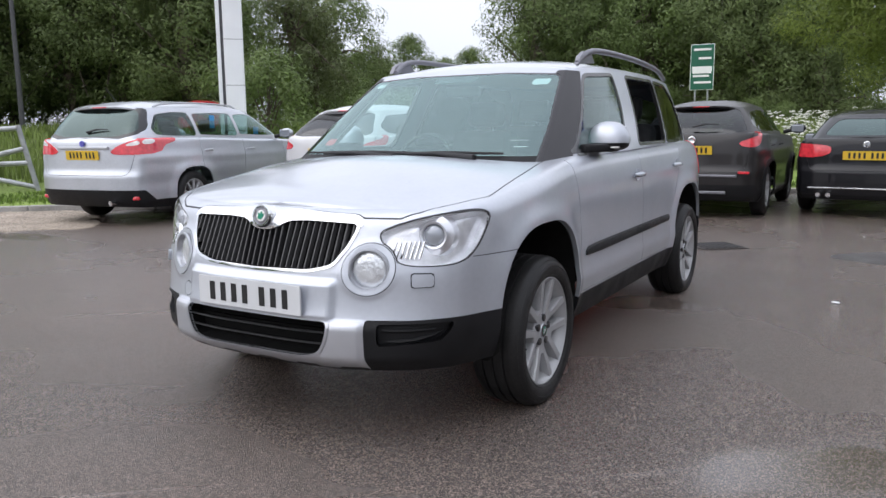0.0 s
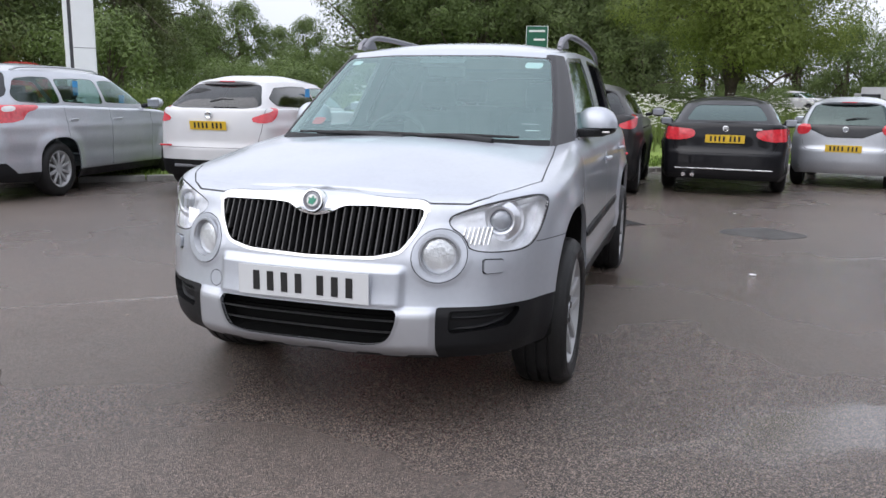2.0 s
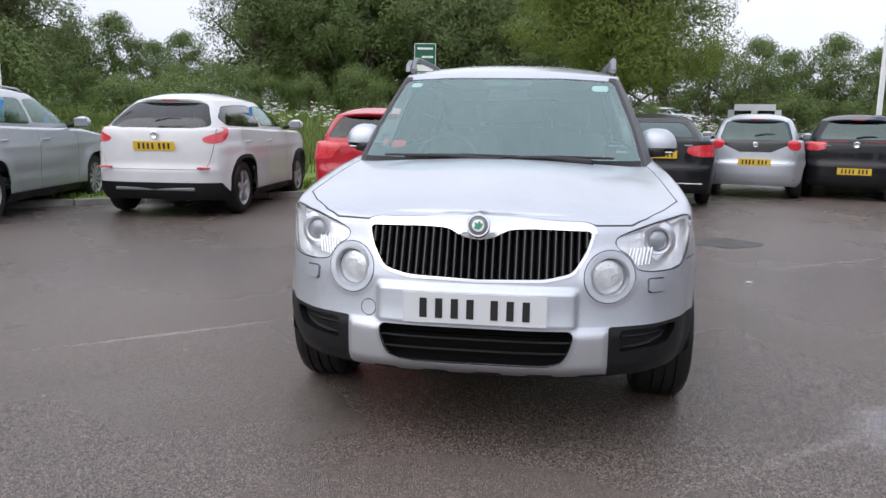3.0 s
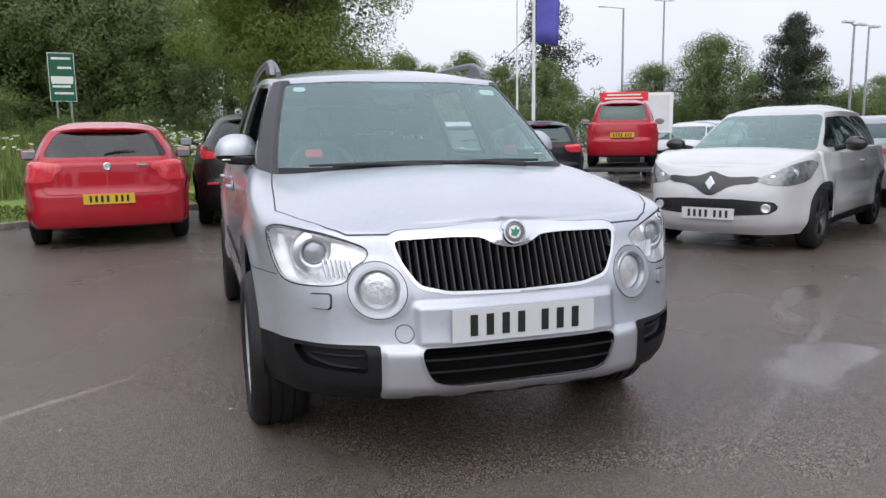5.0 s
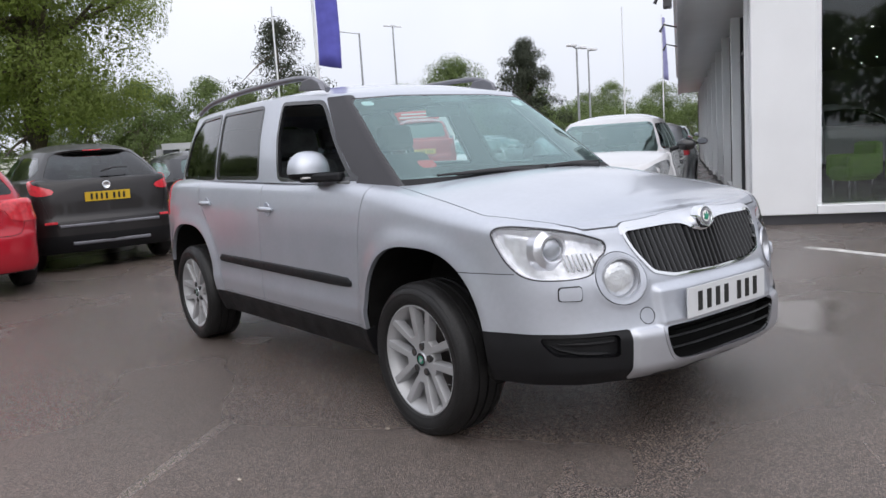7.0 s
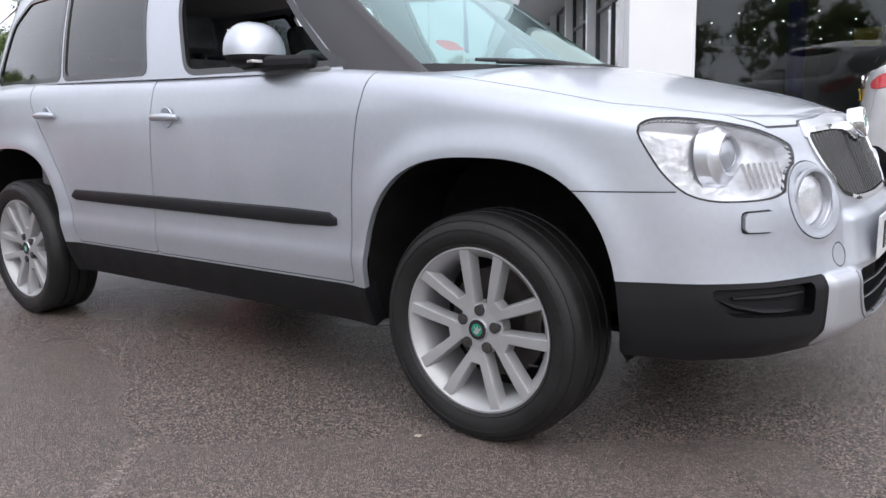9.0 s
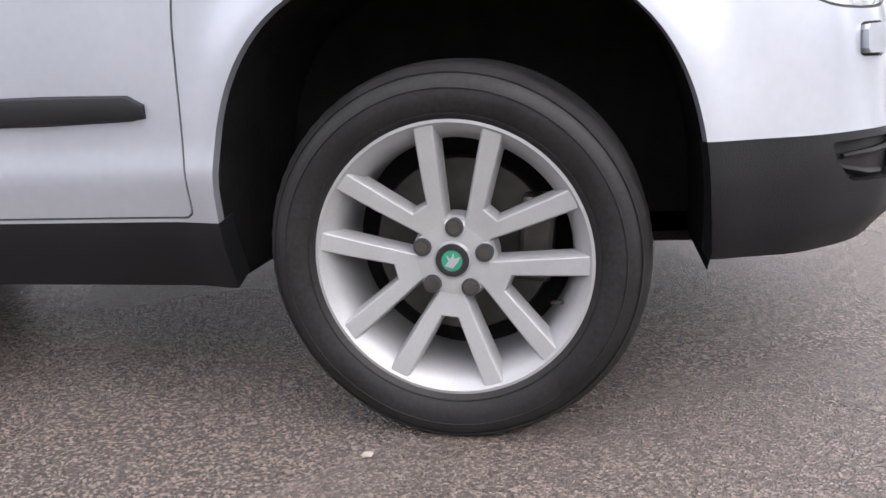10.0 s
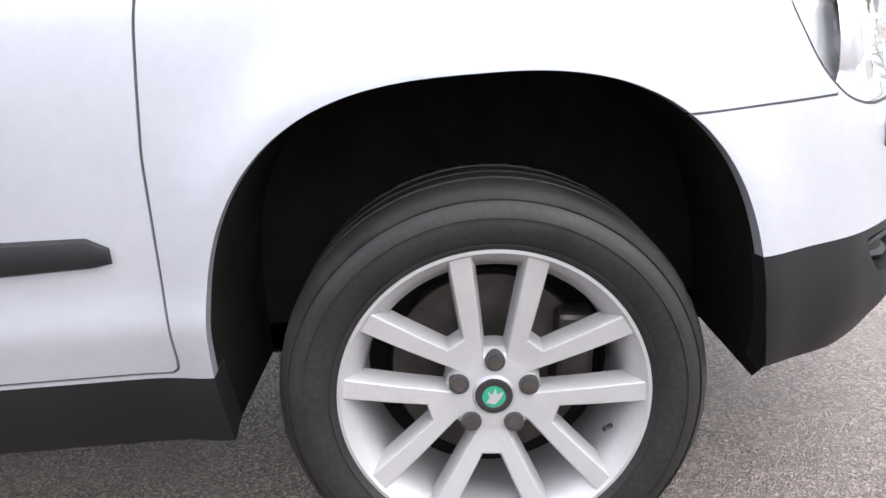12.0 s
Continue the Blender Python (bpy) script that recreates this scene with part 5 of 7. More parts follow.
    for px, py, la, lb, turn in JOINTS:
        mp = nt.nodes.new("ShaderNodeMapping")
        mp.vector_type = "TEXTURE"
        mp.inputs["Location"].default_value = (px + .035, py + .035, 0)
        mp.inputs["Rotation"].default_value = (0, 0, radians(turn))
        mp.inputs["Scale"].default_value = (la, lb, 1)
        nt.links.new(fine_edge.outputs["Vector"], mp.inputs["Vector"])
        ln = nt.nodes.new("ShaderNodeVectorMath")
        ln.operation = "LENGTH"
        nt.links.new(mp.outputs["Vector"], ln.inputs[0])
        soft = nt.nodes.new("ShaderNodeMapRange")
        soft.interpolation_type = "SMOOTHSTEP"
        soft.inputs["From Min"].default_value, soft.inputs["From Max"].default_value = 1.2, 0.2
        soft.inputs["To Max"].default_value = 0.95
        nt.links.new(ln.outputs["Value"], soft.inputs["Value"])
        if slim is None:
            slim = soft.outputs["Result"]
        else:
            mi = nt.nodes.new("ShaderNodeMath")
            mi.operation = "MAXIMUM"
            nt.links.new(slim, mi.inputs[0])
            nt.links.new(soft.outputs["Result"], mi.inputs[1])
            slim = mi.outputs["Value"]
    rag = nt.nodes.new("ShaderNodeMath")
    rag.operation = "MULTIPLY_ADD"
    rag.inputs[1].default_value = 0.8
    nt.links.new(edge.outputs["Fac"], rag.inputs[0])
    nt.links.new(near, rag.inputs[2])
    pool = nt.nodes.new("ShaderNodeMapRange")
    pool.interpolation_type = "SMOOTHSTEP"
    pool.inputs["From Min"].default_value, pool.inputs["From Max"].default_value = 1.75, 0.95
    nt.links.new(rag.outputs["Value"], pool.inputs["Value"])
    film = nt.nodes.new("ShaderNodeMath")
    film.operation = "MAXIMUM"
    nt.links.new(pool.outputs["Result"], film.inputs[0])
    nt.links.new(slim, film.inputs[1])
    dry = nt.nodes.new("ShaderNodeMix")
    dry.data_type = "FLOAT"
    dry.inputs["B"].default_value = 0.15
    nt.links.new(film.outputs["Value"], dry.inputs["Factor"])
    nt.links.new(rr.outputs["Result"], dry.inputs["A"])
    nt.links.new(dry.outputs["Result"], b.inputs["Roughness"])
    soak = nt.nodes.new("ShaderNodeMix")
    soak.data_type, soak.blend_type = "RGBA", "MULTIPLY"
    soak.inputs["B"].default_value = (0.75, 0.74, 0.73, 1)
    nt.links.new(pool.outputs["Result"], soak.inputs["Factor"])
    nt.links.new(tint.outputs["Result"], soak.inputs["A"])
    nt.links.new(soak.outputs["Result"], b.inputs["Base Color"])
    bp = nt.nodes.new("ShaderNodeBump")
    bp.inputs["Distance"].default_value = 0.0050
    ease = nt.nodes.new("ShaderNodeMapRange")
    ease.inputs["To Min"].default_value, ease.inputs["To Max"].default_value = 0.85, 0.05
    nt.links.new(film.outputs["Value"], ease.inputs["Value"])
    nt.links.new(ease.outputs["Result"], bp.inputs["Strength"])
    grit = nt.nodes.new("ShaderNodeTexNoise")
    grit.inputs["Scale"].default_value, grit.inputs["Detail"].default_value = 420, 3
    nt.links.new(co.outputs["Object"], grit.inputs["Vector"])
    high = nt.nodes.new("ShaderNodeMath")
    high.operation = "MULTIPLY_ADD"
    high.inputs[1].default_value = 0.9
    nt.links.new(grit.outputs["Fac"], high.inputs[0])
    nt.links.new(stone.outputs["Distance"], high.inputs[2])
    nt.links.new(high.outputs["Value"], bp.inputs["Height"])
    nt.links.new(bp.outputs["Normal"], b.inputs["Normal"])
    ripple = nt.nodes.new("ShaderNodeBump")
    ripple.inputs["Distance"].default_value, ripple.inputs["Strength"].default_value = 0.0018, 0.6
    nt.links.new(high.outputs["Value"], ripple.inputs["Height"])
    nt.links.new(ripple.outputs["Normal"], b.inputs["Coat Normal"])
    return m


ASPHALT = asphalt()
PATCH = mat("rough_patch_tarmac", (0.05, 0.047, 0.045), rough=0.55, var=0.4, scale=5, fine=0.3, bump=1.0, bscale=45)
LINEPAINT = mat("worn_white_line", (0.48, 0.47, 0.45), rough=0.7, var=0.45, scale=7, fine=0.2)
GRAVEL = mat("gravel_bed", (0.30, 0.25, 0.20), rough=0.9, var=0.3, scale=2, fine=0.4, bump=1.0, bscale=70)
PEBBLE = mat("gravel_stone", (0.36, 0.31, 0.26), rough=0.85, var=0.4, scale=9)
GRASS = mat("mown_grass", (0.14, 0.20, 0.035), rough=0.9, var=0.35, scale=0.9, fine=0.35, bump=0.8, bscale=60)


def leafy(name, rgb, spread=0.45, back=0.35):
    """Leaf colour that varies from leaf to leaf and lets some light through."""
    m = bpy.data.materials.new(name)
    m.use_nodes = True
    nt = m.node_tree
    b = nt.nodes["Principled BSDF"]
    geo = nt.nodes.new("ShaderNodeNewGeometry")
    r = nt.nodes.new("ShaderNodeMapRange")
    r.inputs["To Min"].default_value, r.inputs["To Max"].default_value = 1 - spread, 1 + spread
    nt.links.new(geo.outputs["Random Per Island"], r.inputs["Value"])
    sc = nt.nodes.new("ShaderNodeVectorMath")
    sc.operation = "SCALE"
    sc.inputs[0].default_value = rgb
    nt.links.new(r.outputs["Result"], sc.inputs["Scale"])
    nt.links.new(sc.outputs["Vector"], b.inputs["Base Color"])
    b.inputs["Roughness"].default_value = 0.6
    t = nt.nodes.new("ShaderNodeBsdfTranslucent")
    nt.links.new(sc.outputs["Vector"], t.inputs["Color"])
    mx = nt.nodes.new("ShaderNodeMixShader")
    mx.inputs["Fac"].default_value = back
    nt.links.new(b.outputs["BSDF"], mx.inputs[1])
    nt.links.new(t.outputs["BSDF"], mx.inputs[2])
    nt.links.new(mx.outputs["Shader"], nt.nodes["Material Output"].inputs["Surface"])
    return m


LEAF_DARK = leafy("dark_leaves", (0.135, 0.182, 0.058), 0.3)
LEAF_MID = leafy("green_leaves", (0.115, 0.165, 0.042), 0.3)
LEAF_LIGHT = leafy("light_green_leaves", (0.205, 0.260, 0.055), 0.2, 0.45)
LEAF_OLIVE = leafy("olive_leaves", (0.12, 0.145, 0.055), 0.3)
NEEDLE = leafy("pine_needles", (0.035, 0.045, 0.022))
BLADE = leafy("tall_grass_blades", (0.15, 0.20, 0.05))
FLOWER = leafy("white_umbel_flowers", (0.62, 0.62, 0.55), 0.2)
BARK = mat("bark", (0.10, 0.08, 0.06), rough=0.95, var=0.35, scale=3, fine=0.3, bump=0.8, bscale=25)

bm = bmesh.new()
bmesh.ops.create_grid(bm, x_segments=8, y_segments=8, size=1500)
tagged(part("ground", bm, ASPHALT), "wet dark tarmac of the car park", "ground", kind="structure")


def flat_patch(name, outline, z, material, label, category, kind="structure", n=60, wob=0.05, seed=1):
    """A thin sheet with an uneven outline just above the ground."""
    p = smooth_line(outline, n, closed=True)
    c = p.mean(0)
    rnd = random.Random(seed)
    bm = bmesh.new()
    ring, low = [], []
    for q in p:
        d = q - c
        q = c + d * (1 + wob * (noise.noise(Vector((q[0] * 2.2, q[1] * 2.2, seed))) + 0.5 * noise.noise(Vector((q[0] * 7, q[1] * 7, seed)))))
        ring.append(bm.verts.new((q[0], q[1], z)))
        e = c + (q - c) * 1.01
        low.append(bm.verts.new((e[0], e[1], 0.0005)))
    for i in range(n):
        j = (i + 1) % n
        bm.faces.new((ring[i], low[i], low[j], ring[j]))
    bmesh.ops.triangulate(bm, faces=[bm.faces.new(ring)])
    bmesh.ops.recalc_face_normals(bm, faces=bm.faces)
    return tagged(part(name, bm, material), label, category, kind=kind)


def ribbon(name, pts, width, z, material, label, category, seed=1):
    """A narrow uneven strip along a line on the ground."""
    p = smooth_line(pts, max(12, int(np.linalg.norm(np.array(pts[-1]) - np.array(pts[0])) * 8)))
    t = np.gradient(p, axis=0)
    t /= np.linalg.norm(t, axis=1)[:, None]
    bm = bmesh.new()
    rows = []
    for k, (q, d) in enumerate(zip(p, t)):
        s = np.array([-d[1], d[0]])
        w0 = width * (0.5 + 0.45 * noise.noise(Vector((q[0] * 3, q[1] * 3, seed))))
        w1 = width * (0.5 + 0.45 * noise.noise(Vector((q[0] * 3, q[1] * 3, seed + 5))))
        rows.append([bm.verts.new((*(q + s * w0), 0.0008)), bm.verts.new((*(q + s * w0 * .9), z)), bm.verts.new((*(q - s * w1 * .9), z)), bm.verts.new((*(q - s * w1), 0.0008))])
    for r0, r1 in zip(rows[:-1], rows[1:]):
        for k in range(3):
            bm.faces.new((r0[k], r0[k + 1], r1[k + 1], r1[k]))
    bmesh.ops.recalc_face_normals(bm, faces=bm.faces)
    return tagged(part(name, bm, material), label, category, kind="structure")


flat_patch("tarmac_patch", [(1.68, 5.6), (2.1, 6.0), (2.5, 5.65), (2.1, 5.3)], .005, PATCH, "dark round tarmac patch", "tarmac patch", wob=.15, seed=9)
ribbon("parking_line", [(4.63, 2.03), (4.45, 1.25), (4.2, .2)], .10, .005, LINEPAINT, "worn white parking line", "parking line", 3)
# drain cover
drain = thing("drain_cover", "dark slotted iron drain cover in the tarmac", "drain cover", m=pose(.64, 5.74, 0, 0, 0, 40))
part("drain_frame", box(0, 0, .004, .46, .42, .012), DARKSTEEL, drain)
for k in range(7):
    part("drain_bar", box(-.18 + .06 * k, 0, .013, .025, .36, .010), GAP, drain)
# litter and stones
for k, (x, y) in enumerate(((1.83, 3.52), (1.9, 7.1), (-1.62, 1.0), (-.95, 1.02), (-1.9, .25), (2.9, 6.9))):
    bm = bmesh.new()
    bmesh.ops.create_icosphere(bm, subdivisions=1, radius=.009 if k else .022)
    for v in bm.verts:
        v.co = Vector((v.co.x * 1.4, v.co.y, max(v.co.z, -.004) * (.5 if k else .35)))
    bm.transform(pose(x, y, .005, 0, 0, 40 * k))
    tagged(part("litter" if k < 2 else "pebble", bm, PAPER if k < 2 else PEBBLE), "scrap of white paper on tarmac" if k < 2 else "small pale pebble on the tarmac", "litter" if k < 2 else "pebble")

# ---- verge: kerb, mown strip, rising bank ----
KO, KS, KD = np.array([-8.67, 5.15]), np.array([.765, .644]), np.array([-.644, .765])


def verge_z(d):
    return float(np.interp(d, [0, .12, 1.2, 3, 8, 16, 26, 60], [.02, .09, .12, .28, .62, 1.0, 1.25, 1.4]))


def verge_at(s, d):
    q = KO + KS * s + KD * d
    return Vector((q[0], q[1], verge_z(d)))


bm = bmesh.new()
srow = np.linspace(-45, 31, 77)
drow = [0, .12, .4, .8, 1.2, 2, 3, 4.5, 6, 8, 11, 14, 18, 22, 27, 33, 40, 50, 62]
rows = []
for s in srow:
    rows.append([bm.verts.new(verge_at(s, d) + Vector((0, 0, .06 * noise.noise(Vector((s * .5, d * .5, 2))) * min(1, d)))) for d in drow])
for r0, r1 in zip(rows[:-1], rows[1:]):
    for k in range(len(drow) - 1):
        bm.faces.new((r0[k], r1[k], r1[k + 1], r0[k + 1]))
bmesh.ops.recalc_face_normals(bm, faces=bm.faces)
tagged(part("verge", bm, GRASS, smooth=60), "grass verge rising towards the road", "grass verge", kind="structure")
kerb_me = None
kerb = thing("kerb", "low grey concrete kerb along the grass verge", "kerb")
kerb["kind"] = "structure"
for k in range(44):
    s = -14 + k * .92
    if kerb_me is None:
        bm = box(0, 0, .045, .90, .13, .11)
        bmesh.ops.bevel(bm, geom=bm.edges[:], offset=.012, segments=1, affect="EDGES")
        ob = part("kerb_stone", bm, KERB, kerb)
        kerb_me = ob.data
    else:
        ob = new("kerb_stone", kerb_me)
        ob.parent = kerb
    q = KO + KS * s - KD * .07
    ob.matrix_basis = pose(q[0], q[1], -.012 * random.random(), 0, 0, 40.1)
flat_patch("gravel_strip", [(-6.9, 3.3), (-6.6, 3.9), (-7.6, 4.7), (-8.6, 5.0), (-9.6, 4.3), (-11.5, 2.8), (-10.5, 1.2), (-8.2, 2.0)], .014, GRAVEL, "strip of pale gravel beside the grass", "gravel", wob=.08, seed=6)
rnd = random.Random(5)
verts, faces = [], []
for k in range(2600):
    x, y = rnd.uniform(-11, -6.6), rnd.uniform(1.4, 5.0)
    q = np.array([x, y])
    if (q - KO) @ KD > .05 or x > -6.7 - (y - 3.6) * .9 * (1 if y > 3.6 else 0):
        continue
    r = rnd.uniform(.008, .02)
    b = len(verts)
    for dx, dy, dz in ((1, 0, 0), (0, 1, 0), (-1, .2, 0), (0, -1, 0), (.1, 0, 1.1)):
        verts.append((x + dx * r * rnd.uniform(.7, 1.2), y + dy * r * rnd.uniform(.7, 1.2), .013 + dz * r * .8))
    faces += [[b, b + 1, b + 4], [b + 1, b + 2, b + 4], [b + 2, b + 3, b + 4], [b + 3, b, b + 4]]
tagged(mesh_object("gravel_stones", verts, faces, PEBBLE, smooth=False), "loose pale gravel stones beside the verge", "gravel", kind="stuff")


def tufts(name, count, srange, drange, height, material, label, category, seed, blades=6, lean=.35, width=.012):
    rnd = random.Random(seed)
    verts, faces = [], []
    for _ in range(count):
        s, d = rnd.uniform(*srange), rnd.uniform(*drange)
        o = verge_at(s, d)
        for _ in range(blades):
            a, hgt = rnd.uniform(0, 6.28), height * rnd.uniform(.45, 1.1)
            l = hgt * lean * rnd.uniform(.2, 1.4)
            bx, by = o.x + rnd.uniform(-.10, .10), o.y + rnd.uniform(-.10, .10)
            w = width * rnd.uniform(.7, 1.5)
            wx, wy = -math.sin(a) * w, math.cos(a) * w
            b = len(verts)
            verts += [(bx - wx, by - wy, o.z - .02), (bx + wx, by + wy, o.z - .02), (bx + wx * .8 + math.cos(a) * l * .4, by + wy * .8 + math.sin(a) * l * .4, o.z + hgt * .6), (bx - wx * .8 + math.cos(a) * l * .4, by - wy * .8 + math.sin(a) * l * .4, o.z + hgt * .6), (bx + math.cos(a) * l, by + math.sin(a) * l, o.z + hgt)]
            faces += [[b, b + 1, b + 2, b + 3], [b + 3, b + 2, b + 4]]
    return tagged(mesh_object(name, verts, faces, material, smooth=False), label, category, kind="stuff")


tufts("tall_grass", 5200, (-14, 27), (2.3, 8), .55, BLADE, "uncut tall grass on the bank", "grass", 11)
tufts("bank_grass", 3600, (-22, 30), (8, 26), .55, BLADE, "uncut tall grass far up the bank", "grass", 12, width=.03)
tufts("mown_strip", 4200, (-13, 24), (.15, 1.6), .06, leafy("short_grass", (0.13, 0.20, 0.035)), "short mown grass beside the kerb", "grass", 13, blades=5)
# white umbel flowers on the bank
rnd = random.Random(21)
verts, faces = [], []
for _ in range(420):
    s, d = rnd.uniform(8.5, 26), rnd.choice((rnd.uniform(2.2, 5.0), rnd.uniform(3, 9)))
    if noise.noise(Vector((s * .35, d * .5, 7))) < -.05:
        continue
    o = verge_at(s, d)
    hgt = rnd.uniform(.6, 1.15)
    for _ in range(5):
        ox, oy, oz = rnd.gauss(0, .13), rnd.gauss(0, .13), hgt + rnd.uniform(-.25, .08)
        for _ in range(5):
            r = rnd.uniform(.012, .03)
            cx, cy, cz = o.x + ox + rnd.gauss(0, .035), o.y + oy + rnd.gauss(0, .035), o.z + oz + rnd.uniform(-.015, .015)
            b = len(verts)
            verts += [(cx - r, cy - r, cz), (cx + r, cy - r, cz - .01), (cx + r, cy + r, cz + .012), (cx - r, cy + r, cz)]
            faces.append([b, b + 1, b + 2, b + 3])
tagged(mesh_object("cow_parsley", verts, faces, FLOWER, smooth=False), "white flowering cow parsley on the bank", "wild flowers", kind="stuff")

# ---- parked cars ----
def parked(name, label, paint_mat, m, L, W, H, yf, yr, ys, yt, yre, yrt, belt, hood, deck=None, rear_lamps=(), rear_glass=None, plate=None, low=0.42, splits=(), lamp_mat=None,
           wheel="ten", front=(), plate_mat=None, tail_low=PLASTIC, rails=False, rear_bits=(), dark=PRIVACY, privacy_from=9, wheel_r=1.0, mirror_mat=None, trim=None, group="cars parked in rows", nose=0.16, arch_trim=None, window_cuts=None, roof_k=.70, frit=0.0):
    """A parked car. ys, yt: foot and head of the windscreen; yre, yrt: foot and head of the rear screen."""
    car = thing(name, label, "car", group, m)
    h = W / 2
    plan = [(0, 0.0), (h * .45, .03), (h * .75, nose * .75), (h * .92, nose * 2.1), (h * .975, nose * 3.4), (h * .99, yf + .05), (h * .985, (yf + yr) / 2), (h, yr - .1), (h * .975, yr + .24), (h * .90, L - .22), (h * .76, L - .085), (h * .46, L - .02), (0, L)]
    fr = curve([(.15, .15), (.28, .03), (.4, 0), (.55, .01), (.7, .05), (.85, .14), (1.0, .2)])
    sd = curve([(.15, .10), (.3, .025), (.45, 0), (.65, -.004), (.8, .006), (.95, .022), (1.1, .045)])
    rd = curve([(.15, .14), (.3, .03), (.45, 0), (.58, .0), (.66, .035), (.85, .05), (1.0, .07), (1.15, .12)])
    dk = deck if deck else belt + 0.02
    zt = curve([(0, hood - .10), (.25, hood - .04), (ys * .75, hood + .05), (ys + .1, belt - .02), ((yf + yr) / 2, belt), (yr, belt + .03), (L, dk)])
    zb = curve([(0, .18), (yf, .19), (yr, .19), (L, .23)])
    cr = curve([(.1, 0), (.4, .03), (ys, .04), (L - .15, .02), (L, .0)])
    def swell(ring, nx, ny):
        """Arch lips, a shoulder line and a hollow lower door."""
        y, z, side = ring[..., 1], ring[..., 2], nx[:, None] ** 2
        out = .014 * np.exp(-((z - .80 * belt) / .055) ** 2) - .012 * np.exp(-((z - .50) / .10) ** 2) + .010 * np.exp(-((z - .30) / .05) ** 2)
        for yc in (yf, yr):
            f = arch_field(y, z, yc, .355 * wheel_r, .37 * wheel_r, .31 * wheel_r)
            out = out + .026 * np.exp(-(np.maximum(f, 0) / .07) ** 2)
        ring[..., 0] += side * out * np.sign(np.maximum(ring[..., 0], 0))
        ring[0, :, 0] = ring[-1, :, 0] = 0
        return ring
    skin, pp, pu = lower_skin(plan, fr, sd, rd, zt, zb, cr, n=190, levels=34, across=20, fillet=0.04, shape=swell)
    X, Y, Z, U = (lambda s: s.v[:, 0]), (lambda s: s.v[:, 1]), (lambda s: s.v[:, 2]), (lambda s: s.v[:, 3])
    hb, hr = h * .905, h * roof_k
    rl = H - 0.055
    base = [[(0, ys - .14), (hb * .5, ys - .10), (hb * .86, ys)], [(hb * .86, ys), (hb * .96, ys + .3), (hb, (ys + yre) / 2), (hb * .97, yre - .4), (hb * .88, yre - .1)], [(hb * .88, yre - .1), (hb * .72, yre), (0, yre + .03)]]
    roof = [[(0, yt - .07), (hr * .5, yt - .05), (hr * .88, yt)], [(hr * .88, yt), (hr * .97, yt + .25), (hr, (yt + yrt) / 2), (hr * .97, yrt - .3), (hr * .9, yrt - .06)], [(hr * .9, yrt - .06), (hr * .74, yrt), (0, yrt + .02)]]
    zbase = lambda y: zt(y) - .03
    zroof = curve([(yt - .1, rl - .065), (yt + .4, rl - .045), (yrt - .5, rl - .050), (yrt + .1, rl - .075)])
    rc = curve([(yt - .07, 0), (yt + .18, .055), ((yt + yrt) / 2, .100), (yrt - .4, .085), (yrt - .12, .045), (yrt, .0)])
    top, gb = upper_skin(base, roof, zbase, zroof, rc, counts=(24, 60, 28), levels=22, across=26, bulge=.028, edge=3.4)
    deckpoly = np.vstack([gb, (gb * [-1, 1])[::-1]])
    skin.cut(sd_poly(X(skin), Y(skin), deckpoly) + 0.02)
    ra = 0.355 * wheel_r
    for yc in (yf, yr):
        arch = lambda s: np.maximum(arch_field(Y(s), Z(s), yc, ra, ra + .015, 0.31 * wheel_r), h * .62 - np.abs(X(s)))
        skin.cut(arch(skin))
        if arch_trim:
            t = skin.cut(arch(skin) - 0.045)
            skin_part("arch_trim", t, arch_trim, car, "black plastic arch trim", proud=.006)
    if low > 0:
        b = skin.cut(np.maximum(Z(skin) - np.maximum(low - .8 * np.maximum(0, L - .20 - Y(skin)), min(low, .31)), L - .70 - Y(skin)))
        skin_part("rear_bumper", b, tail_low, car, "dark lower rear bumper", rim=.02)
    Lu = pu[-1]
    for poly, mt in rear_lamps:
        for sg in (1, -1):
            f = np.maximum(np.maximum(sd_poly(Lu - U(skin), Z(skin), chaikin(poly, 1)), 0.02 - sg * X(skin)), L * .6 - Y(skin))
            lp = skin.cut(f)
            skin_part("tail_lamp", lp, mt, car, "red tail lamp" if mt is REDLAMP else "", rim=.02, proud=.008)
    for nm, mt, poly, pair, lab in front:
        for sg in ((1, -1) if pair else (1,)):
            f = np.maximum(sd_poly(sg * X(skin), Z(skin), chaikin(poly, 1)), Y(skin) - 1.0)
            lp = skin.cut(f)
            skin_part(nm, lp, mt, car, lab, rim=.02, proud=.004)
    for nm, mt, poly, lab in rear_bits:
        lp = skin.cut(np.maximum(sd_poly(X(skin), Z(skin), chaikin(poly, 1)), L * .6 - Y(skin)))
        skin_part(nm, lp, mt, car, lab, rim=.02, proud=.004)
    # shut lines
    gpoly = rounded([(-h * .72, .60), (h * .72, .60), (h * .80, .85), (h * .84, 1.3), (-h * .84, 1.3), (-h * .80, .85)], .08)
    g, gate = skin.seam(lambda s: np.maximum(sd_poly(X(s), Z(s), gpoly), L - .75 - Y(s)), .003)
    skin_part("panel_gap", g, GAP, car, rim=0, proud=-.006)
    skin_part("boot_lid" if deck else "tailgate", gate, paint_mat, car, "painted tailgate", rim=.015)
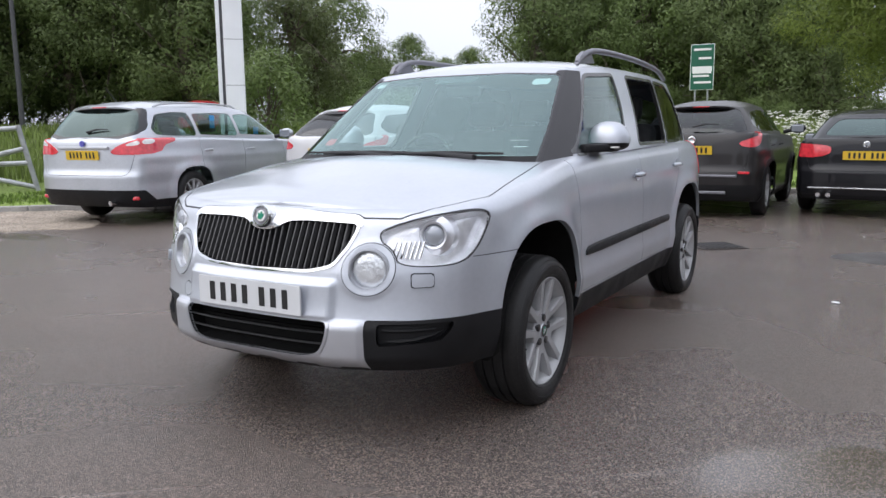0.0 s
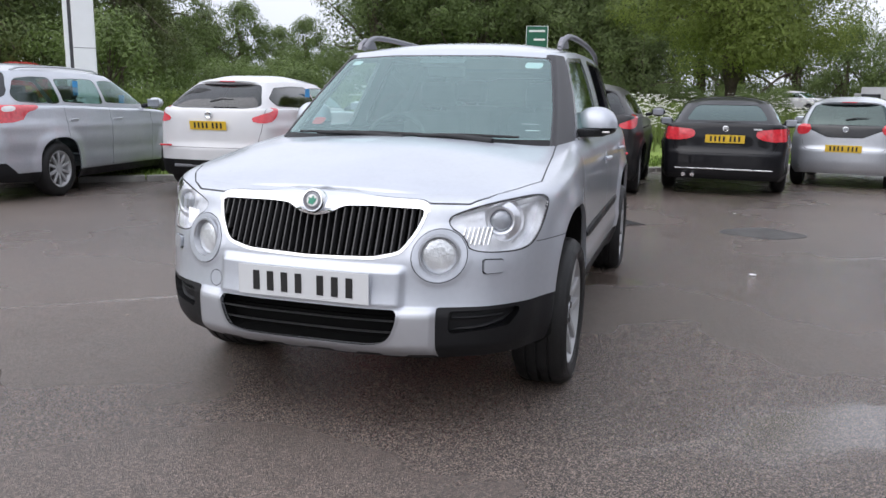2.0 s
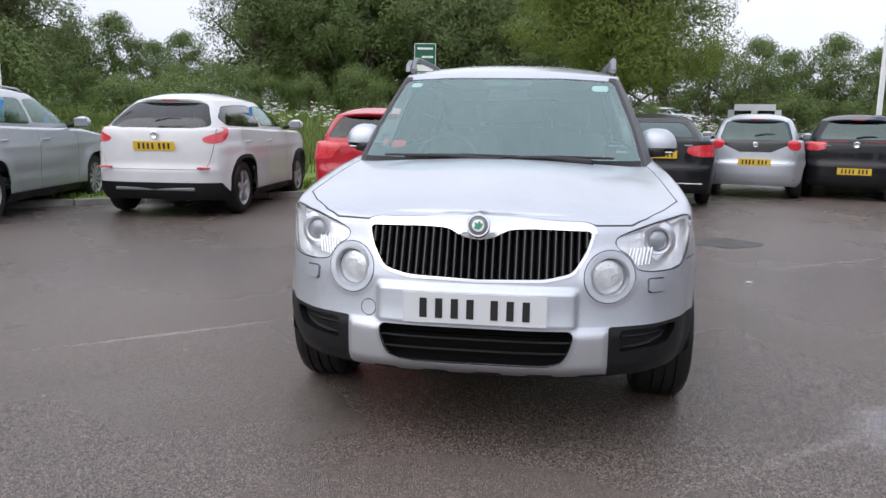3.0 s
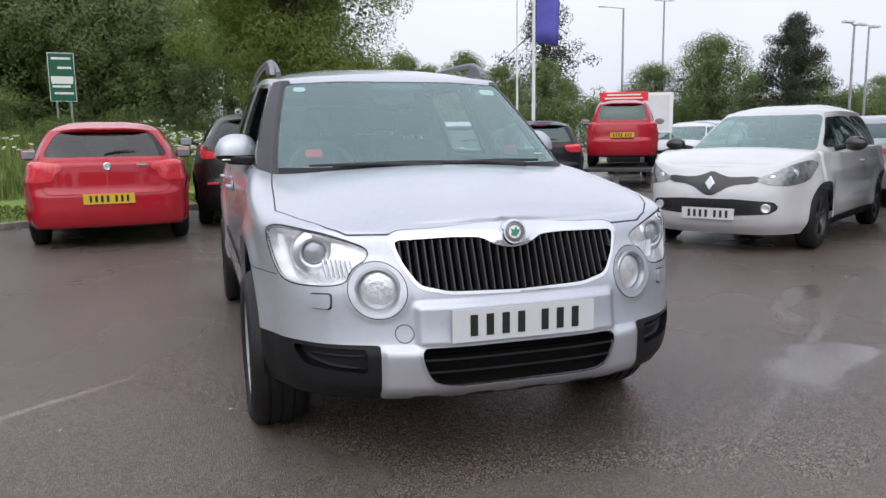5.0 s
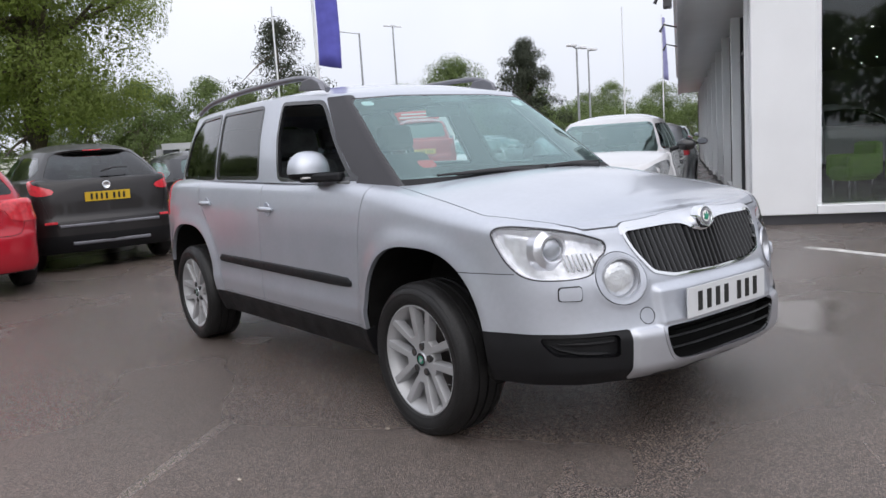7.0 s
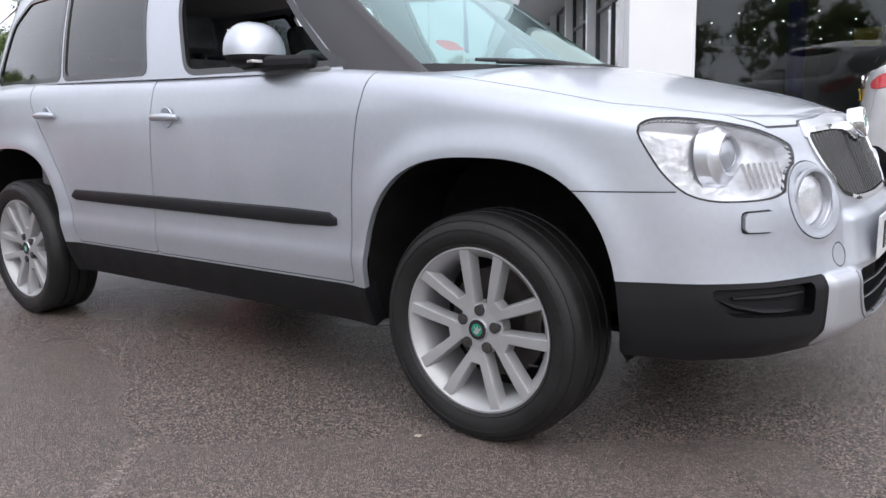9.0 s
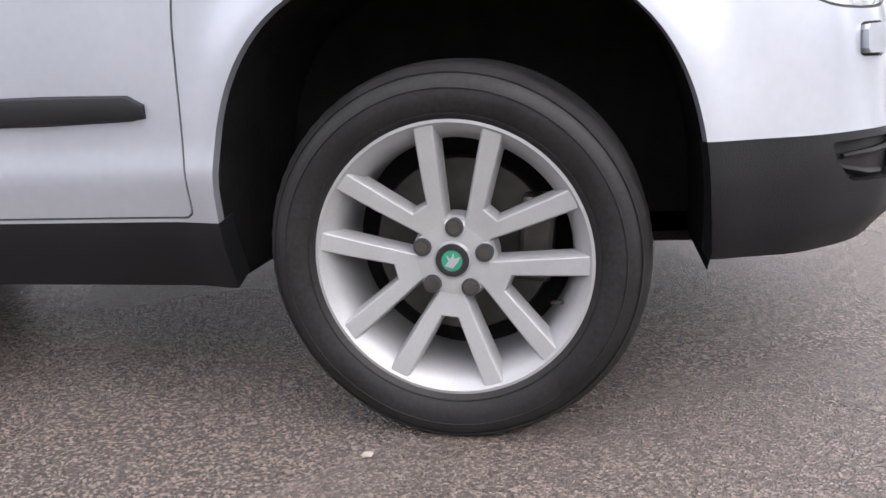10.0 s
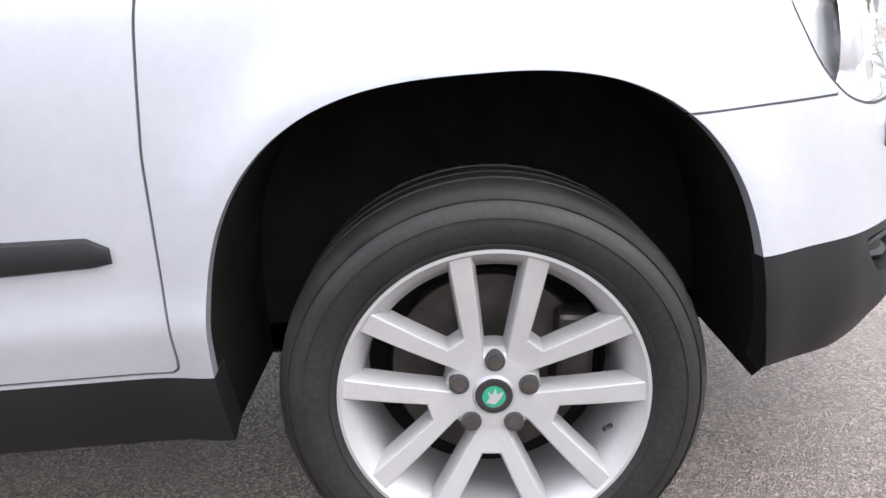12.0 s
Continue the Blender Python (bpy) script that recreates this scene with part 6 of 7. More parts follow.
    for ya, yb_ in zip(splits[:-1], splits[1:]):
        for sg in (1, -1):
            g, door = skin.seam(lambda s: np.maximum(np.maximum(np.abs(Y(s) - (ya + yb_) / 2) - (yb_ - ya) / 2, .30 - Z(s)), 0.4 - sg * X(s)), .003)
            skin_part("panel_gap", g, GAP, car, rim=0, proud=-.006)
            skin_part("door", door, paint_mat, car, "painted door", rim=.015)
            part("door_handle", tube([(sg * (h * .985 - .015), yb_ - .25, .86 * belt), (sg * (h + .012), yb_ - .19, .87 * belt), (sg * (h + .012), yb_ - .11, .87 * belt), (sg * (h * .985 - .015), yb_ - .06, .86 * belt)], [.010, .012, .012, .010], 6), trim or paint_mat, car, smooth=60)
    for sg in (1, -1):
        sill = skin.cut(np.maximum(np.maximum(np.maximum(Z(skin) - .29, yf - Y(skin)), Y(skin) - yr), -sg * X(skin)))
        skin_part("sill", sill, PLASTIC, car, rim=.02)
    skin_part("body", skin, paint_mat, car, "painted body", rim=.015)
    # glass
    gx, gy, gz, gu = X, Y, Z, U
    ya = lambda z: np.interp(z, [belt, rl], [ys, yt])
    yd = lambda z: np.interp(z, [belt, rl], [yre - .1, yrt - .06])
    z0, z1 = belt + .045, rl - .112
    cuts = [None] + list(window_cuts or splits[1:-1]) + [None]
    for k in range(len(cuts) - 1):
        a, b = cuts[k], cuts[k + 1]
        lb = ya(z0) + .16 if a is None else a + .03
        lt = ya(z1) + .10 if a is None else a + .05
        rb = yd(z0) - .16 if b is None else b - .03
        rt = yd(z1) - .14 if b is None else b - .01
        last = .075 if b is None else .012
        poly = [(lb, z0), ((lb + rb) / 2, z0 + .005), (rb - last * .6, z0 + .02), (rb, z0 + .02 + last), (rt, z1 - .012 - last * .25), ((lt + rt) / 2, z1), (lt, z1 - (.02 if a is None else 0))]
        for sg in (1, -1):
            f = lambda s, g=0.0: np.maximum(np.maximum(sd_poly(gy(s), gz(s), rounded(poly, .05)) - g, np.abs(gu(s) - 1.5) - .5), .02 - sg * gx(s))
            seal = top.cut(f(top, .012))
            pane = seal.cut(f(seal))
            w = skin_part("side_window", seal, trim or GLOSSBLACK, car, rim=.01, proud=.002)
            if w:
                skin_part("pane", pane, dark if k >= privacy_from else SIDEGLASS, w, rim=0)
    f = np.maximum(sd_poly(gx(top), gz(top), rounded([(-hb * .86, belt + .0), (hb * .86, belt + .0), (hr * .90, rl - .085), (-hr * .90, rl - .085)], .07)), gu(top) - 1)
    ws = top.cut(f)
    skin_part("windscreen", ws, SCREEN, car, "windscreen", rim=.01).visible_shadow = False
    rg = [(x * .96, min(z, rl - .09)) for x, z in rear_glass] if rear_glass else [(-hb * .70, dk + .06), (hb * .70, dk + .06), (hr * .82, rl - .06), (-hr * .82, rl - .06)]
    f = np.maximum(np.maximum(sd_poly(gx(top), gz(top), rounded(rg, .07)), 2.0 - gu(top)), gu(top) - 3.5)
    if frit:
        border = top.cut(f - frit)
        g = border.cut(np.maximum(np.maximum(sd_poly(gx(border), gz(border), rounded(rg, .07)), 2.0 - gu(border)), gu(border) - 3.5))
        skin_part("rear_screen_border", border, GLOSSBLACK, car, "black glass border", rim=.01, proud=-.003)
    else:
        g = top.cut(f)
    skin_part("rear_screen", g, dark if privacy_from < 9 else REARGLASS, car, "dark rear screen", rim=.01, proud=-.004)
    skin_part("roof", top, paint_mat, car, "painted roof and pillars", rim=.01)
    if not deck:
        bm = bmesh.new()
        rows = []
        for q in np.linspace(-1, 1, 15):
            x, drop = q * hr * .80, .055 * abs(q) ** 3.4
            zf = float(zroof(yrt - .13) + rc(yrt - .13)) - drop * .8
            zb = float(zroof(yrt)) + .022 - drop * .6
            yb2 = yrt + .075 - .07 * q ** 4
            rows.append([bm.verts.new(c) for c in ((x, yrt - .13, zf - .006), (x, yrt - .02, max(zf, zb) - .001), (x, yb2, zb), (x, yb2 - .004, zb - .020), (x, yrt - .06, zb - .030))])
        for r0, r1 in zip(rows[:-1], rows[1:]):
            for k in range(5):
                bm.faces.new((r0[k], r1[k], r1[(k + 1) % 5], r0[(k + 1) % 5]))
        bm.faces.new(rows[0]), bm.faces.new(rows[-1][::-1])
        bmesh.ops.recalc_face_normals(bm, faces=bm.faces)
        part("roof_spoiler", bm, paint_mat, car, smooth=40)
        part("high_brake_light", box(0, yrt + .073, float(zroof(yrt)) + .012, .22, .012, .013), REDLAMP, car, bevel=.003)
    # wiper, mirrors, plate, cabin, underside
    if not deck:
        zz = belt + .10
        wp = part("rear_wiper", tube([(0.02, yre - .02, zz), (-.14, yre - .03, zz + .035), (-.30, yre - .045, zz + .03)], [.014, .010, .006], 6), GAP, car)
    for sg in (1, -1):
        mi = new("door_mirror")
        mi.parent = car
        bm = bmesh.new()
        bmesh.ops.create_uvsphere(bm, u_segments=14, v_segments=10, radius=1)
        bm.transform(Matrix.Translation((sg * (h + .11), ys + .34, belt + .07)) @ Matrix.Diagonal((.115, .07, .075, 1)))
        part("mirror_shell", bm, mirror_mat or paint_mat, mi, smooth=60)
        part("mirror_glass", box(sg * (h + .11), ys + .40, belt + .07, .17, .03, .105), PROJECTOR, mi, bevel=.01)
        part("mirror_arm", rod((sg * (h * .9), ys + .35, belt + .02), (sg * (h + .05), ys + .35, belt + .05), .03, .025, 8), PLASTIC, mi)
        seat(car, sg * .36, ys + .95, .45)
        seat(car, sg * .36, ys + 1.70, .36)
    part("dashboard", box(0, ys + .30, belt - .12, W * .78, .42, .2), CABIN, car, bevel=.06)
    part("cabin_floor", box(0, (ys + yre) / 2, .34, W * .8, yre - ys, .04), CABIN, car)
    part("underbody", box(0, L / 2, .27, W * .62, L * .86, .08), LINER, car)
    for yc in (yf, yr):
        part("axle_shroud", box(0, yc, .42, W * .60, .70, .36), LINER, car)
        for sg in (1, -1):
            wh = build_wheel(car, wheel, pose(sg * (h - .12), yc, .315 * wheel_r, 0, 0, 0 if sg > 0 else 180) @ Matrix.Diagonal((1, wheel_r, wheel_r, 1)))
    if plate:
        px, py, pz, tilt, yaw = plate
        plate_bars(car, pose(px, py, pz, tilt, 0, yaw), plate_mat or YELLOW)
    if rails:
        for sg in (1, -1):
            pts = [(sg * hr * .93, yt + .25, rl - .03), (sg * hr * .95, yt + .4, rl + .0), (sg * hr * .97, (yt + yrt) / 2, rl + .015), (sg * hr * .95, yrt - .4, rl - .01), (sg * hr * .93, yrt - .2, rl - .05)]
            part("roof_rail", tube([tuple(p) for p in smooth_line(pts, 16)], [.012] * 16, 6), trim or SATIN, car, smooth=50)
    return car


def parked_at(cx, cy, az, yr):
    """Pose of a car whose rear axle's middle stands at cx, cy and which heads az degrees right of +y."""
    r = pose(0, 0, 0, 0, 0, 180 - az)
    o = Vector((cx, cy, 0)) - r @ Vector((0, yr, 0))
    return Matrix.Translation(o) @ r


def badge_on(car, x, y, z, r=0.04, yaw=180, material=CHROME):
    b = part("badge", lathe([(.001, .006), (r * .7, .006), (r * .8, .010), (r, .008), (r, -.01)], 20), material, car, smooth=40)
    b.matrix_basis = pose(x, y, z, 0, 0, yaw - 90)
    return b


# silver estate
M = parked_at(-6.92, 5.08, -9, 3.55) @ Matrix.Diagonal((1.03, 1.03, 1.06, 1))
estate = parked("estate_car", "silver estate car with large red tail lamps beside a grass verge", SILVER_B, M, 4.56, 1.82, 1.52, .90, 3.55, 1.2, 2.0, 4.42, 4.12, 1.01, .90,
    rear_lamps=[([(.62, .955), (.72, .990), (.84, 1.010), (.85, .960), (.70, .945)], WHITELAMP), ([(.875, 1.015), (1.08, 1.030), (1.06, .975), (.88, .962)], WHITELAMP),
                ([(.40, .86), (.52, .95), (.80, 1.03), (1.12, 1.05), (1.44, 1.04), (1.36, .985), (1.22, .965), (1.14, .86), (.60, .84)], REDLAMP)],
    low=.43, splits=(1.45, 2.45, 3.40), window_cuts=(2.45, 3.34), plate=(0.0, 4.525, .84, 6, 180), wheel="ten", rails=True, trim=SATIN, frit=.045,
    rear_glass=[(-.72, 1.12), (-.45, 1.06), (.45, 1.06), (.72, 1.12), (.58, 1.41), (-.58, 1.41)])
badge_on(estate, 0, 4.51, .975, .036, 180, FLAGBLUE)
part("lamp_bar", box(0, 4.500, .925, .80, .03, .035), SATIN, estate, "silver bar between the tail lamps", bevel=.008)
for sg in (1, -1):
    part("bumper_reflector", box(sg * .66, 4.43, .335, .20, .05, .045), REDLAMP, estate, bevel=.01)
flap = part("fuel_flap", lathe([(.001, .004), (.070, .003), (.078, .001), (.080, -.01)], 24), SILVER_B, estate, "round fuel flap", smooth=40)
flap.matrix_basis = pose(.885, 3.86, .865, 0, 0, 0)
part("exhaust", rod((-.45, 4.42, .29), (-.45, 4.58, .28), .03, .03, 12), CHROME, estate)
for yy, zz in ((2.95, 1.24),):
    part("window_sticker", box(-.735, yy, zz, .004, .10, .17), BLUECARD, estate, "blue and white price card")
part("window_sticker", box(-.745, 1.95, 1.12, .004, .12, .10), BLUECARD, estate, "blue price card")
part("aerial", rod((0, 3.9, 1.49), (0, 4.08, 1.66), .006, .003, 6), GAP, estate)

JUKE = dict(L=4.13, W=1.765, H=1.56, yf=.83, yr=3.36, ys=1.05, yt=1.78, yre=3.99, yrt=3.50, roof_k=.63, belt=1.08, hood=1.0,
    rear_lamps=[([(.58, .98), (.64, .92), (.86, .92), (1.0, .99), (1.07, 1.10), (1.02, 1.14), (.95, 1.07), (.78, 1.035)], REDLAMP)],
    low=.44, splits=(1.5, 2.45, 3.35), plate=(0, 4.098, .88, 8, 180), wheel="five", wheel_r=1.07, arch_trim=PLASTIC, privacy_from=1,
    rear_glass=[(-.69, 1.12), (-.40, 1.09), (.40, 1.09), (.69, 1.12), (.50, 1.48), (-.50, 1.48)])
white_suv = parked("crossover_car", "white small crossover with black bumper base, parked nose to verge", WHITE, parked_at(-4.58, 6.80, -3, 3.36), **JUKE)
badge_on(white_suv, 0, 4.075, 1.01, .05, 180)
for sg in (1, -1):
    part("fog_reflector", box(sg * .62, 4.10, .62, .16, .03, .025), REDLAMP, white_suv, bevel=.005)
    part("price_card", box(-.70, 2.6, 1.30, .004, .14, .16), BLUECARD, white_suv) if sg > 0 else None
part("lower_trim", box(0, 4.09, .36, 1.0, .05, .04), RAILGREY, white_suv, bevel=.01)
dark_suv = parked("crossover_car", "dark brown small crossover with round chrome badge, parked nose to verge", CHARCOAL, parked_at(-.17, 8.92, 0, 3.36), **JUKE)
badge_on(dark_suv, 0, 4.075, 1.01, .05, 180)
for sg in (1, -1):
    part("fog_reflector", box(sg * .66, 4.10, .60, .14, .03, .03), REDLAMP, dark_suv, bevel=.005)
part("lower_trim", box(0, 4.105, .555, 1.15, .05, .035), RAILGREY, dark_suv, bevel=.01)
part("lower_trim", box(0, 4.09, .34, .9, .05, .04), RAILGREY, dark_suv, bevel=.01)

red_hatch = parked("hatchback_car", "red hatchback with black rear wiper and round badge, nose to verge", RED, parked_at(-2.03, 7.60, -5, 3.45), 4.32, 1.765, 1.42, .76, 3.45, 1.35, 2.1, 4.12, 3.86, .93, .88,
    rear_lamps=[([(.46, .93), (.66, .95), (.98, .96), (.99, .74), (.56, .73), (.52, .84), (.46, .86)], REDLAMP)], low=.24, splits=(1.6, 2.7, 3.4), plate=(0, 4.335, .55, 0, 180), wheel="five", privacy_from=2,
    rear_glass=[(-.68, 1.00), (.68, 1.00), (.52, 1.33), (-.52, 1.33)])
badge_on(red_hatch, 0, 4.275, .90, .042, 180)
part("letters_bar", box(-.36, 4.27, .915, .12, .012, .025), CHROME, red_hatch)

saloon = parked("saloon_car", "black saloon with red tail lamps, parked nose to the verge", BLACK, parked_at(1.86, 10.0, 3, 3.51), 4.52, 1.80, 1.42, .75, 3.51, 1.4, 2.15, 4.02, 3.35, .93, .86, deck=1.02,
    rear_lamps=[([(.40, .92), (.60, .94), (.98, .96), (1.0, .82), (.74, .76), (.42, .80)], REDLAMP)], low=.30, splits=(1.6, 2.6, 3.4), plate=(0, 4.50, .80, 4, 180), wheel="seven",
    rear_glass=[(-.60, 1.05), (.60, 1.05), (.46, 1.34), (-.46, 1.34)])
badge_on(saloon, 0, 4.455, .94, .042, 180)
part("letters_bar", box(-.42, 4.45, .94, .11, .012, .022), CHROME, saloon)
part("chrome_strip", box(0, 4.525, .38, 1.3, .02, .018), CHROME, saloon, bevel=.004)
for xx in (.52, .40):
    part("exhaust", rod((xx, 4.40, .30), (xx, 4.54, .29), .03, .03, 10), CHROME, saloon)

city_car = parked("city_car", "small silver city car with black tailgate panel, parked nose to verge", SILVER_B, parked_at(3.82, 11.65, 14, 2.80), 3.40, 1.62, 1.47, .68, 2.80, .80, 1.35, 3.28, 3.02, .98, .90,
    rear_lamps=[([(.50, .98), (.70, 1.02), (.86, .94), (.78, .84), (.56, .84)], REDLAMP)], low=0, splits=(1.1, 2.3), plate=(0, 3.405, .63, 0, 180), wheel="seven", wheel_r=.92,
    rear_bits=[("tailgate_panel", GLOSSBLACK, [(-.50, .80), (.50, .80), (.60, 1.3), (-.60, 1.3)], "black tailgate panel")], rear_glass=[(-.62, .99), (.62, .99), (.52, 1.38), (-.52, 1.38)])
badge_on(city_car, 0, 3.375, .93, .045, 180)

black_hatch = parked("hatchback_car", "black hatchback with round chrome badge, parked nose to the verge", BLACK, parked_at(5.60, 11.9, 20, 3.42), 4.20, 1.76, 1.48, .86, 3.42, 1.2, 1.95, 4.05, 3.78, .96, .90,
    rear_lamps=[([(.46, 1.0), (.86, 1.02), (.88, .84), (.48, .84)], REDLAMP)], low=.26, splits=(1.5, 2.5, 3.3), plate=(0, 4.205, .50, 0, 180), wheel="five",
    rear_glass=[(-.62, 1.04), (.62, 1.04), (.48, 1.38), (-.48, 1.38)])
badge_on(black_hatch, 0, 4.15, .95, .055, 180)
part("rear_wordmark", box(.45, 4.15, .93, .12, .01, .02), CHROME, black_hatch)

# white hatchback that faces the yard, and the cars behind it along the showroom
BU, BV = Vector((.50, -.866, 0)), Vector((.866, .50, 0))


def facing_at(cx, cy, az, yf):
    """Pose of a car whose front axle's middle stands at cx, cy and which heads az degrees right of +y."""
    r = pose(0, 0, 0, 0, 0, 180 - az)
    o = Vector((cx, cy, 0)) - r @ Vector((0, yf, 0))
    return Matrix.Translation(o) @ r


white_hatch = parked("hatchback_car", "white hatchback with black mirrors and chrome diamond badge", WHITE, facing_at(4.46, 4.46, 238, .83), 4.06, 1.73, 1.50, .83, 3.42, 1.12, 1.95, 3.92, 3.62, .97, .93,
    rear_lamps=[([(.46, 1.0), (.86, 1.02), (.88, .84), (.48, .84)], REDLAMP)], low=.26, splits=(1.5, 2.55, 3.3), wheel="five_dark", mirror_mat=GLOSSBLACK, nose=.22,
    front=[("headlight", DARKLAMP, [(.42, .725), (.58, .80), (.74, .885), (.815, .90), (.83, .80), (.80, .70), (.70, .655), (.55, .665), (.46, .69)], True, "dark headlight with bright optics"),
           ("upper_grille", GLOSSBLACK, [(-.46, .755), (-.20, .735), (-.09, .76), (0, .80), (.09, .76), (.20, .735), (.46, .755), (.44, .685), (.20, .665), (.07, .58), (0, .555), (-.07, .58), (-.20, .665), (-.44, .685)], False, "black upper grille"),
           ("lower_grille", GLOSSBLACK, [(-.56, .53), (.56, .53), (.64, .45), (.52, .375), (-.52, .375), (-.64, .45)], False, "black lower grille")], plate=(0, -.014, .385, 0, 0), plate_mat=WHITEPLATE)
bm = prism([(-.052, 0), (0, .078), (.052, 0), (0, -.078)], .03)
bd = part("badge", bm, CHROME, white_hatch, "chrome diamond badge", bevel=.008)
bd.matrix_basis = pose(0, .022, .680, -12, 0, 0)
for sg in (1, -1):
    part("chrome_strip", tube([(sg * .13, .060, .700), (sg * .28, .075, .712), (sg * .45, .12, .735)], [.008, .008, .005], 6), CHROME, white_hatch)
    for xo, zo, rr in ((.56, .735, .042), (.70, .78, .048)):
        op = part("headlight_optic", lathe([(.001, .010), (rr * .6, .008), (rr * .75, .002), (rr, .006), (rr * 1.1, -.03)], 20), FOGLENS, white_hatch, "round headlight optic", smooth=50)
        op.matrix_basis = pose(sg * xo, .150 + (xo - .56) * 1.0, zo, 0, 0, -90 + sg * 30)
    fl = part("fog_lamp", lathe([(.001, .004), (.03, .003), (.036, .008), (.044, .006), (.046, -.02)], 20), FOGLENS, white_hatch, smooth=50)
    fl.matrix_basis = pose(sg * .53, .062, .45, 0, 0, -90 + sg * 12)

grey_saloon = parked("saloon_car", "grey saloon with red tail lamps beside the showroom", GREY, parked_at(9.48, 7.6, 57, 3.5), 4.6, 1.82, 1.43, .8, 3.5, 1.4, 2.15, 4.05, 3.4, .94, .88, deck=1.02,
    rear_lamps=[([(.42, .92), (.98, .94), (1.0, .80), (.44, .80)], REDLAMP)], low=.3, splits=(1.6, 2.6, 3.4), plate=(0, 4.59, .76, 4, 180), wheel="seven", rear_glass=[(-.60, 1.05), (.60, 1.05), (.46, 1.34), (-.46, 1.34)])

# ---- trees ----
def crown_mesh(name, material, blobs, leaves, size, shape, seed, droop=0.0, quads=False, fill=0, rough=(.75, 1.12)):
    """Leaves in clumps inside an uneven crown. shape(u) gives radius at height u in 0..1; heights in metres."""
    rnd = random.Random(seed)
    h0, h1, rad = shape
    verts, faces, norms = [], [], []
    centres = []
    for _ in range(blobs):
        u = rnd.random() ** .8
        r = rad(u) * math.sqrt(rnd.random()) * rnd.uniform(*rough)
        a = rnd.uniform(0, 2 * math.pi)
        centres.append((r * math.cos(a), r * math.sin(a), h0 + (h1 - h0) * u, rnd.uniform(.6, 1.25)))
    for cx, cy, cz, k in centres:
        sp = .13 * rad(.5) * k + .10
        for _ in range(int(leaves * k)):
            off = Vector((rnd.gauss(0, 1), rnd.gauss(0, 1), rnd.gauss(0, .75)))
            off *= min(1, 1.3 / (off.length + 1e-6))
            o = Vector((cx, cy, cz)) + off * sp
            if droop:
                o.z -= droop * abs(rnd.gauss(0, 1)) * .6
            s = size * rnd.uniform(.6, 1.3)
            face = (off.normalized() + Vector((cx, cy, 0)).normalized() * .5 + Vector((0, 0, .7)) + Vector((rnd.gauss(0, 1), rnd.gauss(0, 1), rnd.gauss(0, 1))) * .45).normalized()
            a = face.orthogonal().normalized()
            a = (Matrix.Rotation(rnd.uniform(0, 6.28), 3, face) @ a)
            b = face.cross(a)
            n = len(verts)
            for p in (o + a * s, o + b * s * .62 - a * s * .1, o - a * s, o - b * s * .55 + a * s * .1)[:4 if quads else 3]:
                verts.append((p.x, p.y, p.z))
                norms.append((off.normalized() * .7 + Vector((cx, cy, cz - (h0 + h1) / 2)).normalized() * .3 + face * .55 + Vector((0, 0, .2))).normalized())
            faces.append(list(range(n, len(verts))))
    # shaded inner foliage
    for _ in range(fill):
        u = rnd.uniform(.08, .92)
        r, a = rad(u) * rnd.uniform(.1, .78), rnd.uniform(0, 2 * math.pi)
        o = Vector((r * math.cos(a), r * math.sin(a), h0 + (h1 - h0) * u))
        n = len(verts)
        for _ in range(3):
            verts.append(tuple(o + Vector((rnd.gauss(0, 1), rnd.gauss(0, 1), rnd.gauss(0, 1))).normalized() * size * rnd.uniform(1.2, 2.6)))
            norms.append(Vector((o.x, o.y, 0)).normalized())
        faces.append([n, n + 1, n + 2])
    me = bpy.data.meshes.new(name)
    me.from_pydata(verts, [], faces)
    me.materials.append(material)
    me.polygons.foreach_set("use_smooth", [True] * len(me.polygons))
    me.update()
    me.normals_split_custom_set_from_vertices(norms)
    return me, centres


def tree(name, label, m, trunk_h, trunk_r, crown_me, centres, group="trees along the road"):
    """A tree with a tapered trunk, limbs and a crown."""
    t = thing(name, label, "tree", group, m)
    bm = tube([(0, 0, -.3), (.05, 0, trunk_h * .3), (-.04, .05, trunk_h * .65), (.02, .02, trunk_h)], [trunk_r * 1.25, trunk_r, trunk_r * .8, trunk_r * .45], 10)
    for k, (cx, cy, cz, _) in enumerate(centres[:14]):
        z0 = trunk_h * (.35 + .045 * k)
        tube([(0, 0, z0), (cx * .45, cy * .45, (z0 + cz) / 2 + .2), (cx * .9, cy * .9, cz)], [trunk_r * .42, trunk_r * .25, trunk_r * .07], 6, 1, bm)
    part("trunk", bm, BARK, t, "brown trunk and limbs", smooth=60)
    c = new("crown", crown_me)
    c.parent = t
    return t


round_shape = lambda u: math.sqrt(max(.05, 1 - (2 * u - .9) ** 2 * .85))
oak = crown_mesh("crown", LEAF_DARK, 170, 210, .095, (1.4, 10.5, lambda u: 4.2 * round_shape(u)), 1, fill=1800)
oak2 = crown_mesh("crown", LEAF_MID, 160, 210, .095, (1.0, 9.5, lambda u: 3.9 * round_shape(u)), 2, fill=1800)
far_oak = crown_mesh("crown", LEAF_DARK, 130, 120, .14, (1.0, 10.5, lambda u: 4.2 * round_shape(u)), 11)
far_oak2 = crown_mesh("crown", LEAF_MID, 130, 120, .14, (.8, 9.5, lambda u: 3.9 * round_shape(u)), 12)
unseen_oak = crown_mesh("crown", LEAF_MID, 90, 30, .42, (1.0, 10.0, lambda u: 4.2 * round_shape(u)), 13)
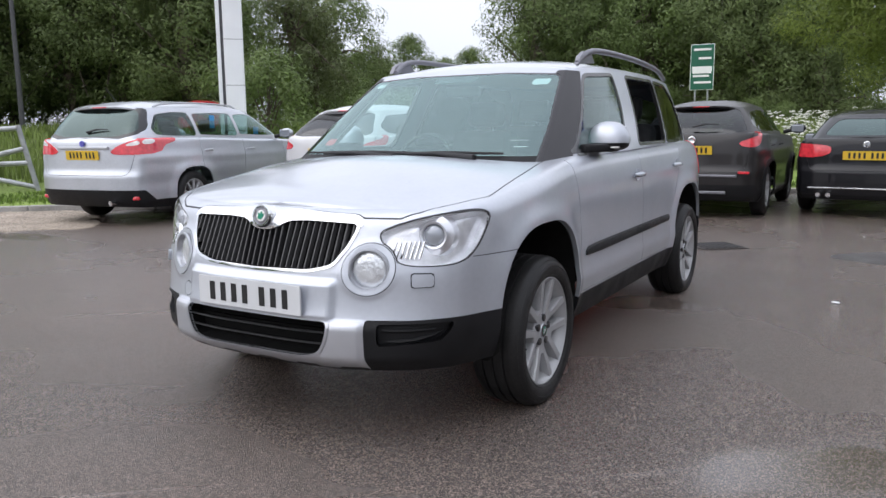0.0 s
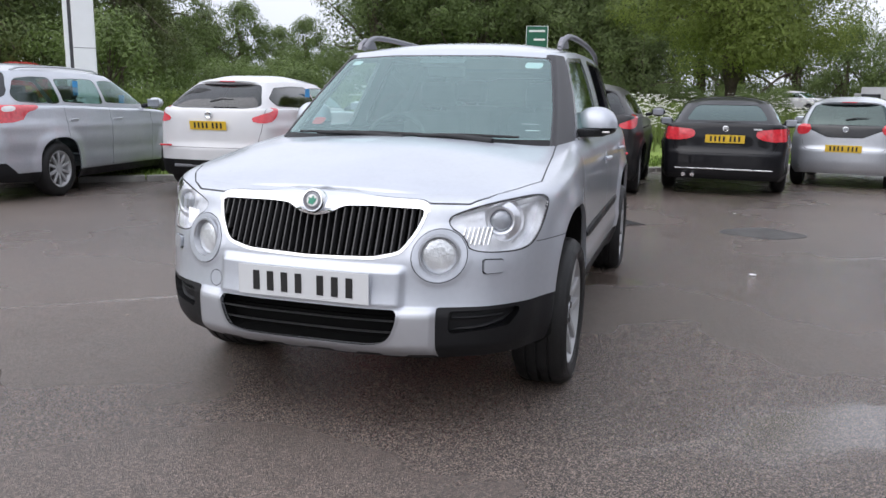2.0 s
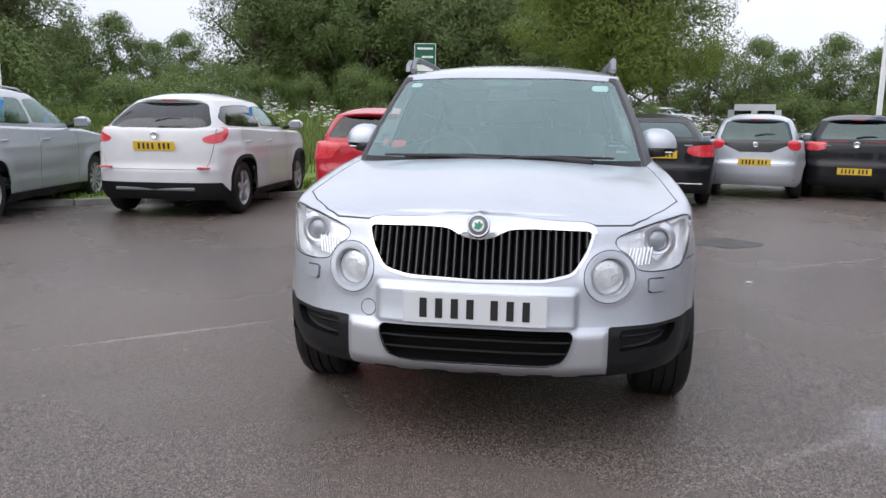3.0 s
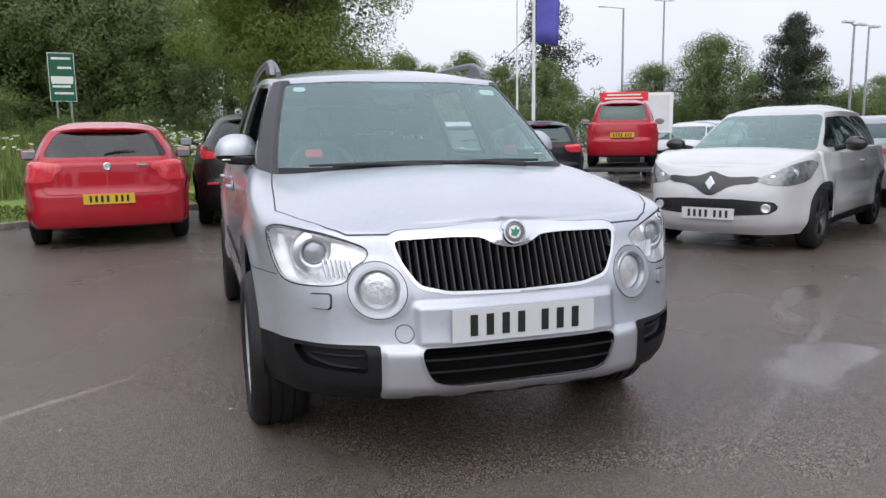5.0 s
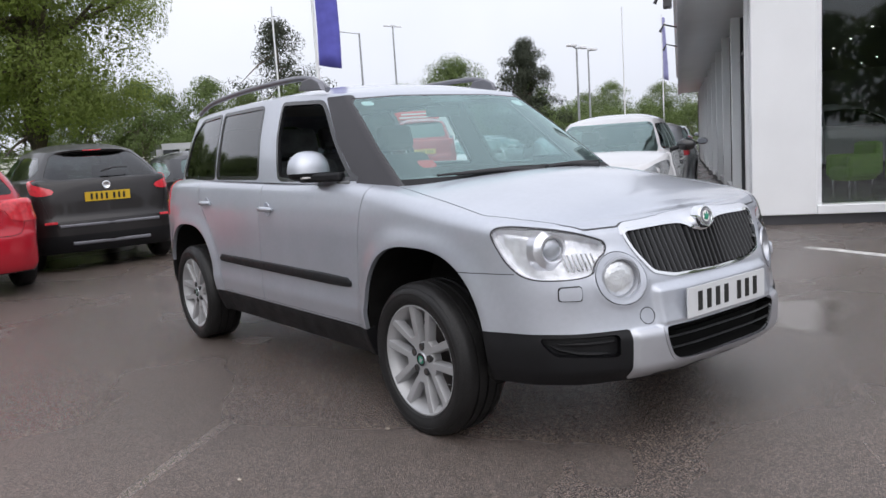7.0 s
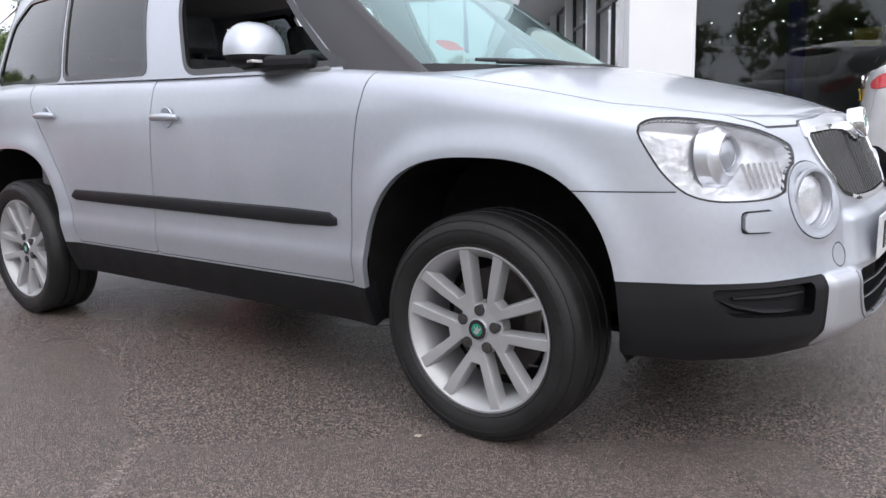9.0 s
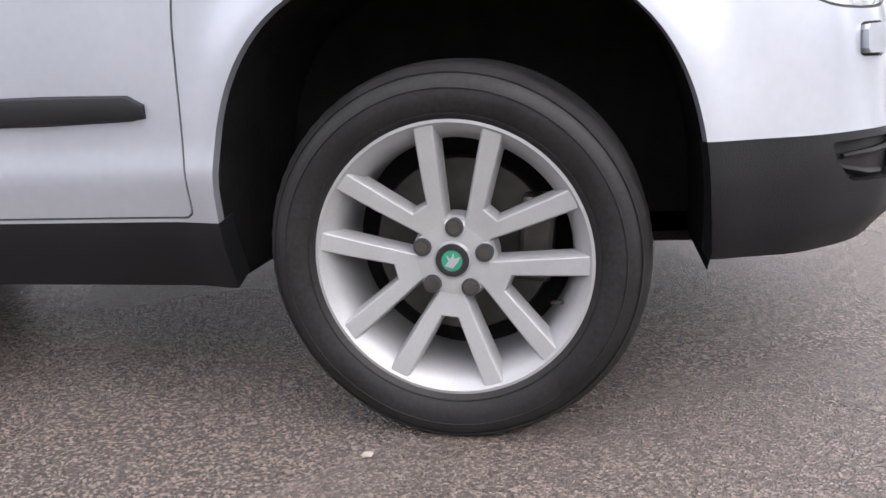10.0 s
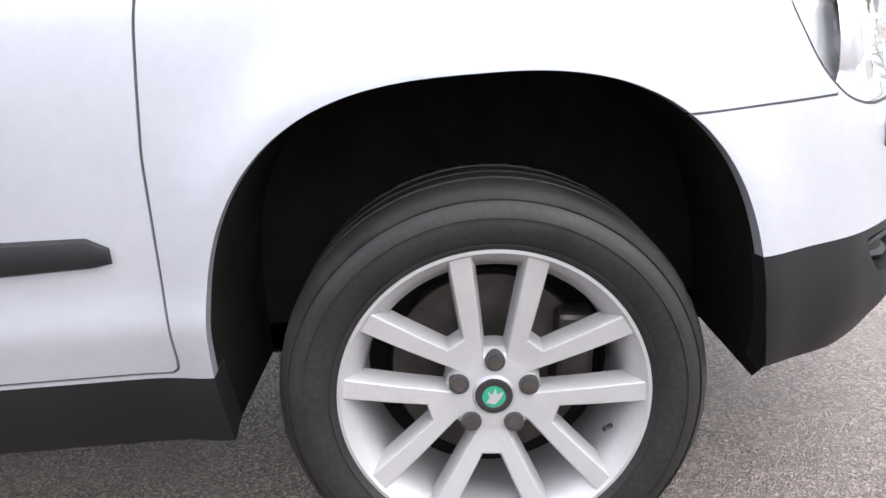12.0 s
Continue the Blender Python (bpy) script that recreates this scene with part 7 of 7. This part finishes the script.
ash = crown_mesh("crown", LEAF_OLIVE, 110, 90, .13, (2.0, 9.0, lambda u: 3.4 * round_shape(u) * (1 - .3 * u)), 3)
willow = crown_mesh("crown", LEAF_LIGHT, 230, 800, .068, (2.3, 12.8, lambda u: 4.6 * round_shape(u)), 4, droop=.12, fill=6000, rough=(.85, 1.08))
shrub = crown_mesh("crown", LEAF_MID, 60, 150, .065, (.1, 2.6, lambda u: 1.9 * round_shape(u)), 5)
pine = crown_mesh("crown", NEEDLE, 230, 170, .07, (.8, 7.3, lambda u: 2.8 * (1.05 - u) ** .75), 6, fill=900, rough=(.5, 1.7))
sparse = crown_mesh("crown", NEEDLE, 190, 60, .12, (1.2, 9.2, lambda u: 4.0 * (1.1 - u) ** .8), 7, rough=(.5, 1.3))
base_trees = {
    "oak": tree("tree", "tall dark green broadleaf tree beside the road", pose(-28, 25, 1.2), 7.5, .30, *oak),
    "oak2": tree("tree", "tall mid-green broadleaf tree beside the road", pose(-16.5, 50, 1.3), 7.0, .28, *oak2),
    "far_oak": tree("tree", "tall dark green broadleaf tree beyond the road", pose(-34, 44, 1.2), 7.5, .30, *far_oak),
    "far_oak2": tree("tree", "tall mid-green broadleaf tree beyond the road", pose(-40, 38, 1.2), 7.0, .28, *far_oak2),
    "unseen_oak": tree("tree", "added unseen broadleaf tree behind the camera, for reflections", pose(20, -40, 0), 7.0, .28, *unseen_oak, group="trees across the car park"),
    "ash": tree("tree", "thin-leaved olive-green tree beside the road", pose(-30.5, 36, 1.2), 7.0, .22, *ash),
    "pine": tree("conifer", "dark cone-shaped pine beyond the parked cars", pose(30.7, 32.6, 0), 5.5, .2, *pine, group="conifers beyond the car park"),
    "sparse": tree("conifer", "sparse dark conifer with open branches", pose(46.2, 97, 0) @ Matrix.Diagonal((2.15, 2.15, 2.15, 1)), 8.0, .2, *sparse, group="conifers beyond the car park"),
    "willow": tree("tree", "large light green tree spreading over the verge", pose(2.7, 28.2, .6), 7.0, .38, *willow),
    "shrub": tree("bush", "low green bush at the edge of the verge", pose(-12.5, 13.5, .5), 1.2, .06, *shrub, group="bushes on the bank"),
}
rnd = random.Random(77)


def more_trees(kind, places):
    for x, y, z, s, sz in places:
        q = np.array([x, y]) - KO
        z = verge_z(float(q @ KD)) - .05 if q @ KD > 0 and -45 < q @ KS < 31 and q @ KD < 62 else 0
        copy_thing(base_trees[kind], Matrix.Translation((x, y, z)) @ pose(0, 0, 0, 0, 0, rnd.uniform(0, 360)) @ Matrix.Diagonal((s, s, s * sz, 1)))


def polar(az, dist, ex=2.07, ey=-2.03):
    return ex + dist * math.sin(radians(az)), ey + dist * math.cos(radians(az))


def band(kind, az0, az1, dist, count, z, s, sz=1.0):
    for k in range(count):
        az = az0 + (az1 - az0) * (k + .5 + rnd.uniform(-.25, .25)) / count
        x, y = polar(az, dist * rnd.uniform(.94, 1.08))
        more_trees(kind, [(x, y, z, s * rnd.uniform(.88, 1.14), sz)])


band("oak", -74, -46, 38, 7, 1.0, .95)
band("oak2", -72, -47, 45, 7, 1.0, 1.1)
band("far_oak", -74, -47, 54, 8, 1.0, 1.25)
band("ash", -42, -38.5, 42, 2, 1.0, .80)
band("ash", -38, -34, 62, 2, 1.0, .72)
band("far_oak2", -40, -27, 68, 6, 1.0, .70)
band("oak", -25.6, -3, 57, 7, 1.0, 1.05)
band("far_oak2", -22, -2, 62, 7, 1.0, 1.15)
band("far_oak", -20, 8, 72, 8, 1.0, 1.25)
band("far_oak2", 8, 24, 62, 6, .6, .74)
band("far_oak", 12, 26, 70, 4, .6, .55)
band("far_oak2", 33, 44, 64, 3, 0, .62)
band("far_oak", 44, 58, 72, 5, 0, .62)
band("far_oak2", 55, 75, 85, 5, 0, .8)
more_trees("oak2", [(29.4, 37.9, 0, .74, .98), (26.9, 40.6, 0, .6, .95)])
more_trees("shrub", [(-10.5, 15.5, .5, .7, .8), (-9.5, 18, .6, .8, .7), (-12, 21, .8, .9, .7), (-5, 24, .9, .6, .7)])
band("shrub", -70, -48, 46, 8, 1.0, .7)
band("shrub", -46, -16, 48, 10, 1.0, 1.0)
band("shrub", -16, 6, 55, 8, 1.0, 1.0)
band("shrub", 10, 56, 58, 18, 0, 1.3)
band("shrub", -44, 62, 78, 26, 0, 1.5)
# unseen trees, added behind the camera to be reflected and dim the low sky
band("unseen_oak", 110, 272, 46, 14, 0, .85)
band("unseen_oak", 105, 280, 60, 14, 0, 1.0)

# ---- showroom ----
BC = Vector((6.0, 3.4, 0))
BM = Matrix.Translation(BC) @ pose(0, 0, 0, 0, 0, 90 - 55)          # local x runs along the long side, local -y along the front
FLOORTILE = mat("showroom_floor", (0.22, 0.21, 0.20), rough=0.25, var=0.08, scale=2)
DARKWALL = mat("showroom_wall", (0.36, 0.36, 0.37), rough=0.7, var=0.08, scale=1)
CEIL = mat("showroom_ceiling", (0.15, 0.15, 0.155), rough=0.8, var=0.1, scale=1)
SHOPGLASS = glass("showroom_glass", (0.70, 0.74, 0.73), ior=1.55)
SPOT = glow("ceiling_spot_glow", (1.0, 0.97, 0.9), 4.0)
LIME = mat("lime_upholstery", (0.22, 0.42, 0.05), rough=0.8, var=0.12, scale=6)
COPING = mat("grey_fascia", (0.66, 0.67, 0.69), rough=0.4, var=0.06, scale=2)


show = thing("showroom", "white-clad car showroom with full-height glazing and grey eaves", "building", m=BM)
LS, LF, HT = 26.0, 14.0, 3.1
cb = part("corner_pillar", box(.14, -.36, 1.72, .30, .72, 3.2), WHITEWALL, show, "white clad corner pillar", bevel=.012)
part("plinth", box(.18, -LF / 2 - .03, .06, .28, LF, .12), DARKFRAME, show, "dark recessed plinth")
part("plinth", box(LS / 2 + .33, -.17, .06, LS, .28, .118), DARKFRAME, show, "dark recessed plinth")
# front: glazing from .66 onwards
part("window_sill", box(.13, -.72 - (LF - .72) / 2, .175, .30, LF - .72, .11), WHITEWALL, show, "white window sill", bevel=.01)
for k in range(4):
    y0 = -.72 - k * 3.2
    pn = part("window_frame", box(.12, y0 - .03, 1.75, .10, .06, 3.05), WHITEWALL if k == 0 else DARKFRAME, show)
    g = part("pane", box(.10, y0 - 1.63, 1.75, .012, 3.10, 3.02), SHOPGLASS, show, "large clear shop window")
    g.visible_shadow = False
# long side: mullions with panes
for k in range(10):
    x0 = .30 + k * 2.5
    part("mullion", box(x0 + .07, -.05, 1.50, .14, .18, 2.75), WHITEWALL, show, "white mullion", bevel=.006)
    for xx in (x0 + .12, x0 + 1.28, x0 + 2.48):
        part("window_frame", box(xx, -.115, 1.50, .05, .05, 2.72), DARKFRAME, show)
    part("transom", box(x0 + 1.30, -.115, 2.30, 2.30, .04, .05), DARKFRAME, show)
    for xx in (x0 + .70, x0 + 1.88):
        g = part("pane", box(xx, -.125, 1.52, 1.10, .012, 2.60), SHOPGLASS, show, "clear side glazing")
        g.visible_shadow = False
part("side_sill", box(LS / 2 + .15, -.11, .18, LS, .20, .12), WHITEWALL, show, "white side sill", bevel=.01)
# eaves: overhanging soffit and fascia
part("soffit", box(LS / 2 - .2, .30, 3.00, LS, .95, .06), WHITEWALL, show, "grey soffit")
part("fascia", prism([(-.3, 2.92), (LS, 2.92), (LS, 3.75), (-.3, 3.75)], .10, pose(0, .72, 0)), COPING, show, "light grey eaves fascia")
part("gutter_edge", box(LS / 2 - .2, .84, 3.72, LS, .08, .10), WHITEWALL, show)
part("front_header", box(.14, -LF / 2, 3.55, .32, LF, .62), WHITEWALL, show, "white band above the shop windows")
for k in range(3):
    br = part("lamp_bracket", tube([(1.8 + 3.2 * k, .80, 3.1), (1.8 + 3.2 * k, 1.05, 3.18), (1.8 + 3.2 * k, 1.12, 3.05)], [.018, .016, .03], 6), DARKFRAME, show)
part("flood_lamp", box(7.5, 1.0, 3.95, .28, .18, .2), DARKFRAME, show, bevel=.02)
# inside
part("floor", box(LS / 2, -LF / 2, .10, LS - .4, LF - .4, .03), FLOORTILE, show, "polished showroom floor")
part("back_wall", box(LS / 2, -LF + .1, 1.9, LS, .15, 3.8), DARKWALL, show)
part("end_wall", box(LS, -LF / 2, 1.9, .15, LF, 3.8), DARKWALL, show)
part("ceiling", box(LS / 2, -LF / 2, 3.45, LS - .3, LF - .3, .06), CEIL, show, "dark showroom ceiling")
part("roof", box(LS / 2, -LF / 2 + .3, 3.95, LS, LF, .12), COPING, show)
for i in range(10):
    for j in range(6):
        sp = part("ceiling_spot", rod((1.2 + 2.4 * i, -1.4 - 2.2 * j, 3.40), (1.2 + 2.4 * i, -1.4 - 2.2 * j, 3.42), .026, .026, 10), SPOT, show)
part("blue_column", rod((11.0, -6.5, .11), (11.0, -6.5, 3.4), .22, .22, 16), FLAGBLUE, show, "blue column", smooth=40)


def armchair(x, y, rz):
    c = thing("armchair", "lime green tub chair in the showroom", "armchair", "showroom seats", BM @ pose(x, y, .115, 0, 0, rz))
    part("seat", box(0, 0, .30, .52, .50, .22), LIME, c, bevel=.06)
    part("backrest", box(0, .24, .52, .60, .14, .50), LIME, c, bevel=.06)
    for sg in (1, -1):
        part("armrest", box(sg * .28, 0, .42, .12, .50, .34), LIME, c, bevel=.05)
        for yy in (-.18, .18):
            part("leg", rod((sg * .22, yy, 0), (sg * .22, yy, .2), .018, .018, 8), CHROME, c)


armchair(2.0, -2.3, 120)
armchair(3.1, -1.7, 200)
armchair(3.2, -3.0, 30)
tab = thing("coffee_table", "low white coffee table in the showroom", "table", m=BM @ pose(2.0, -3.1, .115))
part("tabletop", box(0, 0, .46, .95, .60, .035), WHITEWALL, tab, bevel=.012)
for sx in (-.4, .4):
    for sy in (-.24, .24):
        part("leg", rod((sx, sy, 0), (sx, sy, .45), .018, .018, 8), CHROME, tab)
poster = thing("wall_poster", "yellow poster hanging in the showroom", "poster", m=BM @ pose(8.5, -7.0, 2.3, 0, 0, 90))
part("poster_sheet", box(0, 0, 0, .6, .02, .4), mat("yellow_poster", (0.75, 0.5, 0.03), rough=.6, var=.05), poster)

# ---- masts, sign, totem, gate ----
totem = thing("totem_sign", "tall white totem sign with a dark vertical groove", "sign", m=pose(-8.88, 8.70, .3, 0, 0, 45))
part("totem_panel", box(.07, 0, 3.2, .36, .20, 6.6), POSTWHITE, totem, "white panel", bevel=.02)
part("totem_side", box(-.20, 0, 3.2, .07, .16, 6.6), POSTWHITE, totem, "narrow white strip", bevel=.01)
part("totem_groove", box(-.14, 0, 3.2, .07, .12, 6.6), DARKFRAME, totem, "dark groove")
for z in (.9, 1.75, 2.6, 3.45, 4.3):
    part("panel_joint", box(.07, -.101, z, .36, .004, .008), GAP, totem)

sg_ = thing("road_sign", "tall green and white direction sign on two posts", "road sign", m=pose(-7.75, 44.7, 1.85, 0, 0, 6))
part("sign_panel", box(0, 0, 2.85, 1.25, .06, 2.55), SIGNGREEN, sg_, "green sign face", bevel=.01)
part("sign_border", box(0, .02, 2.85, 1.32, .04, 2.62), SIGNWHITE, sg_)
for z, w, x in ((3.85, .95, 0), (3.35, .7, .15), (2.55, 1.05, 0), (2.35, .9, -.05), (1.98, .95, .05)):
    part("lettering_bar", box(x, -.04, z, w, .02, .12), SIGNWHITE, sg_, "white lettering bar")
part("white_field", box(0, -.035, 2.75, 1.1, .02, .28), SIGNWHITE, sg_)
for x in (-.35, .35):
    part("sign_post", rod((x, .06, -1.0), (x, .06, 4.0), .06, .06, 10), STEEL, sg_)

gate = thing("barrier_gate", "grey steel field gate leaning open on the grass", "gate", m=pose(-10.75, 5.85, .12, 0, 0, 222))
for a, b in (((0, 0, 0), (.25, 0, 1.2)), ((.22, 0, 1.15), (3.4, 0, .95)), ((.1, 0, .55), (3.4, 0, .45)), ((.02, 0, .12), (3.2, 0, .9)), ((.15, 0, .8), (3.2, 0, .1)), ((3.4, 0, 0), (3.4, 0, 1.1))):
    part("gate_tube", rod(a, b, .045, .045, 10), STEEL, gate)

post = thing("lamp_post", "dark street lamp post among the trees", "lamp post", m=pose(*polar(-59, 30), 1.0))
part("post", rod((0, 0, -.5), (0, 0, 8), .09, .06, 10), DARKFRAME, post)


def mast(name, label, x, y, h, r, heads, material=STEEL, group="light masts"):
    t = thing(name, label, "lamp post", group, pose(x, y, 0))
    part("mast", rod((0, 0, 0), (0, 0, h), r, r * .6, 10), material, t)
    for dx, dz, w in heads:
        arm = part("lamp_arm", rod((0, 0, h - .05), (dx, 0, h + dz), .035, .03, 8), material, t)
        part("lamp_head", box(dx, 0, h + dz, w, .30, .12), POSTWHITE, t, bevel=.03)
    return t


mast("light_mast", "tall light mast with one long arm", 37, 61, 12.6, .14, [(-2.2, .05, .7)])
mast("light_mast", "tall light mast with a ring of lamps", 52, 77, 16.5, .16, [(-.9, .05, .8), (.9, .05, .8), (0, .15, .6)])
mast("light_mast", "slim mast with square floodlights", 26.45, 24.5, 5.75, .07, [(-.35, .10, .5), (.45, .02, .5)])
mast("light_mast", "slim mast with one square floodlight", 26.95, 24.2, 5.6, .06, [(.30, .05, .45)])


def flagpole(x, y, h, z0, z1, w, material, label, rz=0):
    t = thing("flagpole", label, "flag", "flags", pose(x, y, 0, 0, 0, rz))
    part("pole", rod((0, 0, 0), (0, 0, h), .055, .035, 10), POSTWHITE, t, "white pole")
    if w:
        bm = bmesh.new()
        cols = []
        for i in range(9):
            u = i / 8
            cols.append([bm.verts.new((.05 + w * u + .03 * math.sin(v * 5), .10 * math.sin(u * 5 + v * 3) * u, z0 + (z1 - z0) * v - .12 * u * (1 - v))) for v in np.linspace(0, 1, 12)])
        for c0, c1 in zip(cols[:-1], cols[1:]):
            for k in range(11):
                bm.faces.new((c0[k], c1[k], c1[k + 1], c0[k + 1]))
        fl = part("flag", bm, material, t, "hanging flag", smooth=60)
        so = fl.modifiers.new("cloth", "SOLIDIFY")
        so.thickness = .006
        part("flag_emblem", rod((.05 + w * .5, -.06, z1 - .55), (.05 + w * .5, -.045, z1 - .55), w * .22, w * .22, 16), SIGNWHITE, t)
    return t


flagpole(8.15, 17.7, 8.2, 3.75, 7.9, .62, FLAGBLUE, "white flagpole with a long blue flag", -20)
flagpole(48.5, 35.5, 10.5, 5.6, 10.3, .75, FLAGDARK, "white flagpole with a narrow navy flag", 10)
flagpole(37.5, 30.5, 9.5, 0, 0, 0, FLAGDARK, "bare white flagpole beyond the parked cars")
flagpole(13.2, 30.5, 8.0, 0, 0, 0, FLAGDARK, "bare white flagpole beyond the parked cars")

# ---- ramp with a red car, far cars ----
ramp = thing("display_ramp", "low black display ramp with weathered sides", "ramp", m=pose(8.6, 13.9, 0, 0, 0, -31))
part("ramp_deck", box(0, 0, .40, 1.9, 3.9, .07), DARKFRAME, ramp, bevel=.01)
for sx in (-.8, 0, .8):
    for sy in (-1.7, 0, 1.7):
        part("ramp_leg", box(sx, sy, .18, .12, .12, .37), KERB, ramp)
panda = parked("city_car", "red boxy small car on the display ramp", RED, Matrix.Translation((0, 0, .435)) @ parked_at(8.4, 13.35, 31, 2.95), 3.55, 1.60, 1.54, .65, 2.95, .85, 1.35, 3.42, 3.25, .98, .92,
    rear_lamps=[([(.62, 1.20), (.76, 1.20), (.80, .85), (.64, .85)], REDLAMP)], low=.26, splits=(1.1, 2.0, 2.85), plate=(0, 3.56, .72, 0, 180), wheel="seven", wheel_r=.92,
    rear_glass=[(-.56, 1.05), (.56, 1.05), (.50, 1.42), (-.50, 1.42)], group="cars for sale")
board = thing("roof_board", "red roof sign with pale lettering bars", "sign", m=Matrix.Translation((9.0, 14.3, 1.98)) @ pose(0, 0, 0, 0, 0, -31))
part("board_face", box(0, 0, .10, 1.15, .06, .22), REDCARD, board, bevel=.02)
for z, w in ((.14, .8), (.06, .9)):
    part("lettering_bar", box(0, -.036, z, w, .006, .035), PAPER, board)
part("board_foot", box(0, 0, -.005, .9, .2, .02), GAP, board)
notice = thing("notice_board", "white framed notice board beyond the ramp", "sign", m=pose(11.2, 16.2, 0, 0, 0, -31))
part("notice_panel", box(0, 0, 1.75, .85, .06, 1.1), SIGNWHITE, notice, bevel=.01)
part("notice_field", box(.02, -.034, 1.75, .6, .006, .95), COPING, notice)
for sx in (-.38, .38):
    part("notice_post", rod((sx, 0, 0), (sx, 0, 2.3), .03, .03, 8), POSTWHITE, notice)

van = thing("van", "white panel van beyond the parked cars", "van", m=pose(8.5, 31.0, 0, 0, 0, -14))
bm = box(0, 0, 1.25, 1.95, 4.6, 1.75)
bmesh.ops.bevel(bm, geom=bm.edges[:], offset=.22, segments=4, affect="EDGES")
part("van_body", bm, WHITE, van, smooth=50)
for sg in (1, -1):
    part("rear_window", box(sg * .42, -2.302, 1.62, .62, .012, .5), PRIVACY, van)
    part("tail_lamp", box(sg * .88, -2.28, 1.0, .12, .05, .5), REDLAMP, van, bevel=.01)
    for yy in (-1.4, 1.4):
        build_wheel(van, "seven", pose(sg * .85, yy, .315, 0, 0, 0 if sg > 0 else 180))

far = [(white_hatch, 7.6, 57.0, 130, 1.15), (red_hatch, -20.1, 18.2, -47.7, .95), (saloon, 6.6, 15.3, 30, 0), (dark_suv, 11.6, 17.8, 35, 0), (white_hatch, 13.2, 17.0, 230, 0), (estate, 15.5, 19.5, 60, 0), (white_suv, 17.5, 21.0, 230, 0),
       (saloon, 19.5, 19.0, 50, 0), (red_hatch, 22.5, 20.5, 60, 0), (white_hatch, 21.0, 24.0, 230, 0), (estate, 25.0, 22.5, 60, 0), (grey_saloon, 13.6, 10.9, 57, 0), (white_suv, 17.9, 13.9, 57, 0), (red_hatch, 22.3, 16.6, 57, 0), (estate, 27.0, 19.5, 57, 0),
       (city_car, 9.0, 22.0, 40, 0), (saloon, 2.4, 12.8 + 6, 95, -5), (grey_saloon, -.2, 10.2, 70, -5)]
for ob, x, y, az, z in far:
    if z < -1:
        continue
    yr_ = 3.4
    copy_thing(ob, Matrix.Translation((0, 0, z)) @ parked_at(x, y, az, yr_))
# silver car on the near side of the showroom
copy_thing(white_suv, parked_at(6.60, .35, 170, 3.36) @ Matrix.Diagonal((1.0, 1.0, 1.1, 1)))
show_car = copy_thing(white_hatch, Matrix.Translation((0, 0, .115)) @ parked_at(13.0, 6.9, 150, 3.4))
